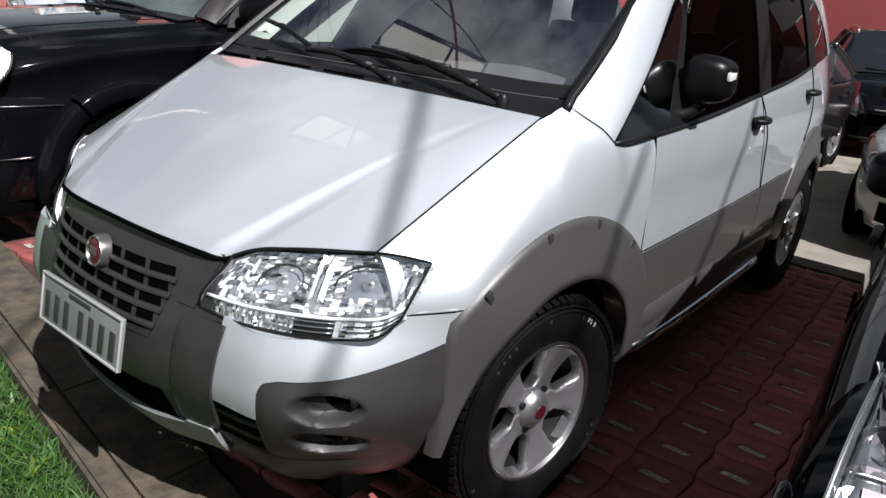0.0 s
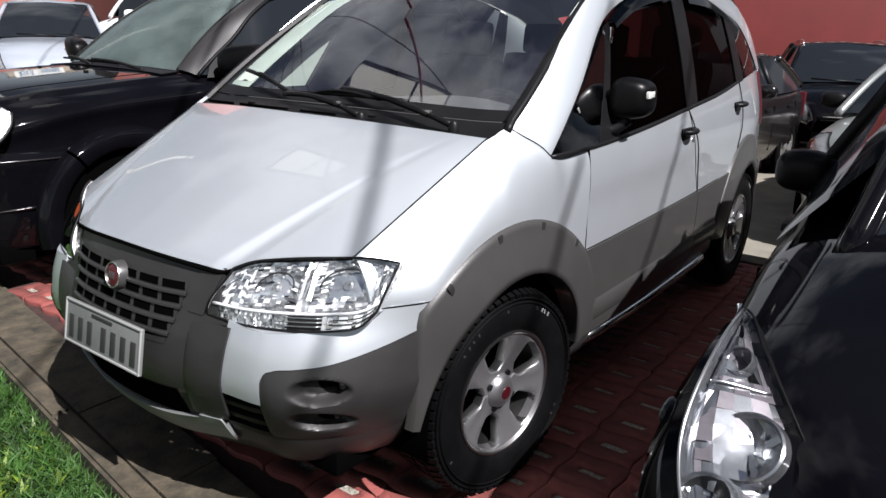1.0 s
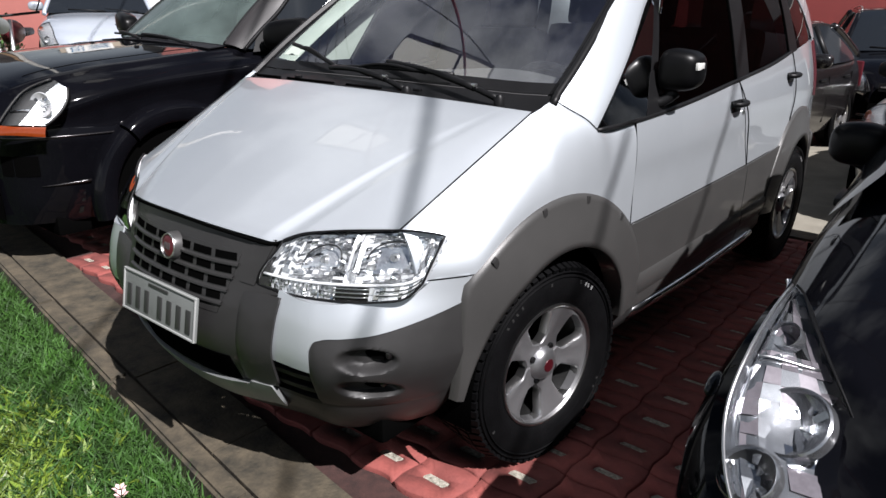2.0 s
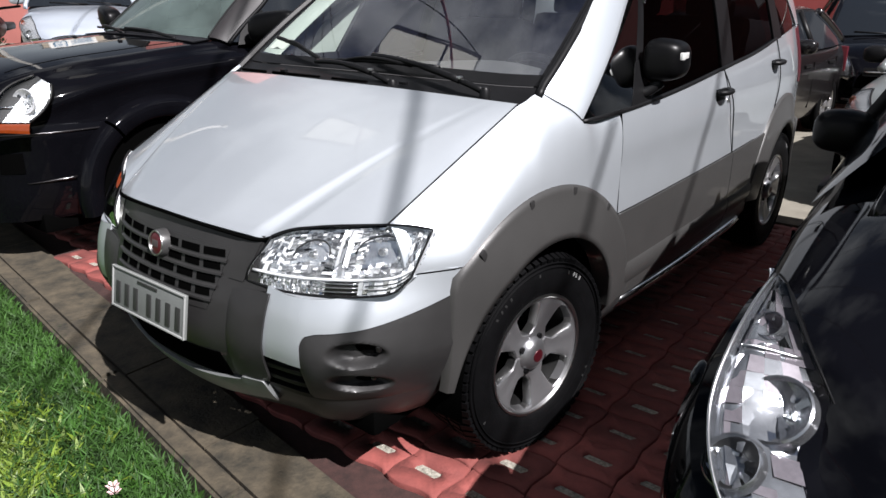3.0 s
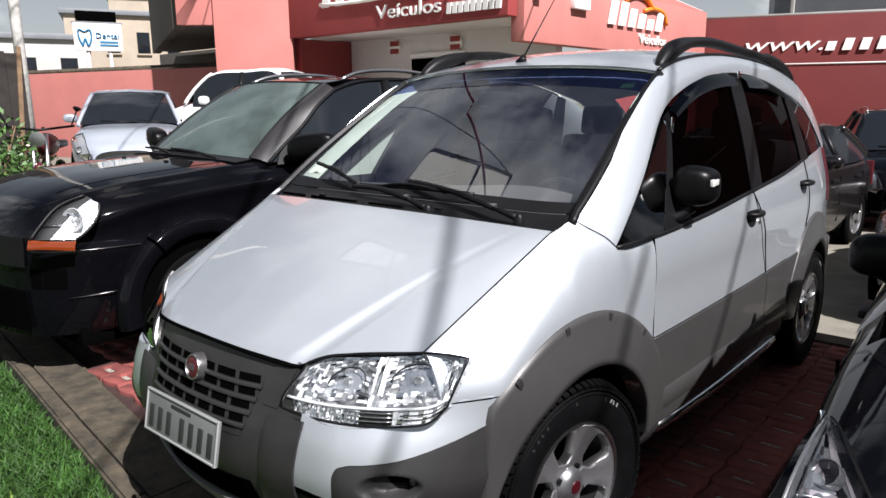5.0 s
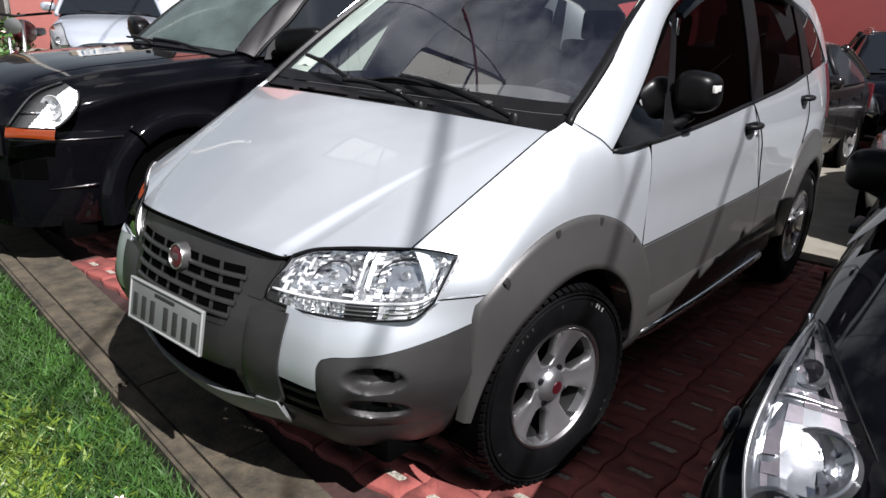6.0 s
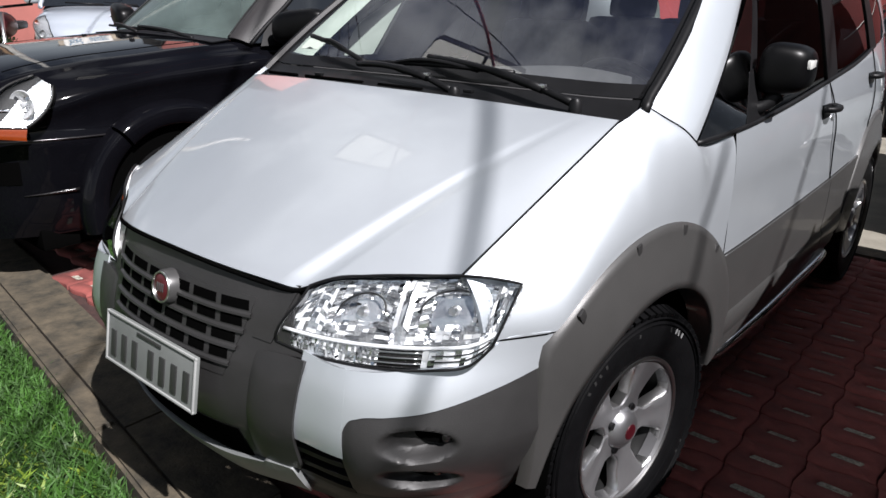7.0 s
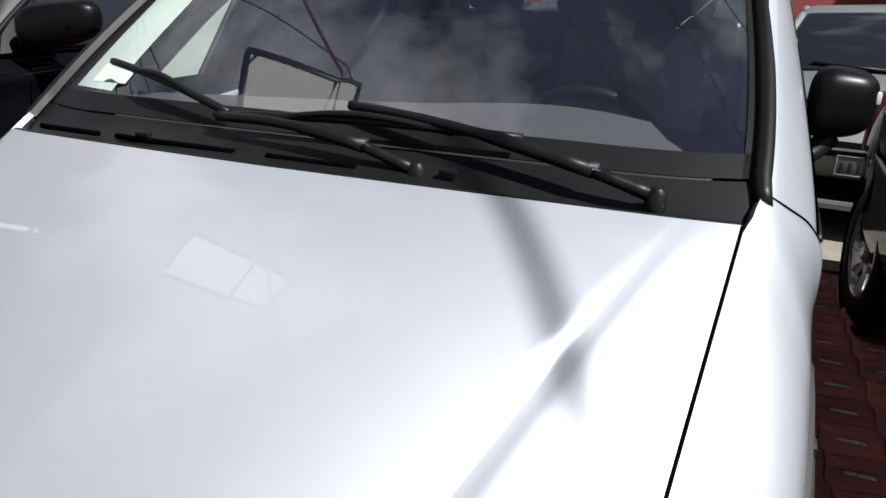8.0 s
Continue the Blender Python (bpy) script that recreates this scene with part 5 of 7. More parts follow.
                bmesh.ops.transform(bowl, matrix=Matrix.Translation(cc) @ nn.to_track_quat("X", "Z").to_matrix().to_4x4(), verts=bowl.verts)
                part("reflector" if mt is CHROMER else "indicator", bowl, mt, lb)
    def nose_skin(x, z, o):
        """A point of the nose at a place across and a height."""
        yy = float(np.interp(abs(x), w[:20], ys[:20])) if abs(x) > w[0] else 0.0
        return (x, yy - o, z)
    if grille:
        g = [[nose_skin(x, z, 0.012) for x in np.linspace(-0.40, 0.40, 16)] for z in (nose_z - 0.15, nose_z - 0.05)]
        gb = part("grille", thick(grid(g), 0.006), TRIM, c)
        part("grille_bar", tube([nose_skin(x, nose_z - 0.10, 0.022) for x in np.linspace(-0.38, 0.38, 12)], 0.008, 6), CHROMER, gb)
        part("badge", tube([nose_skin(0, nose_z - 0.10, 0.02), nose_skin(0, nose_z - 0.10, 0.034)], 0.045, 20), CHROME, c, "plain chrome badge")
    # near-black sheet on the nose, painted shade of the intake
    g = [[nose_skin(x, z, 0.010) for x in np.linspace(-h * 0.62, h * 0.62, 18)] for z in (0.28, 0.42)]
    part("air_intake", thick(grid(g), 0.004), SHADOW, c)
    part("bumper_strip", tube([nose_skin(x, 0.27, 0.012) for x in np.linspace(-h * 0.66, h * 0.66, 18)], 0.016, 6), CHROMER if paint is SILVER3 else TRIM, c)
    if plate:
        number_plate(c, (0, -0.022, 0.52), Matrix())
    for sg in (1, -1):
        part("rear_lamp", box(0.16, 0.06, 0.30, (sg * (h - 0.16), L - 0.03, tail_z - 0.22), 0.02), RED, c)
    if rails:
        for sg in (1, -1):
            part("roof_rail", tube(spline([(sg * rw * 0.92, roof_y0 + 0.1, H - 0.02), (sg * rw * 0.90, roof_y0 + 0.25, H + 0.008), (sg * rw * 0.90, roof_y1 - 0.1, H + 0.008), (sg * rw * 0.92, roof_y1 + 0.05, H - 0.02)], 20), 0.012, 8), CHROMER, c)
    wp = [(0.1, cowl_y - 0.02, hood_z + 0.06), (-0.45, cowl_y + 0.02, hood_z + 0.085)]
    part("wiper", tube(wp, 0.012, 6), TRIM, c)
    part("wiper", tube([(0.6, cowl_y - 0.02, hood_z + 0.05), (0.1, cowl_y + 0.03, hood_z + 0.09)], 0.012, 6), TRIM, c)
    return c


# black paint with the pillar's reflections put in as a lighter grey
PILLAR = material("black_paint_reflection", (0.016, 0.0145, 0.015), 0.35, 0.0, 0.3, vary=0.1, scale=6)
# grey green film paints the milky sky reflection into this glass
SUVGLASS = glass("green_screen_glass", (0.62, 0.70, 0.66), 0.08, 1.26, 0.28, (0.21, 0.275, 0.26))


def sport_utility(at):
    """A tall black car with a crested bonnet, rolled wings and bulged wheel arches; it faces -y."""
    c = thing("suv", "glossy black sport utility car parked beside the minivan", "car", at)
    L = 4.32
    ys = np.concatenate([[-0.06, -0.05, -0.03], np.linspace(0, 0.5, 16), np.linspace(0.55, L, 44)])
    w = ease(ys, (-0.06, -0.03, 0, 0.05, 0.12, 0.28, 0.45, 0.7, 1.5, 3.6, 4.1, L), (0.10, 0.36, 0.52, 0.655, 0.74, 0.825, 0.865, 0.888, 0.900, 0.900, 0.85, 0.72)) / 0.9
    crest = ease(ys, (-0.06, 0, 0.08, 0.241, 0.455, 0.79, 1.24, 1.68, 3.5, 4.15, L), (0.78, 0.85, 0.925, 0.998, 1.042, 1.074, 1.105, 1.118, 1.13, 1.10, 0.95))
    under = ease(ys, (0, 0.317, 0.557, 0.796, 1.05, 1.463, 2.5, L), (0.78, 0.858, 0.922, 0.955, 0.974, 0.995, 1.005, 0.93))
    def section(k, t, u):
        return [(0, t + 0.040), (0.30 * k, t + 0.038), (0.55 * k, t + 0.026), (0.66 * k, t + 0.012), (0.715 * k, t + 0.002), (0.745 * k, t - 0.018), (0.80 * k, t - 0.018 + (u - t + 0.018) * 0.22), (0.852 * k, t - 0.018 + (u - t + 0.018) * 0.52), (0.881 * k, u + 0.026), (0.884 * k, u + 0.004), (0.874 * k, u - 0.020), (0.862 * k, u - 0.055), (0.862 * k, 0.755), (0.876 * k, 0.722), (0.868 * k, 0.66), (0.850 * k, 0.50), (0.82 * k, 0.36), (0.76 * k, 0.24)]
    body = np.array([[(a, y, b) for a, b, _ in spline([(a, b, 0) for a, b in section(k, t, u)], 60)] for y, k, t, u in zip(ys, w, crest, under)])
    bm = grid(np.concatenate([body[:, :0:-1] * np.array([-1, 1, 1]), body], 1))
    bmesh.ops.holes_fill(bm, edges=[e for e in bm.edges if e.is_boundary], sides=0)
    bmesh.ops.recalc_face_normals(bm, faces=bm.faces)
    part("body", bm, BLACKP, c, sharp=0.9)
    part("floor_pan", box(1.4, 3.9, 0.12, (0, L / 2, 0.22), 0.02), SHADOW, c)
    def skin(y, z, o=0.0):
        """A point of the flank at a place along and a height."""
        i = float(np.interp(y, ys, np.arange(len(ys))))
        a = min(int(i), len(ys) - 2)
        row = body[a] + (body[a + 1] - body[a]) * (i - a)
        return np.array([float(np.interp(-z, -row[8:, 2], row[8:, 0])) + o, y, z])
    # screen, roof and the tapering glasshouse
    inner = spline([(0.665, 1.385, 1.140), (0.635, 1.515, 1.248), (0.607, 1.70, 1.390), (0.587, 1.895, 1.515), (0.562, 2.105, 1.634)], 24)
    outer = spline([(0.765, 1.465, 1.108), (0.745, 1.596, 1.208), (0.720, 1.783, 1.335), (0.690, 1.959, 1.481), (0.660, 2.14, 1.589)], 24)
    rail = spline([(0.660, 2.14, 1.589), (0.640, 2.374, 1.648), (0.625, 2.743, 1.672), (0.62, 3.2, 1.665), (0.62, 3.6, 1.62), (0.65, 3.95, 1.50)], 26)
    across = np.linspace(-1, 1, 25)
    glass_rows = np.array([[(p[0] * u, p[1] - 0.075 * (1 - u * u), p[2] + 0.022 * (1 - u * u)) for u in across] for p in inner])
    part("windscreen", grid(glass_rows), SUVGLASS, c, "pale green windscreen full of sky")
    part("screen_seal", tube([r for r in glass_rows[-1]], 0.009, 6), TRIM, c)
    part("scuttle", thick(grid(np.array([[(0.70 * u, 1.385 - 0.13 - 0.06 * (1 - u * u), 1.128 + 0.024 * (1 - u * u)) for u in across], [(0.675 * u, 1.40 - 0.075 * (1 - u * u), 1.136 + 0.022 * (1 - u * u)) for u in across]])), 0.01), COWL, c)
    roof_rows = [[(p[0] * u, p[1] - 0.075 * (1 - u * u), p[2] + 0.022 * (1 - u * u)) for u in across] for p in inner[-1:]]
    for y, z, hw in ((2.25, 1.660, 0.600), (2.45, 1.678, 0.612), (2.743, 1.688, 0.610), (3.2, 1.682, 0.605), (3.6, 1.640, 0.605), (3.95, 1.52, 0.63)):
        roof_rows.append([(hw * u, y - 0.06 * (1 - u * u), z + 0.022 * (1 - u * u)) for u in across])
    part("roof", thick(grid(np.array(roof_rows)), 0.02), BLACKP, c)
    tail = np.array([[(0.63 * u, 3.95, 1.52) for u in across], [(0.70 * u, 4.25, 1.12) for u in across]])
    part("rear_glass", thick(grid(tail), 0.006), FARGLASS, c)
    part("dashboard", box(1.30, 0.45, 0.14, (0, 1.74, 1.07), 0.05), DASH, c)
    for sx in (0.34, -0.34):
        st = part("seat", box(0.46, 0.14, 0.62, (sx, 2.35, 1.08), 0.05, Matrix.Rotation(radians(-12), 3, "X")), LINING, c, "pale seat back")
        part("head_rest", box(0.26, 0.09, 0.17, (sx, 2.43, 1.46), 0.035), LINING, st)
    for sg in (1, -1):
        m = np.array([sg, 1, 1])
        pill = hermite(inner + np.array([0.003, 0, 0.004]), outer, (0.07, 0.0, 0.03), (0.04, 0.06, -0.06), 8)
        part("screen_pillar", thick(grid(pill * m), 0.02), PILLAR, c, "black windscreen pillar, greyed for its reflections")
        part("pillar_seal", tube(inner * m + np.array([0.002 * sg, 0, 0.006]), 0.006, 6), TRIM, c)
        part("cant_rail", thick(grid(hermite(np.array([(r[0] - 0.045, r[1], r[2] + 0.016) for r in rail]), rail + np.array([0.008, 0, -0.004]), (0.03, 0, 0.012), (0.012, 0, -0.03), 6) * m), 0.012), BLACKP, c)
        edge = np.concatenate([outer, rail[1:]])
        low = np.array([(0.865 - 0.04 * max(0.0, 1.9 - p[1]) / 0.5, p[1] + 0.03, 1.095) for p in edge])
        part("side_glass", thick(grid(ruled((low + np.array([-0.06, 0, 0.02])) * m, (edge + np.array([-0.006, 0, 0])) * m, 5)), 0.004), FARGLASS, c)
        part("belt_seal", tube((low + np.array([-0.035, 0, 0.018]))[6:] * m, 0.014, 6), TRIM, c)
        part("window_frame", tube(edge * m, 0.012, 6), TRIM, c)
        part("door_post", tube([(sg * 0.835, 2.62, 1.10), (sg * 0.64, 2.66, 1.655)], 0.035, 6), TRIM, c)
        fillet = np.array([[(0.80, 1.50, 1.10), (0.765, 1.55, 1.17), (0.745, 1.61, 1.215)], [(0.845, 1.62, 1.105), (0.80, 1.66, 1.19), (0.755, 1.68, 1.265)], [(0.85, 1.74, 1.105), (0.80, 1.74, 1.20), (0.752, 1.74, 1.305)]]) + np.array([0.012, 0, 0])
        part("mirror_patch", thick(grid(fillet * m), 0.012), MIRRORB, c)
        # door mirror: a deep shell with a rounded brow
        mp = bmesh.new()
        bmesh.ops.create_icosphere(mp, subdivisions=3, radius=1.0)
        for v in mp.verts:
            co = [math.copysign(abs(q) ** 0.62, q) for q in v.co]
            x = 1.03 + 0.168 * co[0]
            v.co = Vector((sg * x, 1.63 + (0.085 if co[1] < 0 else 0.05) * co[1] * (1 - 0.25 * co[0]) + 0.03 * co[0], 1.217 + 0.030 * co[0] + (0.087 - 0.012 * co[0]) * co[2]))
        mb = part("mirror", mp, MIRRORB, c, "black door mirror")
        part("mirror_stalk", tube([(sg * 0.80, 1.62, 1.135), (sg * 0.90, 1.625, 1.165), (sg * 0.98, 1.63, 1.18)], 0.038, 10), MIRRORB, mb)
        part("mirror_seam", tube([(sg * x, 1.548 + 0.03 * (x - 0.85) / 0.3, 1.195 + 0.02 * (x - 0.85) / 0.3) for x in np.linspace(0.87, 1.13, 10)], 0.0035, 5), SHADOW, mb)
        # wheels in bulged arches
        for cy in (0.87, 3.5):
            wheel(c, sg * 0.785, cy, sg, 0.345, 0.217, 0.2, ALLOY, False)
            # near-black disc stands in for the shaded well; the body behind is closed
            well = lathe([(-0.05, 0.0), (-0.01, 0.405), (0.0, 0.405), (0.0, 0.0)], 36)
            for v in well.verts:
                v.co = Vector((sg * (0.885 + v.co.x), v.co.y + cy, v.co.z + 0.345))
            part("wheel_well", well, SHADOW, c)
            prof = [(0.398, 0.860), (0.398, 0.915), (0.404, 0.926), (0.43, 0.934), (0.462, 0.936), (0.485, 0.930), (0.503, 0.908), (0.513, 0.880), (0.517, 0.850)]
            for nm, a0, a1, k in (("front_arch", -1.75, -0.665, 0.988), ("wing_arch", -0.635, 1.75, 1.0)):
                rows = []
                for a in np.linspace(a0, a1, 40 if k == 1.0 else 20):
                    r1 = 1.0 + (0.05 * max(0.0, math.sin(a)) if cy < 2 else 0)
                    rows.append([(q * k, cy + r * (r1 if r > 0.45 else 1) * math.sin(a), 0.345 + r * (r1 if r > 0.45 else 1) * math.cos(a)) for r, q, _ in spline([(r, q, 0) for r, q in prof], 18)])
                part(nm, thick(grid(np.array(rows) * m), 0.004), BLACKP, c)
        for yy in (1.56, 2.62, 3.45):
            part("door_gap", tube([skin(yy + 0.02 * (1.05 - z), z, 0.001) * m for z in np.linspace(0.34, 1.04, 14)], 0.005, 5), SHADOW, c)
        for yy in (2.40, 3.28):
            part("door_handle", box(0.03, 0.18, 0.03, (sg * 0.905, yy, 0.93), 0.01), TRIM, c)
        part("bonnet_gap", tube([body[k, 17] * m + np.array([0.001 * sg, 0, -0.001]) for k in range(10, 31)], 0.0035, 5), SHADOW, c)
        # bumper step in lighter graphite for the highlight along it
        part("bumper_edge", tube([skin(y, 0.726, 0.002) * m for y in np.linspace(0.03, 0.57, 18)], 0.0065, 6), GREYP, c)
        # tapered lighter tube painted as the short highlight at the bumper slit
        part("bumper_slit", tube([skin(y, 0.463 + 0.01 * (y - 0.16) / 0.22, 0.004) * m for y in np.linspace(0.16, 0.39, 10)], [0.002 + 0.007 * k / 9 for k in range(10)], 6), GREYP, c)
        # thin near-black sheet painted as the shade in the lamp pocket
        part("fog_pocket", thick(grid(np.array([[skin(y, z, 0.004) * m for y in np.linspace(0.03, 0.16, 6)] for z in (0.52, 0.58, 0.63)])), 0.004), SHADOW, c)
        part("washer_jet", box(0.03, 0.02, 0.012, (sg * 0.30, 1.0, 1.132), 0.004), TRIM, c)
        part("roof_rail", tube(spline([(sg * 0.575, 2.28, 1.665), (sg * 0.565, 2.42, 1.712), (sg * 0.56, 3.3, 1.712), (sg * 0.56, 3.5, 1.655)], 20), 0.014, 8), CHROMER, c)
        part("rear_lamp", box(0.16, 0.06, 0.30, (sg * 0.66, L - 0.05, 0.93), 0.02), RED, c)
    part("grille", thick(grid([[(x, -0.078 + 0.30 * abs(x) ** 2.2, z) for x in np.linspace(-0.58, 0.58, 24)] for z in (0.64, 0.72, 0.80)]), 0.006), TRIM, c)
    # intake shade painted as a near-black sheet across the nose
    part("air_intake", thick(grid([[(x, -0.076 + 0.30 * abs(x) ** 2.2, z) for x in np.linspace(-0.56, 0.56, 24)] for z in (0.28, 0.40, 0.50)]), 0.004), SHADOW, c)
    number_plate(c, (0, -0.09, 0.57), Matrix())
    for a, b in (((0.52, 1.245, 1.140), (-0.10, 1.255, 1.185)), ((-0.05, 1.215, 1.155), (-0.50, 1.30, 1.185))):
        arm = part("wiper", tube(spline([a, ((a[0] + b[0]) / 2, a[1] + 0.01, a[2] + 0.035), b], 12), 0.010, 6), TRIM, c)
        part("wiper_blade", tube([(b[0] + 0.30, b[1] + 0.015, b[2] - 0.02), (b[0] - 0.12, b[1] + 0.02, b[2] - 0.012)], 0.008, 6), TRIM, arm)
    return c


suv = sport_utility((-2.86, -0.50, 0))
black = other_car("black_hatchback", "glossy black hatchback with a large clear headlamp", (2.45, -0.94, 0), 3.7, BLACKP, L=4.15, W=1.88, H=1.60, roof_y0=1.75, mid=0.55, nose_round=0.17, slim=0.84, roof_y1=2.75, rear_glass_y=3.6, hood_z=0.93, nose_z=0.63, belt_z=0.94, cowl_y=1.0, lamp="none", r=0.32, mirror_z=0.955, mirror_y=1.05, mirror_out=-0.01, mirror_half=0.095, mirror_mat=MIRRORB, crown=0.10)
other_car("silver_sedan", "grey silver compact saloon with a dark grille", (1.55, 4.05, -0.18), -5, SILVER3, L=3.3, W=1.70, H=1.42, axles=(0.8, 2.65), roof_y1=2.6, rear_glass_y=3.05, mirror_mat=TRIM)
other_car("graphite_sedan", "dark graphite saloon car", (-1.08, 4.75, -0.18), -6, GREYP, L=3.7, W=1.68, H=1.40, axles=(0.8, 3.0), roof_y1=2.9, rear_glass_y=3.4)
other_car("black_wagon", "black estate car with roof rails", (0.62, 8.6, -0.18), 16, BLACKP, L=4.4, W=1.74, H=1.52, rails=True)
other_car("silver_hatchback", "pale silver blue hatchback near the wall", (-9.25, 3.30, 0.2), 61, SILVER2, L=3.2, W=1.75, H=1.56, belt_z=1.02, nose_z=0.66, cowl_y=1.25, roof_y0=1.95, grille=False, plate=False, axles=(0.8, 2.6), roof_y1=2.6, rear_glass_y=3.05)
pickup = other_car("white_pickup", "white pickup truck by the red wall", (-11.3, 5.30, 0.2), -66, WHITE, L=3.85, W=1.56, H=1.90, hood_z=1.30, nose_z=1.13, belt_z=1.31, tail_z=1.28, cowl_y=0.75, roof_y0=1.25, roof_y1=2.55, rear_glass_y=2.85, r=0.38, axles=(0.85, 3.1))

# violet grey darkened in its colour for the shade under the clear lens
LENSV = material("violet_lens_shade", (0.15, 0.135, 0.15), 0.25, 0.4, 0.6, vary=0.15, scale=60)
def facet_disc(tr, r, parent, seed):
    """Small flat mirrors set in rings, as in a lamp's reflector; mixed tones paint its glints."""
    rr = random.Random(seed)
    fields = {m.name: (m, bmesh.new()) for m in (CHROME, BOWL, REFLECT2)}
    rings = (0.12, 0.50, 0.92) if r > 0.03 else (0.55, 0.92)
    for r0, r1 in zip(rings[:-1], rings[1:]):
        n = 7 if r0 < 0.3 else 12
        for k in range(n):
            if rr.random() < 0.38:
                continue
            bm = fields[rr.choice((CHROME.name, BOWL.name, BOWL.name, REFLECT2.name, REFLECT2.name))][1]
            a0, a1, t0, t1 = 6.283 * (k + 0.1) / n, 6.283 * (k + rr.uniform(0.5, 0.95)) / n, rr.uniform(-0.005, 0.005), rr.uniform(-0.005, 0.005)
            q = [(0.004 - 0.012 * (1 - ra) + t, ra * r * math.sin(a), ra * r * math.cos(a)) for ra, a, t in ((r0, a0, t0), (r1, a0, t1), (r1, a1, t0), (r0, a1, -t1))]
            bm.faces.new([bm.verts.new(v3) for v3 in q])
    for m, bm in fields.values():
        bmesh.ops.transform(bm, matrix=tr, verts=bm.verts)
        if len(bm.faces):
            tagged(part("lens_facets", bm, m, parent), kind="stuff")


# large headlamp of the black hatchback
BO = np.array([2.45, -0.94, 0.0])
BC, BS = math.cos(radians(3.7)), math.sin(radians(3.7))


def in_black(p):
    """From the yard's axes to those of the turned hatchback."""
    q = p + np.array([0.0147, 0.0231, -0.0319]) - BO
    return np.stack([BC * q[:, 0] + BS * q[:, 1], -BS * q[:, 0] + BC * q[:, 1], q[:, 2]], 1)


for sg in (1, -1):
    mir = np.array([-sg, 1, 1])
    outer = spline([(1.564, -0.405, 0.923), (1.561, -0.517, 0.90), (1.560, -0.612, 0.862), (1.562, -0.679, 0.82), (1.569, -0.716, 0.79), (1.61, -0.80, 0.735), (1.69, -0.87, 0.67)], 34)
    inner = spline([(1.570, -0.395, 0.921), (1.580, -0.400, 0.916), (1.621, -0.474, 0.895), (1.659, -0.535, 0.87), (1.693, -0.574, 0.84), (1.719, -0.597, 0.812), (1.78, -0.67, 0.75), (1.83, -0.76, 0.69), (1.85, -0.83, 0.65)], 34)
    outer, inner = in_black(outer), in_black(inner)
    wing = np.array([outer + np.array([-0.004, -0.002, 0.016]), outer + np.array([-0.040, -0.020, -0.004]), outer + np.array([-0.068, -0.030, -0.06]), outer + np.array([-0.075, -0.025, -0.16]), outer + np.array([-0.06, 0.0, -0.40])])
    part("front_wing", thick(grid(wing * np.array([sg, 1, 1])), 0.01), BLACKP, black)
    marker = bmesh.new()
    bmesh.ops.create_icosphere(marker, subdivisions=2, radius=1.0)
    for v in marker.verts:
        v.co = Vector(((outer[12, 0] - 0.066 + 0.012 * v.co.x) * sg, outer[12, 1] + 0.045 * v.co.y, outer[12, 2] - 0.055 + 0.018 * v.co.z))
    part("side_marker", marker, FARGLASS, black)
    def lamp_skin(o):
        g = hermite(outer, inner, (0.02, -0.03, 0.09), (0.13, 0.05, 0.0), 14)
        return (g + np.array([-0.35, -0.55, 0.76]) * o) * np.array([sg, 1, 1])
    hl = part("headlamp", grid(lamp_skin(0.016)), REFLECT2, black, "long clear headlamp with round lenses inside")
    part("lamp_lens", grid(lamp_skin(0.042)), CLEAR, hl)
    sk = lamp_skin(0.042)
    part("lamp_frame", tube(sk[0], 0.003, 6), CHROMER, hl)
    part("lamp_frame", tube(sk[-1], 0.0025, 6), TRIM, hl)
    bs = lamp_skin(0.004)
    for edge_row in (0, -1):
        part("lamp_wall", grid(np.array([lamp_skin(0.042)[edge_row], bs[edge_row]])), REFLECT2 if edge_row == 0 else TRIM, hl)
    # facets of mixed light and dark finish paint glints in the lamp
    steps = {m.name: (m, bmesh.new()) for m in (CHROME, BOWL, REFLECT2, LENSV)}
    low, rr = lamp_skin(0.017), random.Random(12)
    for i in range(0, 12, 2):
        for j in range(1, 31, 2):
            bm = steps[rr.choice((CHROME.name, BOWL.name, LENSV.name, LENSV.name, LENSV.name, LENSV.name, REFLECT2.name, REFLECT2.name))][1]
            t = [rr.uniform(-0.003, 0.003) for _ in range(3)]
            q = [low[i + a, j + b] + np.array([0, -0.6, 0.8]) * e for a, b, e in ((0, 0, t[0]), (2, 0, t[1]), (2, 2, t[1] + t[2] - t[0]), (0, 2, t[2]))]
            bm.faces.new([bm.verts.new(tuple(p3)) for p3 in q])
    for m, bm in steps.values():
        tagged(part("reflector_facets", bm, m, hl), kind="stuff")
    part("lamp_seam", tube(lamp_skin(0.022)[2:12, 12], 0.0025, 5), CHROMER, hl)
    for u, v, r, mat_in, lab in ((0.285, 0.56, 0.025, LENSV, "pale round indicator"), (0.58, 0.57, 0.058, REFLECT2, "round projector lens"), (0.77, 0.25, 0.045, BARREL, "ribbed lower reflector"), (0.92, 0.72, 0.045, BARREL, "round main beam lens")):
        pc = Vector(lamp_skin(0.020)[int(v * 13), int(u * 33)])
        tr = Matrix.Translation(pc) @ Vector((-0.30 * sg, -0.62, 0.72)).normalized().to_track_quat("X", "Z").to_matrix().to_4x4()
        rim3 = lathe([(-0.004, r * 1.10), (0.014, r * 1.04), (0.017, r * 0.98), (0.012, r * 0.94), (-0.004, r * 0.86)], 36)
        bmesh.ops.transform(rim3, matrix=tr, verts=rim3.verts)
        ro = part("lens_rim", rim3, REFLECT2, hl, lab)
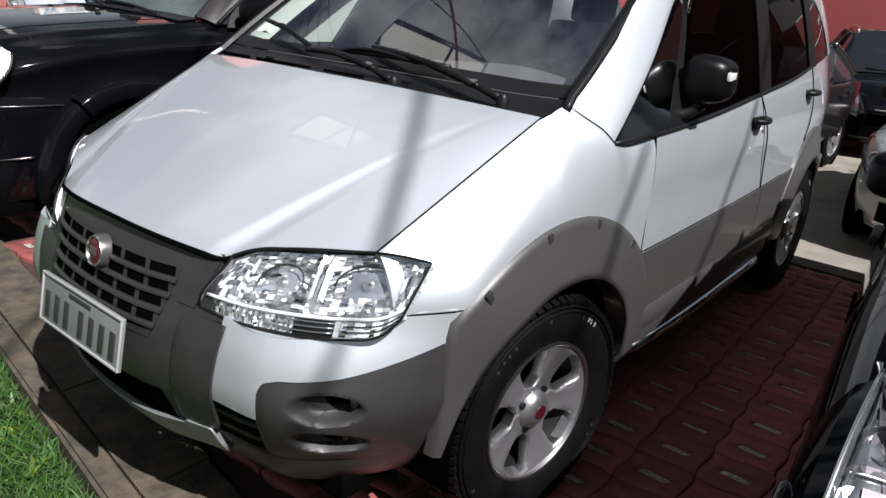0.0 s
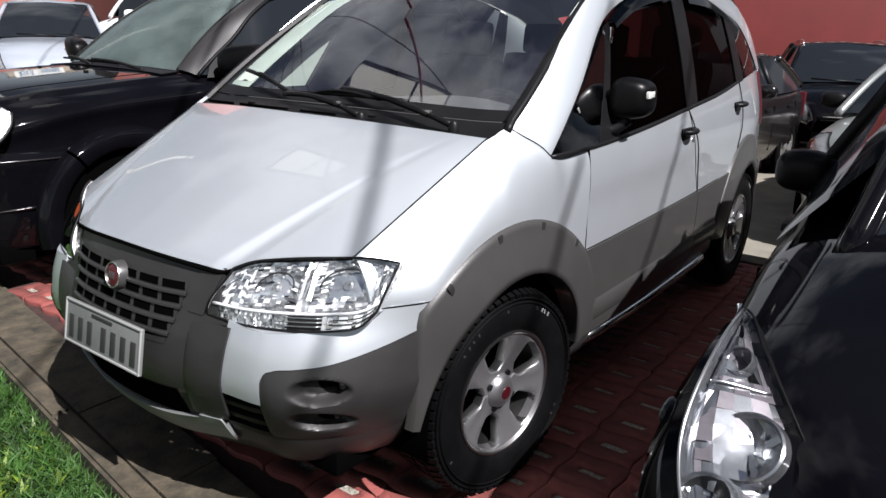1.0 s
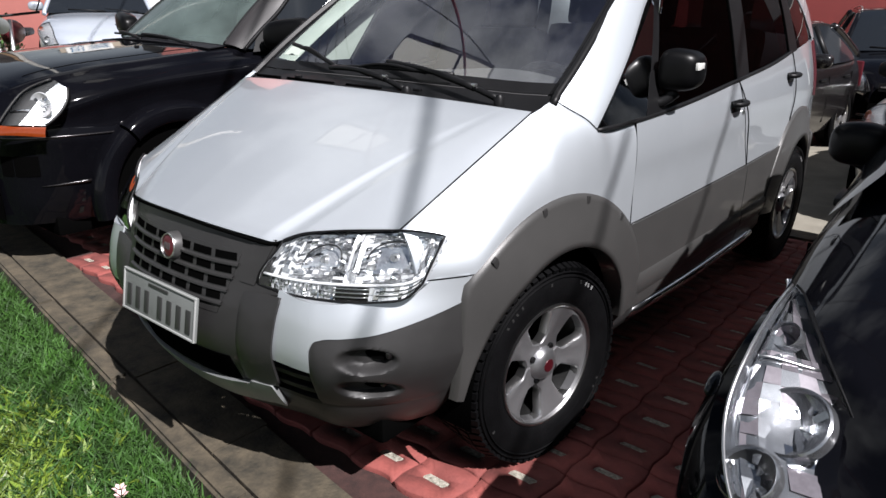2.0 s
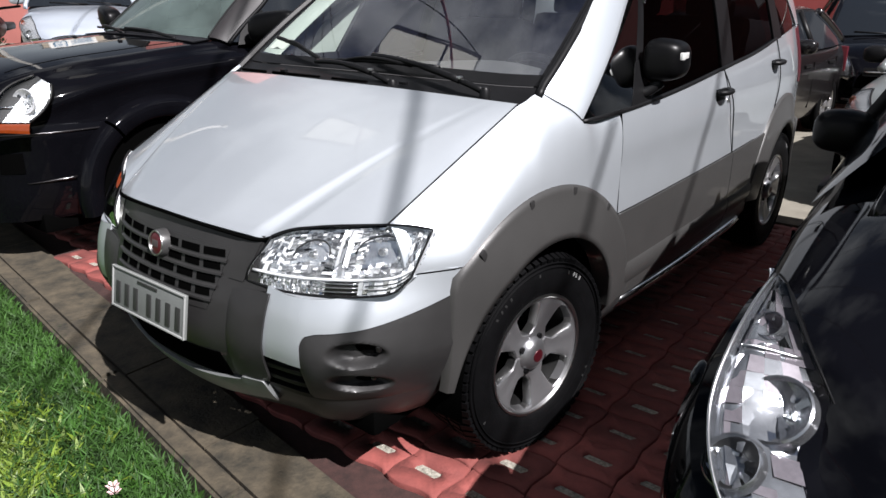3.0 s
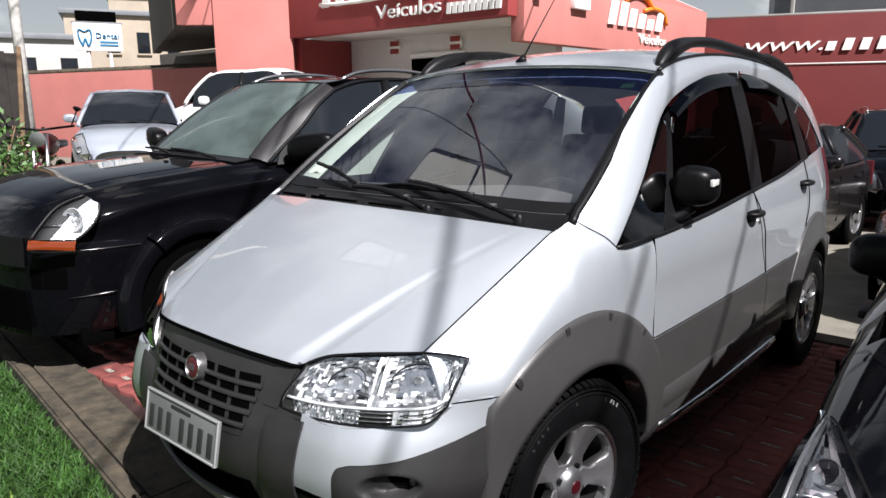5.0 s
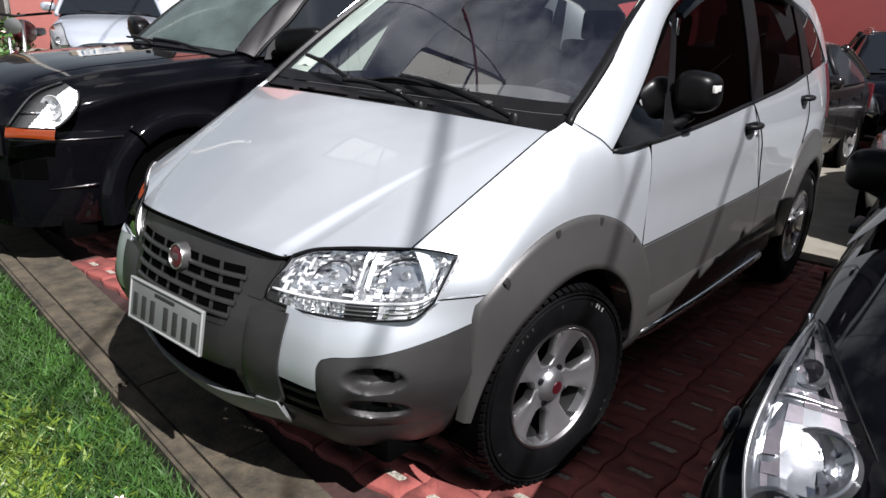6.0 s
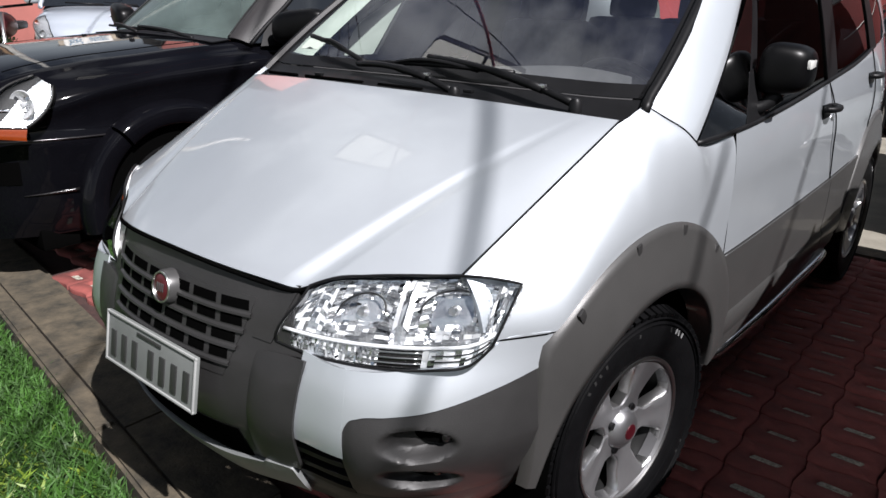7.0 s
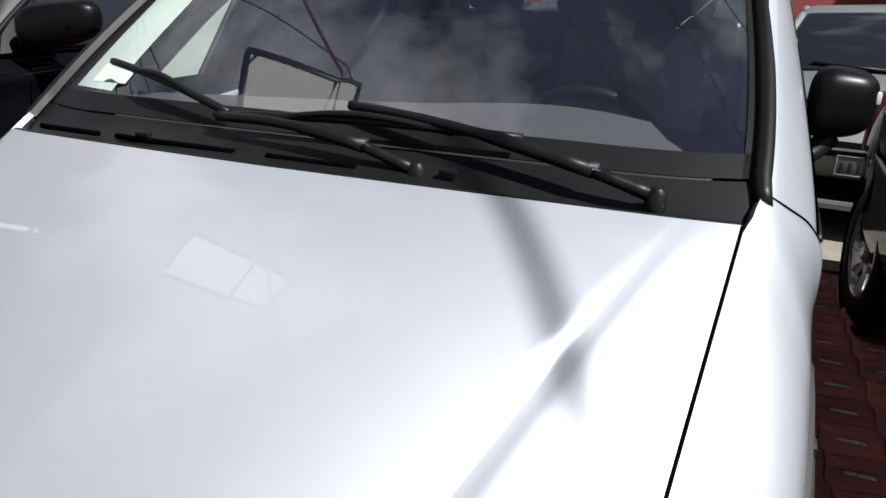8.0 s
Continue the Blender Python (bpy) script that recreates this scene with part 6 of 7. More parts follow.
        glob = lathe([(0.008, r * 0.93), (-0.002, r * 0.7), (-0.010, r * 0.4), (-0.012, 0.0)], 30)
        bmesh.ops.transform(glob, matrix=tr, verts=glob.verts)
        part("lens_bowl", glob, mat_in, ro)
        facet_disc(tr, r, ro, int(u * 100))
# headlamps of the black sport utility car
SO = np.array([-2.86, -0.50, 0])
for sg in (1, -1):
    inn = spline([(-2.10, -0.20, 1.01), (-2.155, -0.32, 0.955), (-2.155, -0.42, 0.86), (-2.152, -0.47, 0.80)], 16) - SO
    outr = spline([(-2.055, -0.145, 0.965), (-2.028, -0.17, 0.90), (-2.025, -0.22, 0.84), (-2.035, -0.29, 0.79)], 16) - SO
    def suv_skin(o, a=inn, b=outr):
        return (hermite(a, b, (0.10, -0.02, 0.02), (0.06, 0.07, -0.02), 10) + np.array([0.62, -0.7, 0.3]) * o) * np.array([sg, 1, 1])
    hl = part("headlamp", grid(suv_skin(0.012)[:5]), BARREL, suv, "clear headlamp over an amber strip")
    part("bright_bezel", grid(suv_skin(0.012)[4:]), FACET, hl)
    part("lamp_bar", tube([suv_skin(0.022)[1, 11], suv_skin(0.022)[4, 10]], 0.006, 6), CHROME, hl)
    part("lamp_lens", grid(suv_skin(0.035)), CLEAR, hl)
    for row in (0, -1):
        part("lamp_rim", tube(suv_skin(0.034)[row], 0.007, 6), BARREL, hl)
        part("lamp_wall", grid(np.array([suv_skin(0.035)[row], suv_skin(0.004)[row]])), TRIM, hl)
    pc = Vector(suv_skin(0.018)[5, 8])
    tr = Matrix.Translation(pc) @ Vector((0.5 * sg, -0.85, 0.15)).normalized().to_track_quat("X", "Z").to_matrix().to_4x4()
    bw = lathe([(0.012, 0.066), (0.016, 0.062), (-0.002, 0.03), (-0.006, 0.012), (0.010, 0.010), (0.012, 0.0)], 28)
    bmesh.ops.transform(bw, matrix=tr, verts=bw.verts)
    refl = part("reflector", bw, FACET, hl)
    facet_disc(tr @ Matrix.Translation((0.006, 0, 0)), 0.060, refl, 21)
    strip_a = spline([(-2.158, -0.475, 0.808), (-2.095, -0.42, 0.800), (-2.035, -0.29, 0.788)], 12) - SO
    strip_b = spline([(-2.15, -0.49, 0.758), (-2.095, -0.435, 0.757), (-2.03, -0.302, 0.738)], 12) - SO
    am = (hermite(strip_a, strip_b, (0.01, -0.02, -0.02), (-0.01, 0.01, -0.02), 5) + np.array([0.6, -0.75, 0.1]) * 0.030) * np.array([sg, 1, 1])
    part("indicator", thick(grid(am), 0.02), AMBER, hl, "amber indicator strip")

# ---------- walls and building ----------
def wall_between(name, a, b, h, t, mat, label, z0=-0.22):
    a, b = Vector((*a, 0)), Vector((*b, 0))
    d = b - a
    ang = math.atan2(d.y, d.x)
    bm = box(d.length, t, h - z0, (0, 0, 0), 0.01)
    bmesh.ops.transform(bm, matrix=Matrix.Translation((a + b) / 2 + Vector((0, 0, (h + z0) / 2))) @ Matrix.Rotation(ang, 4, "Z"), verts=bm.verts)
    return solid(name, bm, mat, label, "wall", kind="structure")



# ---------- kerb, lawn, pavers ----------
kerb_thing = []
for k in range(-9, 8):
    x0, x1 = k * 0.98 + 0.27, k * 0.98 + 1.245
    out = [(x0, kerb_y(x0)), (x1, kerb_y(x1)), (x1, kerb_y(x1, 0.085)), (x0, kerb_y(x0, 0.085))]
    bm = prism(out, 0.19, "z", -0.19 + random.uniform(-0.003, 0.003))
    bmesh.ops.bevel(bm, geom=[e for e in bm.edges if all(v.co.z > -0.05 for v in e.verts)], offset=0.012, segments=2, affect="EDGES")
    kerb_thing.append(bm)
kerb = thing("kerb", "weathered concrete kerb stones between lawn and pavers", "kerb", kind="structure")
for bm in kerb_thing:
    part("kerb_stone", bm, CONCRETE, kerb)
strip = thing("pavement", "worn concrete strip with stained patches beside the kerb", "pavement", kind="structure")
for k in range(-14, 11):
    x0, x1 = k * 0.66, k * 0.66 + 0.652
    out = [(x0, kerb_y(x0, 0.09)), (x1, kerb_y(x1, 0.09)), (x1, kerb_y(x1, 0.30 + 0.006 * (k % 3))), (x0, kerb_y(x0, 0.30 + 0.006 * (k % 3)))]
    part("slab", prism(out, 0.10, "z", -0.104 + random.uniform(-0.003, 0.002)), CONCRETE, strip)
flat("pavement_bed", [(-9, kerb_y(-9, 0.05)), (7, kerb_y(7, 0.05)), (7, 3.0), (-9, 3.0)], -0.024, JOINT, "dark sand bed between the red pavers", "pavement")
flat("lawn_soil", [(-40, kerb_y(-40, 0.02)), (40, kerb_y(40, 0.02)), (40, -40), (-40, -40)], -0.075, SOIL, "dark soil under the lawn", "lawn")
solid("yard_edge", prism([(-9, 3.005), (7, 3.005), (7, 3.17), (-9, 3.17)], 0.21, "z", -0.216), CONCRETE, "grey concrete step along the pavers", "pavement", kind="structure")
flat("yard", [(-30, 3.175), (30, 3.175), (30, 40), (-30, 40)], -0.18, CONCRETE2, "pale worn concrete yard behind the parking bays", "yard")

PITCH_X, PITCH_Y = 0.2, 0.188


def paver_mesh(seed):
    rnd = random.Random(seed)
    a, b = PITCH_X / 2 - 0.0018, PITCH_Y / 2 - 0.0018
    outer = []
    wav = 0.008
    for t in np.linspace(-1, 1, 9)[:-1]:
        outer.append((a * t, -b + wav * math.sin(t * math.pi)))
    for t in np.linspace(-1, 1, 5)[:-1]:
        outer.append((a + wav * 0.8 * math.sin(t * math.pi), b * t))
    for t in np.linspace(1, -1, 9)[:-1]:
        outer.append((a * t, b + wav * math.sin(t * math.pi)))
    for t in np.linspace(1, -1, 5)[:-1]:
        outer.append((-a + wav * 0.8 * math.sin(t * math.pi), b * t))
    hx, hy = 0.050, 0.020
    inner = []
    for x, y in outer:
        ang = max(abs(x) / hx, abs(y) / hy)
        inner.append((x / ang * (1 + rnd.uniform(-0.03, 0.03)), y / ang))
    bm = bmesh.new()
    n = len(outer)
    lo = [bm.verts.new((x, y, -0.03)) for x, y in outer]
    t1 = [bm.verts.new((x, y, -0.004)) for x, y in outer]
    t2 = [bm.verts.new((x * 0.965, y * 0.965, 0.0)) for x, y in outer]
    i1 = [bm.verts.new((x, y, 0.0)) for x, y in inner]
    i2 = [bm.verts.new((x, y, -0.03)) for x, y in inner]
    for r, s in ((lo, t1), (t1, t2), (t2, i1), (i1, i2)):
        for k in range(n):
            bm.faces.new((r[k], r[(k + 1) % n], s[(k + 1) % n], s[k]))
    return bm


paver_meshes = [mesh_of("paver", paver_mesh(s), PAVER, 0.5) for s in range(3)]
paving = thing("paving", "red interlocking concrete pavers with grit filled slots", "paving", kind="structure")
grit = bmesh.new()
rows_far = []
rng = random.Random(5)
for i in range(-44, 34):
    for j in range(-3, 19):
        x = 0.84 + PITCH_X * (i - 0)
        y = -0.535 + PITCH_Y * j + 0.004 * math.sin(i * 1.7)
        x -= 0.02 * (y - 0.2)
        if y < kerb_y(x, 0.385) or y > 2.92 or x < -8.5 or x > 6.5:
            continue
        z = -0.002 + rng.uniform(-0.003, 0.003)
        if rng.random() < 0.93:
            depth = -0.008 - 0.006 * rng.random()
            gm = box(0.098, 0.038, 0.02, (x, y, z + depth - 0.010))
            tmp = bpy.data.meshes.new("tmp")
            gm.to_mesh(tmp)
            gm.free()
            grit.from_mesh(tmp)
            bpy.data.meshes.remove(tmp)
        near = (0.15 < x < 1.7) or (-2.6 < x < -1.2 and y < 0.5)
        m = Matrix.Translation((x, y, z)) @ Matrix.Rotation(rng.uniform(-0.012, 0.012), 4, "Z")
        if near:
            ob = new("paver", paver_meshes[(i * 7 + j * 3) % 3])
            ob.parent = paving
            ob.matrix_basis = m
        else:
            rows_far.append((m, (i + j) % 3))
vs, fs = [], []
for m, k in rows_far:
    me, base = paver_meshes[k], len(vs)
    vs.extend(tuple(m @ v.co) for v in me.vertices)
    fs.extend(tuple(base + q for q in p.vertices) for p in me.polygons)
me = bpy.data.meshes.new("far_pavers")
me.from_pydata(vs, [], fs)
me.materials.append(PAVER)
tagged(new("far_pavers", me), kind="stuff").parent = paving
part("grit_infill", grit, GRIT, paving, "pale grit in the paver slots")

# lawn
def blades(name, mat, label, spots, seed, hmin, hmax, width, z0=-0.075):
    r = np.random.RandomState(seed)
    n = len(spots)
    ang, h = r.uniform(0, 6.283, n), r.uniform(hmin, hmax, n)
    lean, dirs = r.uniform(0.2, 1.1, n) * h, r.uniform(0, 6.283, n)
    w = r.uniform(0.6, 1.2, n) * width
    x, y = spots[:, 0], spots[:, 1]
    dx, dy = np.cos(ang) * w, np.sin(ang) * w
    lx, ly = np.cos(dirs) * lean, np.sin(dirs) * lean
    base = np.full(n, z0)
    V = np.stack([np.stack([x - dx, y - dy, base], 1), np.stack([x + dx, y + dy, base], 1), np.stack([x + dx * 0.8 + lx * 0.4, y + dy * 0.8 + ly * 0.4, base + h * 0.6], 1), np.stack([x - dx * 0.8 + lx * 0.4, y - dy * 0.8 + ly * 0.4, base + h * 0.6], 1), np.stack([x + lx, y + ly, base + h * r.uniform(0.7, 1.0, n)], 1)], 1).reshape(-1, 3)
    k = np.arange(n)[:, None] * 5
    faces = np.concatenate([k + np.array([[0, 1, 2, 3]])]).tolist() + np.concatenate([k + np.array([[3, 2, 4]])]).tolist()
    m = bpy.data.meshes.new(name)
    m.from_pydata(V.tolist(), [], faces)
    m.materials.append(mat)
    return tagged(new(name, m), label, "grass", kind="stuff")


rs = np.random.RandomState(3)
near = np.stack([rs.normal(-0.5, 1.5, 66000), -np.abs(rs.normal(0, 1.0, 66000))], 1)
near[:, 1] += -0.835 - 0.118 * near[:, 0]
patch = 0.5 + 0.5 * np.sin(near[:, 0] * 5.1 + 1) * np.sin(near[:, 1] * 6.3)
blades("lawn", GRASS, "short bright green lawn grass beside the kerb", near[rs.uniform(0, 1, len(near)) < 0.72 + 0.28 * patch], 4, 0.035, 0.095, 0.0032)
wide = np.stack([rs.normal(-1.5, 5.0, 120000), -np.abs(rs.normal(0, 2.6, 120000))], 1)
wide[:, 1] += -0.84 - 0.118 * wide[:, 0]
blades("far_lawn", GRASS, "green lawn grass further along the kerb", wide, 6, 0.04, 0.09, 0.006)
c0 = np.array([-0.62, -1.36])
hb = c0 + rs.normal(0, 1, (9000, 2)) * np.array([0.22, 0.16])
blades("ground_cover", HERB, "yellow green leafy ground cover on the lawn", hb, 8, 0.05, 0.085, 0.0095)
for fx, fy in ((-0.02, -1.03), (0.10, -1.09), (-0.05, -1.02), (0.13, -1.11)):
    fl = bmesh.new()
    for k in range(6):
        a = k * 1.047
        q = [Vector((fx + math.cos(a + d) * rr, fy + math.sin(a + d) * rr, -0.005 + 0.012 * rr / 0.02)) for d, rr in ((0, 0.004), (-0.4, 0.016), (0, 0.022), (0.4, 0.016))]
        fl.faces.new([fl.verts.new(v) for v in q])
    solid("fallen_flower", fl, PETAL, "small pale pink fallen flower on the lawn", "flower", group="fallen flowers")

# ---------- overhead cables ----------
def cable(a, b, r, sag=0.25):
    pts = []
    for v in np.linspace(0, 1, 40):
        p = Vector(a).lerp(Vector(b), v)
        p.z -= sag * 4 * v * (1 - v)
        pts.append(p)
    return tube(pts, r, 6)


DIRC = Vector((0.72, -0.694, 0))
for (px, py), r in (((4.33, -1.30), 0.017), ((4.75, -0.75), 0.013), ((4.9, 0.05), 0.013), ((3.72, -2.06), 0.015)):
    p = Vector((px, py, 5.5))
    tagged(new("overhead_cable", mesh_of("overhead_cable", cable(p - DIRC * 22 + Vector((0, 0, 0.12)), p + DIRC * 22 + Vector((0, 0, 0.12)), r, 0.12), CABLE)), "black overhead cable strung across the car lot", "cable", "overhead cables")
for k in range(6):
    a, e = (-10.0, 5.9, 5.6), (-4.6 + 1.1 * k, -7.0, 7.2 + 0.15 * k)
    tagged(new("overhead_cable", mesh_of("overhead_cable", cable(a, e, 0.012, 0.2), CABLE)), "thin black cable fixed to the red building", "cable", "overhead cables")

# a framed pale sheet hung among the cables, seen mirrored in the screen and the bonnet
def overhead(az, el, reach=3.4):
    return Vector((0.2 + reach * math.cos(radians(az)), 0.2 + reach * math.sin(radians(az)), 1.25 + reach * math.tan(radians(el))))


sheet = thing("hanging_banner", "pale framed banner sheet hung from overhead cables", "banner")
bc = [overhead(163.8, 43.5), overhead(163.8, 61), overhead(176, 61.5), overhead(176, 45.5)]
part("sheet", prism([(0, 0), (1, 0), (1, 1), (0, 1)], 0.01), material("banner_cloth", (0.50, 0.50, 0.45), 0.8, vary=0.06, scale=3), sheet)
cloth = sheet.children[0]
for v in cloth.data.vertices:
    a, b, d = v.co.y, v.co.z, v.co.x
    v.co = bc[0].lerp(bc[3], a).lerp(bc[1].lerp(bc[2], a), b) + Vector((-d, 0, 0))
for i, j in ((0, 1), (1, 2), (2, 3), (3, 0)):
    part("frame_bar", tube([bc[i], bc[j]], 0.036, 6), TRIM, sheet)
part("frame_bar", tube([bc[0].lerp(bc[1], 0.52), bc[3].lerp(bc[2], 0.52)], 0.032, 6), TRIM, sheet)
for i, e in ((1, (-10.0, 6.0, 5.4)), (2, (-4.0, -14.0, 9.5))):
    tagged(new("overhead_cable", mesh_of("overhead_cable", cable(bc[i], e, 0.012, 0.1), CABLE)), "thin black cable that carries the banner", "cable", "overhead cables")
dr = Vector((0.53, -0.85, 0))
pr = Vector((-6.45, 7.3, 4.25))
tagged(new("overhead_cable", mesh_of("overhead_cable", cable(pr, pr + dr * 24 + Vector((0, 0, 3.4)), 0.02, 0.0), material("red_cord", (0.30, 0.02, 0.03), 0.6))), "dark red cord strung over the car lot", "cable", "overhead cables")

# ---------- building details ----------
def lettering(name, text, size, at, turn, mat, parent, width=None, slant=0.0):
    """Raised letters in the built-in font, as a mesh."""
    cu = bpy.data.curves.new(name, "FONT")
    cu.body, cu.size, cu.extrude, cu.shear = text, size, 0.02, slant
    cu.resolution_u = 3
    ob = bpy.data.objects.new("tmp_text", cu)
    scene.collection.objects.link(ob)
    me = bpy.data.meshes.new_from_object(ob)
    bpy.data.objects.remove(ob)
    bpy.data.curves.remove(cu)
    xs = [v.co.x for v in me.vertices]
    k = width / (max(xs) - min(xs)) if width else 1.0
    m = Matrix.Translation(at) @ Matrix.Rotation(radians(turn), 4, "Z") @ Matrix.Rotation(radians(90), 4, "X") @ Matrix.Diagonal((k, 1, 1, 1))
    me.transform(m)
    me.materials.append(mat)
    ob = new(name, me)
    ob.parent = parent
    return ob


def bars(name, n, w, h, at, turn, mat, parent, slant=0.2, uneven=0.0, gap=0.35):
    """A row of plain raised bars in place of a name or number."""
    d = Vector((math.cos(radians(turn)), math.sin(radians(turn)), 0))
    rr = random.Random(n)
    for k in range(n):
        step = w / n
        hh = h * (1 + uneven * rr.uniform(-1, 1))
        bm = prism([(0, 0), (step * (1 - gap), 0), (step * (1 - gap) + slant * hh, hh), (slant * hh, hh)], 0.04, "y", -0.04)
        bmesh.ops.transform(bm, matrix=Matrix.Translation(Vector(at) + d * step * k) @ Matrix.Rotation(radians(turn), 4, "Z"), verts=bm.verts)
        part(name, bm, mat, parent)


wall_left = wall_between("wall_left", (-26, 3.46), (-12.2, 6.95), 2.30, 0.18, REDWALL, "salmon red painted boundary wall with a coping")
a, b = Vector((-26, 3.44, 2.33)), Vector((-12.2, 6.93, 2.33))
part("coping", tube([a, b], 0.07, 4), CONCRETE, wall_left)
wall_between("wall_tower", (-11.35, 6.3), (-10.27, 7.4), 5.6, 0.25, REDWALL, "salmon red painted tall wall beside the showroom")
upper = wall_between("wall_upper", (-11.84, 5.78), (-11.36, 6.28), 5.6, 0.25, REDWALL, "salmon red upper storey that overhangs a recess", 3.05)
# return wall, soffit and porch take the grey with shade painted in
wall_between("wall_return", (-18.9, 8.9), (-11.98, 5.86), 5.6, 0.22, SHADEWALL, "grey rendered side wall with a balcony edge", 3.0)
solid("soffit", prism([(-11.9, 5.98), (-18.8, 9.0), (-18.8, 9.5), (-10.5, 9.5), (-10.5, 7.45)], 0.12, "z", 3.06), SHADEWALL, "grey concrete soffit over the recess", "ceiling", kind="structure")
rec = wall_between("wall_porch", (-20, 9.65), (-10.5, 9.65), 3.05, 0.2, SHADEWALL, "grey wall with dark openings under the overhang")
# near-black boxes on the wall paint the shade of its openings
for x in (-15.6, -14.6):
    part("opening", box(0.5, 0.06, 1.4, (x, 9.53, 2.2), 0.01), SHADOW, rec)
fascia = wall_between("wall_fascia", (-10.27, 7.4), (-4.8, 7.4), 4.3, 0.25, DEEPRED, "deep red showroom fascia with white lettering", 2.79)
lettering("lettering", "Veículos", 0.33, (-7.66, 7.26, 2.95), 0, SIGNW, fascia, 1.52)
bars("name_bar", 7, 2.7, 0.36, (-9.15, 7.27, 3.27), 0, SIGNW, fascia, 0.35, 0.45, 0.5)
part("name_stroke", tube(spline([(-9.2, 7.25, 3.33), (-7.6, 7.25, 3.30), (-6.2, 7.25, 3.42)], 10), 0.035, 6), SIGNW, fascia)
bars("number_bar", 9, 1.12, 0.17, (-6.0, 7.27, 2.90), 0, SIGNW, fascia, 0.1, 0.0, 0.3)
recess = wall_between("wall_recess", (-10.1, 8.9), (-4.9, 8.9), 2.9, 0.2, WHITEWALL, "white wall inside the covered showroom")
solid("showroom_ceiling", box(5.2, 1.3, 0.12, (-7.5, 8.18, 2.86), 0.01), WHITEWALL, "white flat ceiling of the covered showroom", "ceiling", kind="structure")
for x in (-8.71, -7.09):
    dsc = lathe([(0.0, 0.16), (0.05, 0.15), (0.05, 0.0)], 24)
    bmesh.ops.transform(dsc, matrix=Matrix.Translation((x, 8.79, 2.6)) @ Matrix.Rotation(radians(-90), 4, "Z"), verts=dsc.verts)
    sob = part("wall_disc", dsc, SIGNW, recess, "round red and white wall sign")
    for zz in (0.075, -0.075):
        part("disc_band", box(0.24, 0.02, 0.10, (x, 8.73, 2.6 + zz), 0.01), DEEPRED, sob)
# the doorway's shade is a near-black box on the closed wall
part("doorway", box(1.35, 0.08, 1.7, (-7.57, 8.78, 1.5), 0.01), SHADOW, recess)
part("door_lintel", box(1.4, 0.10, 0.09, (-7.57, 8.77, 2.41), 0.01), SIGNW, recess)
wall_between("wall_pier", (-10.3, 7.5), (-10.3, 9.0), 2.79, 0.3, DEEPRED, "deep red side wall of the showroom opening")
flank = wall_between("wall_side", (-4.8, 7.53), (-4.8, 14.68), 3.44, 0.25, REDWALL, "salmon red showroom side wall with white sign shapes", 2.42)
rake = prism([(7.55, 3.44), (14.66, 3.44), (7.55, 3.92)], 0.24, "x", -4.92)
part("gable", rake, REDWALL, flank)
part("gable_edge", tube([(-4.79, 7.53, 3.95), (-4.79, 14.68, 3.46)], 0.035, 6), SIGNW, flank)
bars("name_bar", 6, 2.3, 0.34, (-4.66, 10.1, 2.86), 90, SIGNW, flank, 0.3, 0.4, 0.4)
lettering("lettering", "Veículos", 0.26, (-4.66, 11.35, 2.60), 90, SIGNW, flank, 1.2)
part("name_arc", tube(spline([(-4.64, 10.75, 3.32), (-4.64, 11.1, 3.46), (-4.64, 11.6, 3.42), (-4.64, 11.85, 3.25)], 14), 0.05, 6), SIGNO, flank, "orange arc of the sign")
part("name_arc", tube(spline([(-4.64, 11.5, 3.2), (-4.64, 12.0, 3.27), (-4.64, 12.4, 3.18), (-4.64, 12.5, 3.0)], 14), 0.045, 6), SIGNO, flank)
part("wall_vent", box(0.12, 0.5, 0.18, (-4.63, 9.1, 3.10), 0.02), SIGNW, flank)
part("floodlight", box(0.16, 0.18, 0.14, (-4.58, 7.8, 3.22), 0.02), SIGNW, flank)
part("floodlight_arm", tube([(-4.68, 7.8, 3.1), (-4.58, 7.8, 3.18)], 0.02, 6), TRIM, flank)
wall_between("wall_inner", (-4.85, 10.6), (-4.85, 14.6), 2.42, 0.2, DEEPRED, "deep red lower showroom wall")
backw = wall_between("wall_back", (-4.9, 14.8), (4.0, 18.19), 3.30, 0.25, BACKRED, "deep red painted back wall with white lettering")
TB = math.degrees(math.atan2(7.2, 18.9))
nb = Vector((math.sin(radians(TB)), -math.cos(radians(TB)), 0))
db = Vector((math.cos(radians(TB)), math.sin(radians(TB)), 0))
pb = Vector((-4.9, 14.8, 0)) + nb * 0.135
lettering("lettering", "www.", 0.42, pb + db * 0.95 + Vector((0, 0, 2.56)), TB, SIGNW, backw, 1.55, 0.25)
bars("name_bar", 13, 4.2, 0.22, pb + db * 2.62 + Vector((0, 0, 2.54)), TB, SIGNW, backw, 0.25, 0.3, 0.45)
part("wall_stripe", tube([pb + db * 0.4 + Vector((0, 0, 2.27)), pb + db * 9.0 + Vector((0, 0, 2.27))], 0.018, 5), SIGNW, backw)
part("wall_cap", tube([pb - nb * 0.13 + Vector((0, 0, 3.32)), pb - nb * 0.13 + db * 9.5 + Vector((0, 0, 3.32))], 0.05, 6), GREYWALL, backw)
# unseen wall, its red darkened so the side windows mirror it dimly
wall_between("wall_east", (4.0, 18.25), (17.0, 10.0), 6.2, 0.3, MAROON, "tall dark red wall out of view, closing the yard")
wall_between("wall_far_east", (17.1, 9.9), (14.0, -3.0), 4.5, 0.3, GREYWALL, "grey rendered wall along the yard")
shed = thing("warehouse", "grey metal clad warehouse behind the back wall", "building", kind="structure")
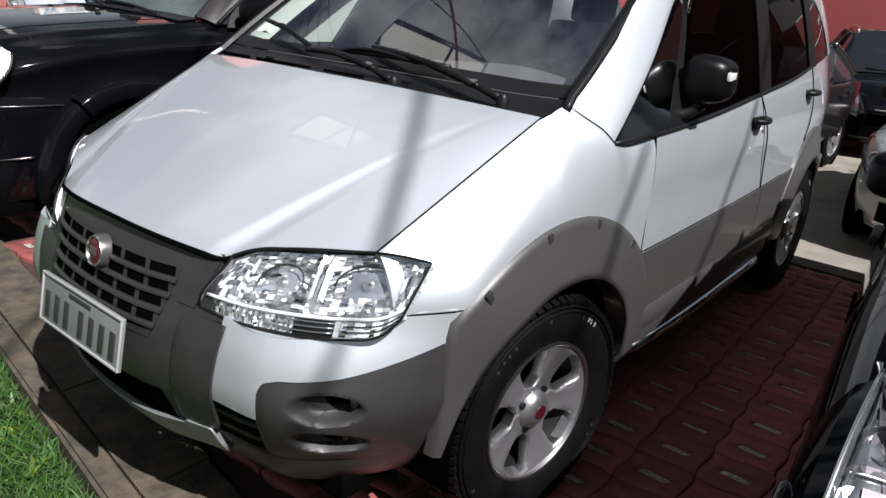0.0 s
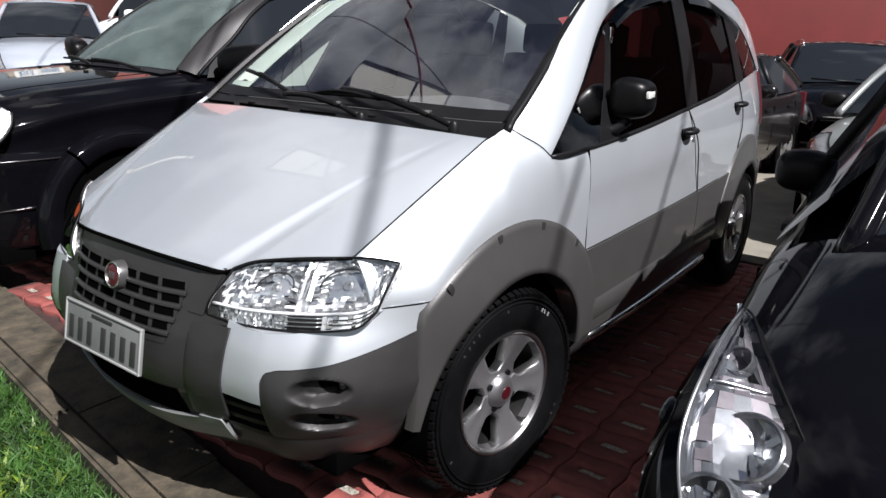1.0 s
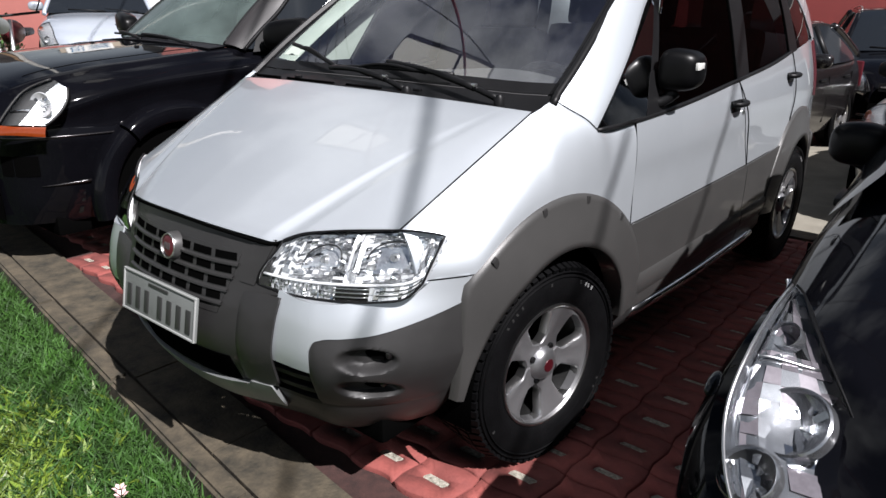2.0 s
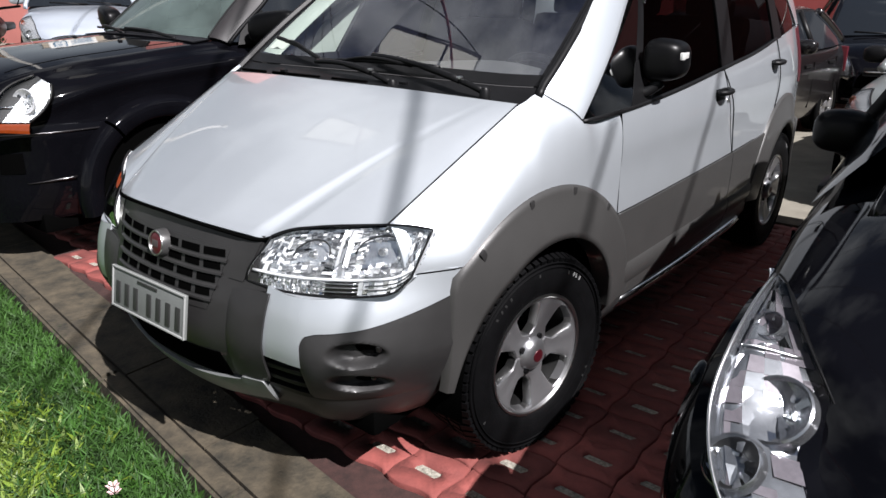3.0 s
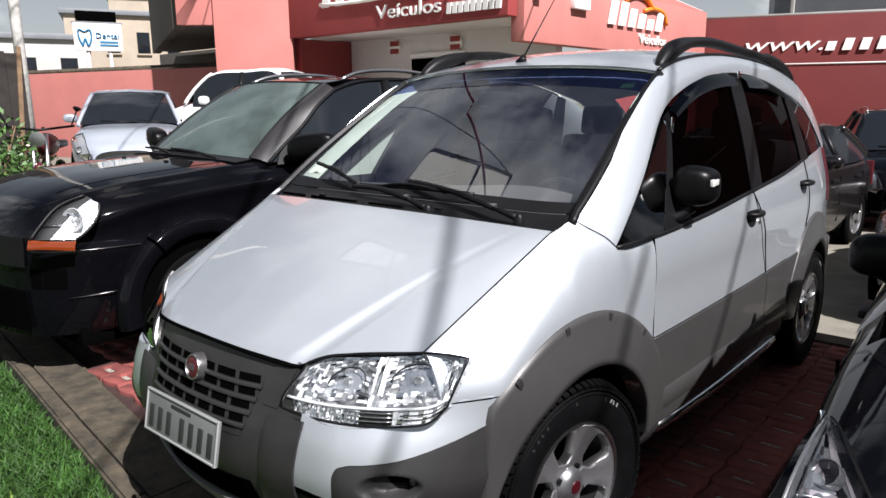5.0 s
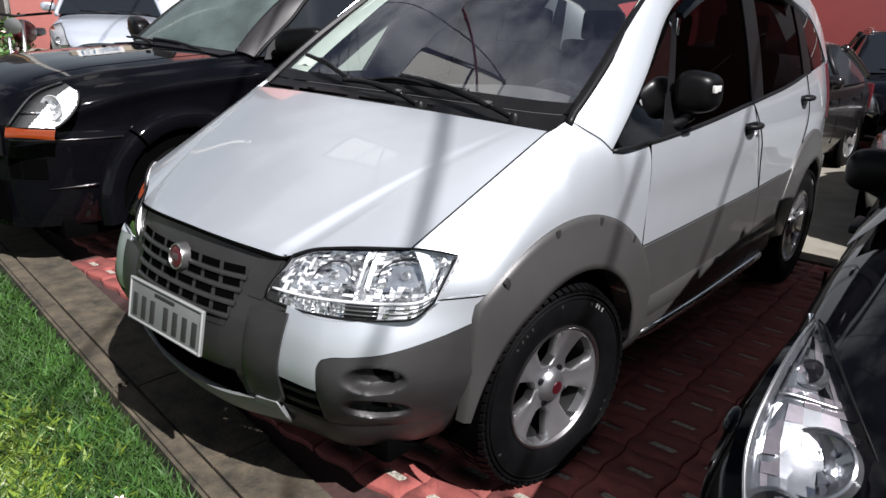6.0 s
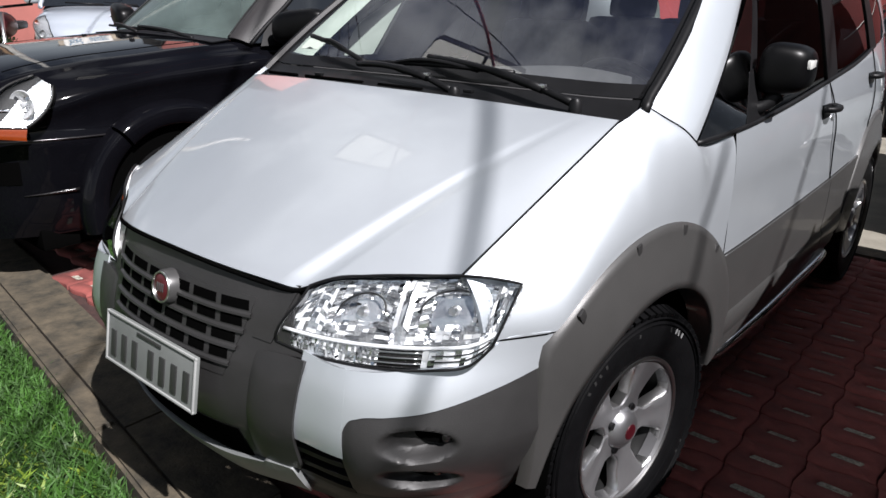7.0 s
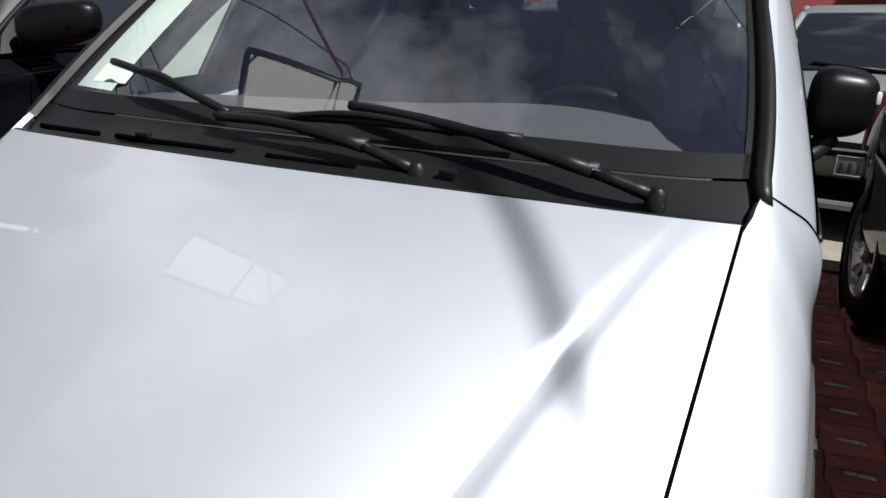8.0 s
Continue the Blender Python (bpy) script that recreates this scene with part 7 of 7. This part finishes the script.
part("wall", box(24, 6, 6.4, (6.5, 24.5, 3.1), 0.02), STEEL, shed)
part("roof", prism([(21.2, 6.3), (27.8, 6.3), (24.5, 7.6)], 24.6, "x", -5.8), STEEL, shed)
for k in range(7):
    part("post", box(0.10, 0.10, 6.3, (-4.8 + 3.6 * k, 21.42, 3.1), 0.01), GREYWALL, shed)

# terrace on which the cars by the wall stand
solid("terrace", box(20, 9.0, 0.42, (-14.9, 4.2, -0.01), 0.02), CONCRETE2, "raised concrete terrace by the red wall", "ground", kind="structure")

# dental sign, pole, posts, far houses
sign = thing("sign_board", "white sign board with a blue tooth outline", "sign", (-20.1, 7.75, 0), 0)
ts = math.degrees(math.atan2(1.05, 0.39))
def on_sign(bm):
    bmesh.ops.transform(bm, matrix=Matrix.Rotation(radians(ts - 180 + 180), 4, "Z"), verts=bm.verts)
    return bm
part("panel", on_sign(box(1.30, 0.10, 0.78, (0, 0, 3.47), 0.02)), SIGNW, sign)
part("frame", on_sign(box(1.36, 0.06, 0.06, (0, 0, 3.88), 0.01)), STEEL, sign)
for x in (-0.3, 0.3):
    part("post", on_sign(tube([(x, 0.05, 0.0), (x, 0.05, 3.1)], 0.05, 8)), SIGNW, sign)
tooth = spline([(-0.42, -0.07, 3.22), (-0.52, -0.07, 3.5), (-0.50, -0.07, 3.68), (-0.36, -0.07, 3.62), (-0.22, -0.07, 3.68), (-0.18, -0.07, 3.5), (-0.28, -0.07, 3.22), (-0.35, -0.07, 3.42), (-0.42, -0.07, 3.22)], 40)
part("tooth", on_sign(tube(tooth, 0.028, 6, False)), SIGNB, sign, "blue tooth outline")
lettering("word", "Dental", 0.22, Vector((0, 0, 0)), 0, SIGNB, sign, 0.62)
wd = sign.children[-1]
wd.data.transform(Matrix.Rotation(radians(ts), 4, "Z") @ Matrix.Translation((-0.08, -0.07, 3.45)))
for k in range(2):
    part("line_bar", on_sign(box(0.5, 0.02, 0.05, (0.28, -0.06, 3.34 - 0.09 * k), 0.0)), SIGNB, sign)
part("dark_board", on_sign(box(1.1, 0.1, 0.32, (0, 0.3, 4.08), 0.01)), SHADOW, sign)

pole = thing("utility_pole", "leaning whitewashed utility pole behind the shrubs", "pole", (-9.75, 2.12, 0.2))
part("shaft", tube([(0.03, 0, 0), (-0.02, 0, 3.4), (-0.10, 0.05, 6.2)], [0.085, 0.07, 0.06], 12), POLEC, pole)
part("crossarm", tube([(-0.6, -0.3, 5.9), (0.5, 0.3, 5.9)], 0.04, 6), WOODP, pole)
wood = thing("timber_screen", "dark tarred board screen with a pale leaning plank", "fence", (-7.9, 1.52, 0.2))
for k in range(14):
    part("board", box(0.022, 0.185, 1.92 + 0.05 * math.sin(k * 2.3), (0.006 * (k % 2), -0.1 - 0.19 * k, 0.96), 0.004), OLDWOOD, wood)
for z in (0.4, 1.4):
    part("rail", box(0.05, 2.7, 0.08, (-0.05, -1.35, z), 0.006), OLDWOOD, wood)
part("plank", box(0.03, 0.05, 2.0, (0.09, -0.13, 1.0), 0.004, Matrix.Rotation(radians(-4), 3, "X")), WOODP, wood, "pale bare plank")


def far_house(at, turn, w, d, h, mat, rows, cols):
    hs = thing("house", "beige multi storey house far behind the wall", "building", at, turn, group="far houses")
    part("wall", box(w, d, h, (0, 0, h / 2), 0.02), mat, hs)
    part("roof", box(w + 0.4, d + 0.4, 0.25, (0, 0, h + 0.12), 0.02), STEEL, hs)
    for i in range(rows):
        for j in range(cols):
            x, z = -w / 2 + (j + 0.5) * w / cols, h - 1.4 - i * 2.6
            wb = part("window", box(w / cols * 0.42, 0.08, 1.1, (x, -d / 2 - 0.01, z), 0.01), FARGLASS, hs)
            part("sill", box(w / cols * 0.5, 0.16, 0.08, (x, -d / 2 - 0.04, z - 0.6), 0.01), mat, wb)


BEIGE = material("beige_render", (0.32, 0.27, 0.21), 0.9, vary=0.12, scale=0.8)
PALE = material("pale_render", (0.38, 0.37, 0.35), 0.9, vary=0.08, scale=0.8)
far_house((-39, 11.5, 0), 68, 7, 7, 4.6, PALE, 2, 4)
far_house((-40, 18, 0), 66, 6, 7, 6.2, BEIGE, 2, 4)
far_house((-46, 24.5, 0), 62, 8, 8, 8.2, BEIGE, 3, 4)
far_house((-34, 4.5, 0), 75, 6, 6, 3.6, PALE, 2, 3)

# motorbike and shrub
bike = thing("motorcycle", "red motorcycle parked by flowering shrubs", "motorcycle", (-6.9, 1.22, 0.2), 60)
for y in (0.0, 1.25):
    tyre = []
    for k in range(25):
        a = 2 * math.pi * k / 24
        tyre.append((0, y + 0.27 * math.cos(a), 0.30 + 0.27 * math.sin(a)))
    wl2 = part("wheel", tube(tyre, 0.045, 8, False), RUBBER, bike)
    part("hub", tube([(-0.04, y, 0.30), (0.04, y, 0.30)], 0.07, 12), CHROMER, wl2)
    for k in range(8):
        a = math.pi * k / 8
        part("spoke", tube([(0, y - 0.24 * math.cos(a), 0.30 - 0.24 * math.sin(a)), (0, y + 0.24 * math.cos(a), 0.30 + 0.24 * math.sin(a))], 0.004, 4), CHROMER, wl2)
part("engine", box(0.26, 0.36, 0.30, (0, 0.62, 0.42), 0.06), CHROMER, bike)
tank = bmesh.new()
bmesh.ops.create_icosphere(tank, subdivisions=3, radius=1.0)
for v in tank.verts:
    v.co = Vector((0.14 * v.co.x, 0.52 + 0.27 * v.co.y, 0.84 + 0.14 * v.co.z))
part("tank", tank, RED, bike, "red fuel tank")
part("seat", box(0.24, 0.55, 0.09, (0, 1.02, 0.82), 0.04), TRIM, bike)
for x in (-0.07, 0.07):
    part("fork", tube([(x, 0.0, 0.30), (x, 0.20, 0.98)], 0.022, 8), CHROMER, bike)
part("handlebar", tube([(-0.36, 0.30, 1.06), (0, 0.20, 1.02), (0.36, 0.30, 1.06)], 0.014, 8), TRIM, bike)
lampb = lathe([(0.0, 0.0), (0.03, 0.06), (0.09, 0.085), (0.10, 0.0)], 20)
bmesh.ops.transform(lampb, matrix=Matrix.Translation((0, 0.16, 0.92)) @ Matrix.Rotation(radians(-90), 4, "Z"), verts=lampb.verts)
part("headlamp", lampb, CHROMER, bike)
part("front_guard", tube([(0, -0.22, 0.54), (0, 0.0, 0.62), (0, 0.22, 0.52)], 0.05, 8), RED, bike)
for x in (-0.33, 0.33):
    part("mirror", tube([(x, 0.30, 1.07), (x * 1.2, 0.28, 1.22), (x * 1.25, 0.26, 1.26)], [0.008, 0.008, 0.05], 8), TRIM, bike)


def shrub(at, r, h, seed, n=900):
    sb = thing("shrub", "leafy green shrub with small red and white flowers", "shrub", at, group="shrubs")
    rr = np.random.RandomState(seed)
    for k in range(7):
        a = k * 0.9
        part("stem", tube(spline([(0, 0, 0), (0.3 * r * math.cos(a), 0.3 * r * math.sin(a), 0.5 * h), (0.75 * r * math.cos(a), 0.75 * r * math.sin(a), 0.95 * h)], 6), [0.02, 0.016, 0.012, 0.01, 0.008, 0.005], 6), WOODP, sb)
    for nm, mat, cnt, size in (("leaves", LEAF, n, 0.045), ("flowers", RED, 40, 0.03), ("pale_flowers", PETAL, 30, 0.03)):
        d = rr.normal(0, 1, (cnt, 3))
        d /= np.linalg.norm(d, axis=1)[:, None]
        rad = rr.uniform(0.35, 1.0, (cnt, 1)) ** 0.5
        p = d * rad * np.array([r, r, h * 0.5]) * (1 + 0.25 * np.sin(d[:, :1] * 7)) + np.array([0, 0, h * 0.55])
        V, Fc = [], []
        for c0 in p:
            u = rr.normal(0, 1, 3)
            u /= np.linalg.norm(u)
            v = np.cross(u, rr.normal(0, 1, 3))
            v /= np.linalg.norm(v) + 1e-6
            b0 = len(V)
            V += [tuple(c0 - u * size), tuple(c0 + v * size * 0.45), tuple(c0 + u * size), tuple(c0 - v * size * 0.45)]
            Fc.append((b0, b0 + 1, b0 + 2, b0 + 3))
        me = bpy.data.meshes.new(nm)
        me.from_pydata(V, [], Fc)
        me.materials.append(mat)
        o = new(nm, me)
        o.parent = sb
        o["kind"] = "stuff"


shrub((-6.45, 0.62, 0.2), 0.36, 1.15, 3)
shrub((-6.0, 0.15, 0.2), 0.42, 0.95, 5)
shrub((-6.9, 0.35, 0.2), 0.4, 1.05, 9)
shrub((-7.35, 1.32, 0.2), 0.26, 1.0, 12, 500)
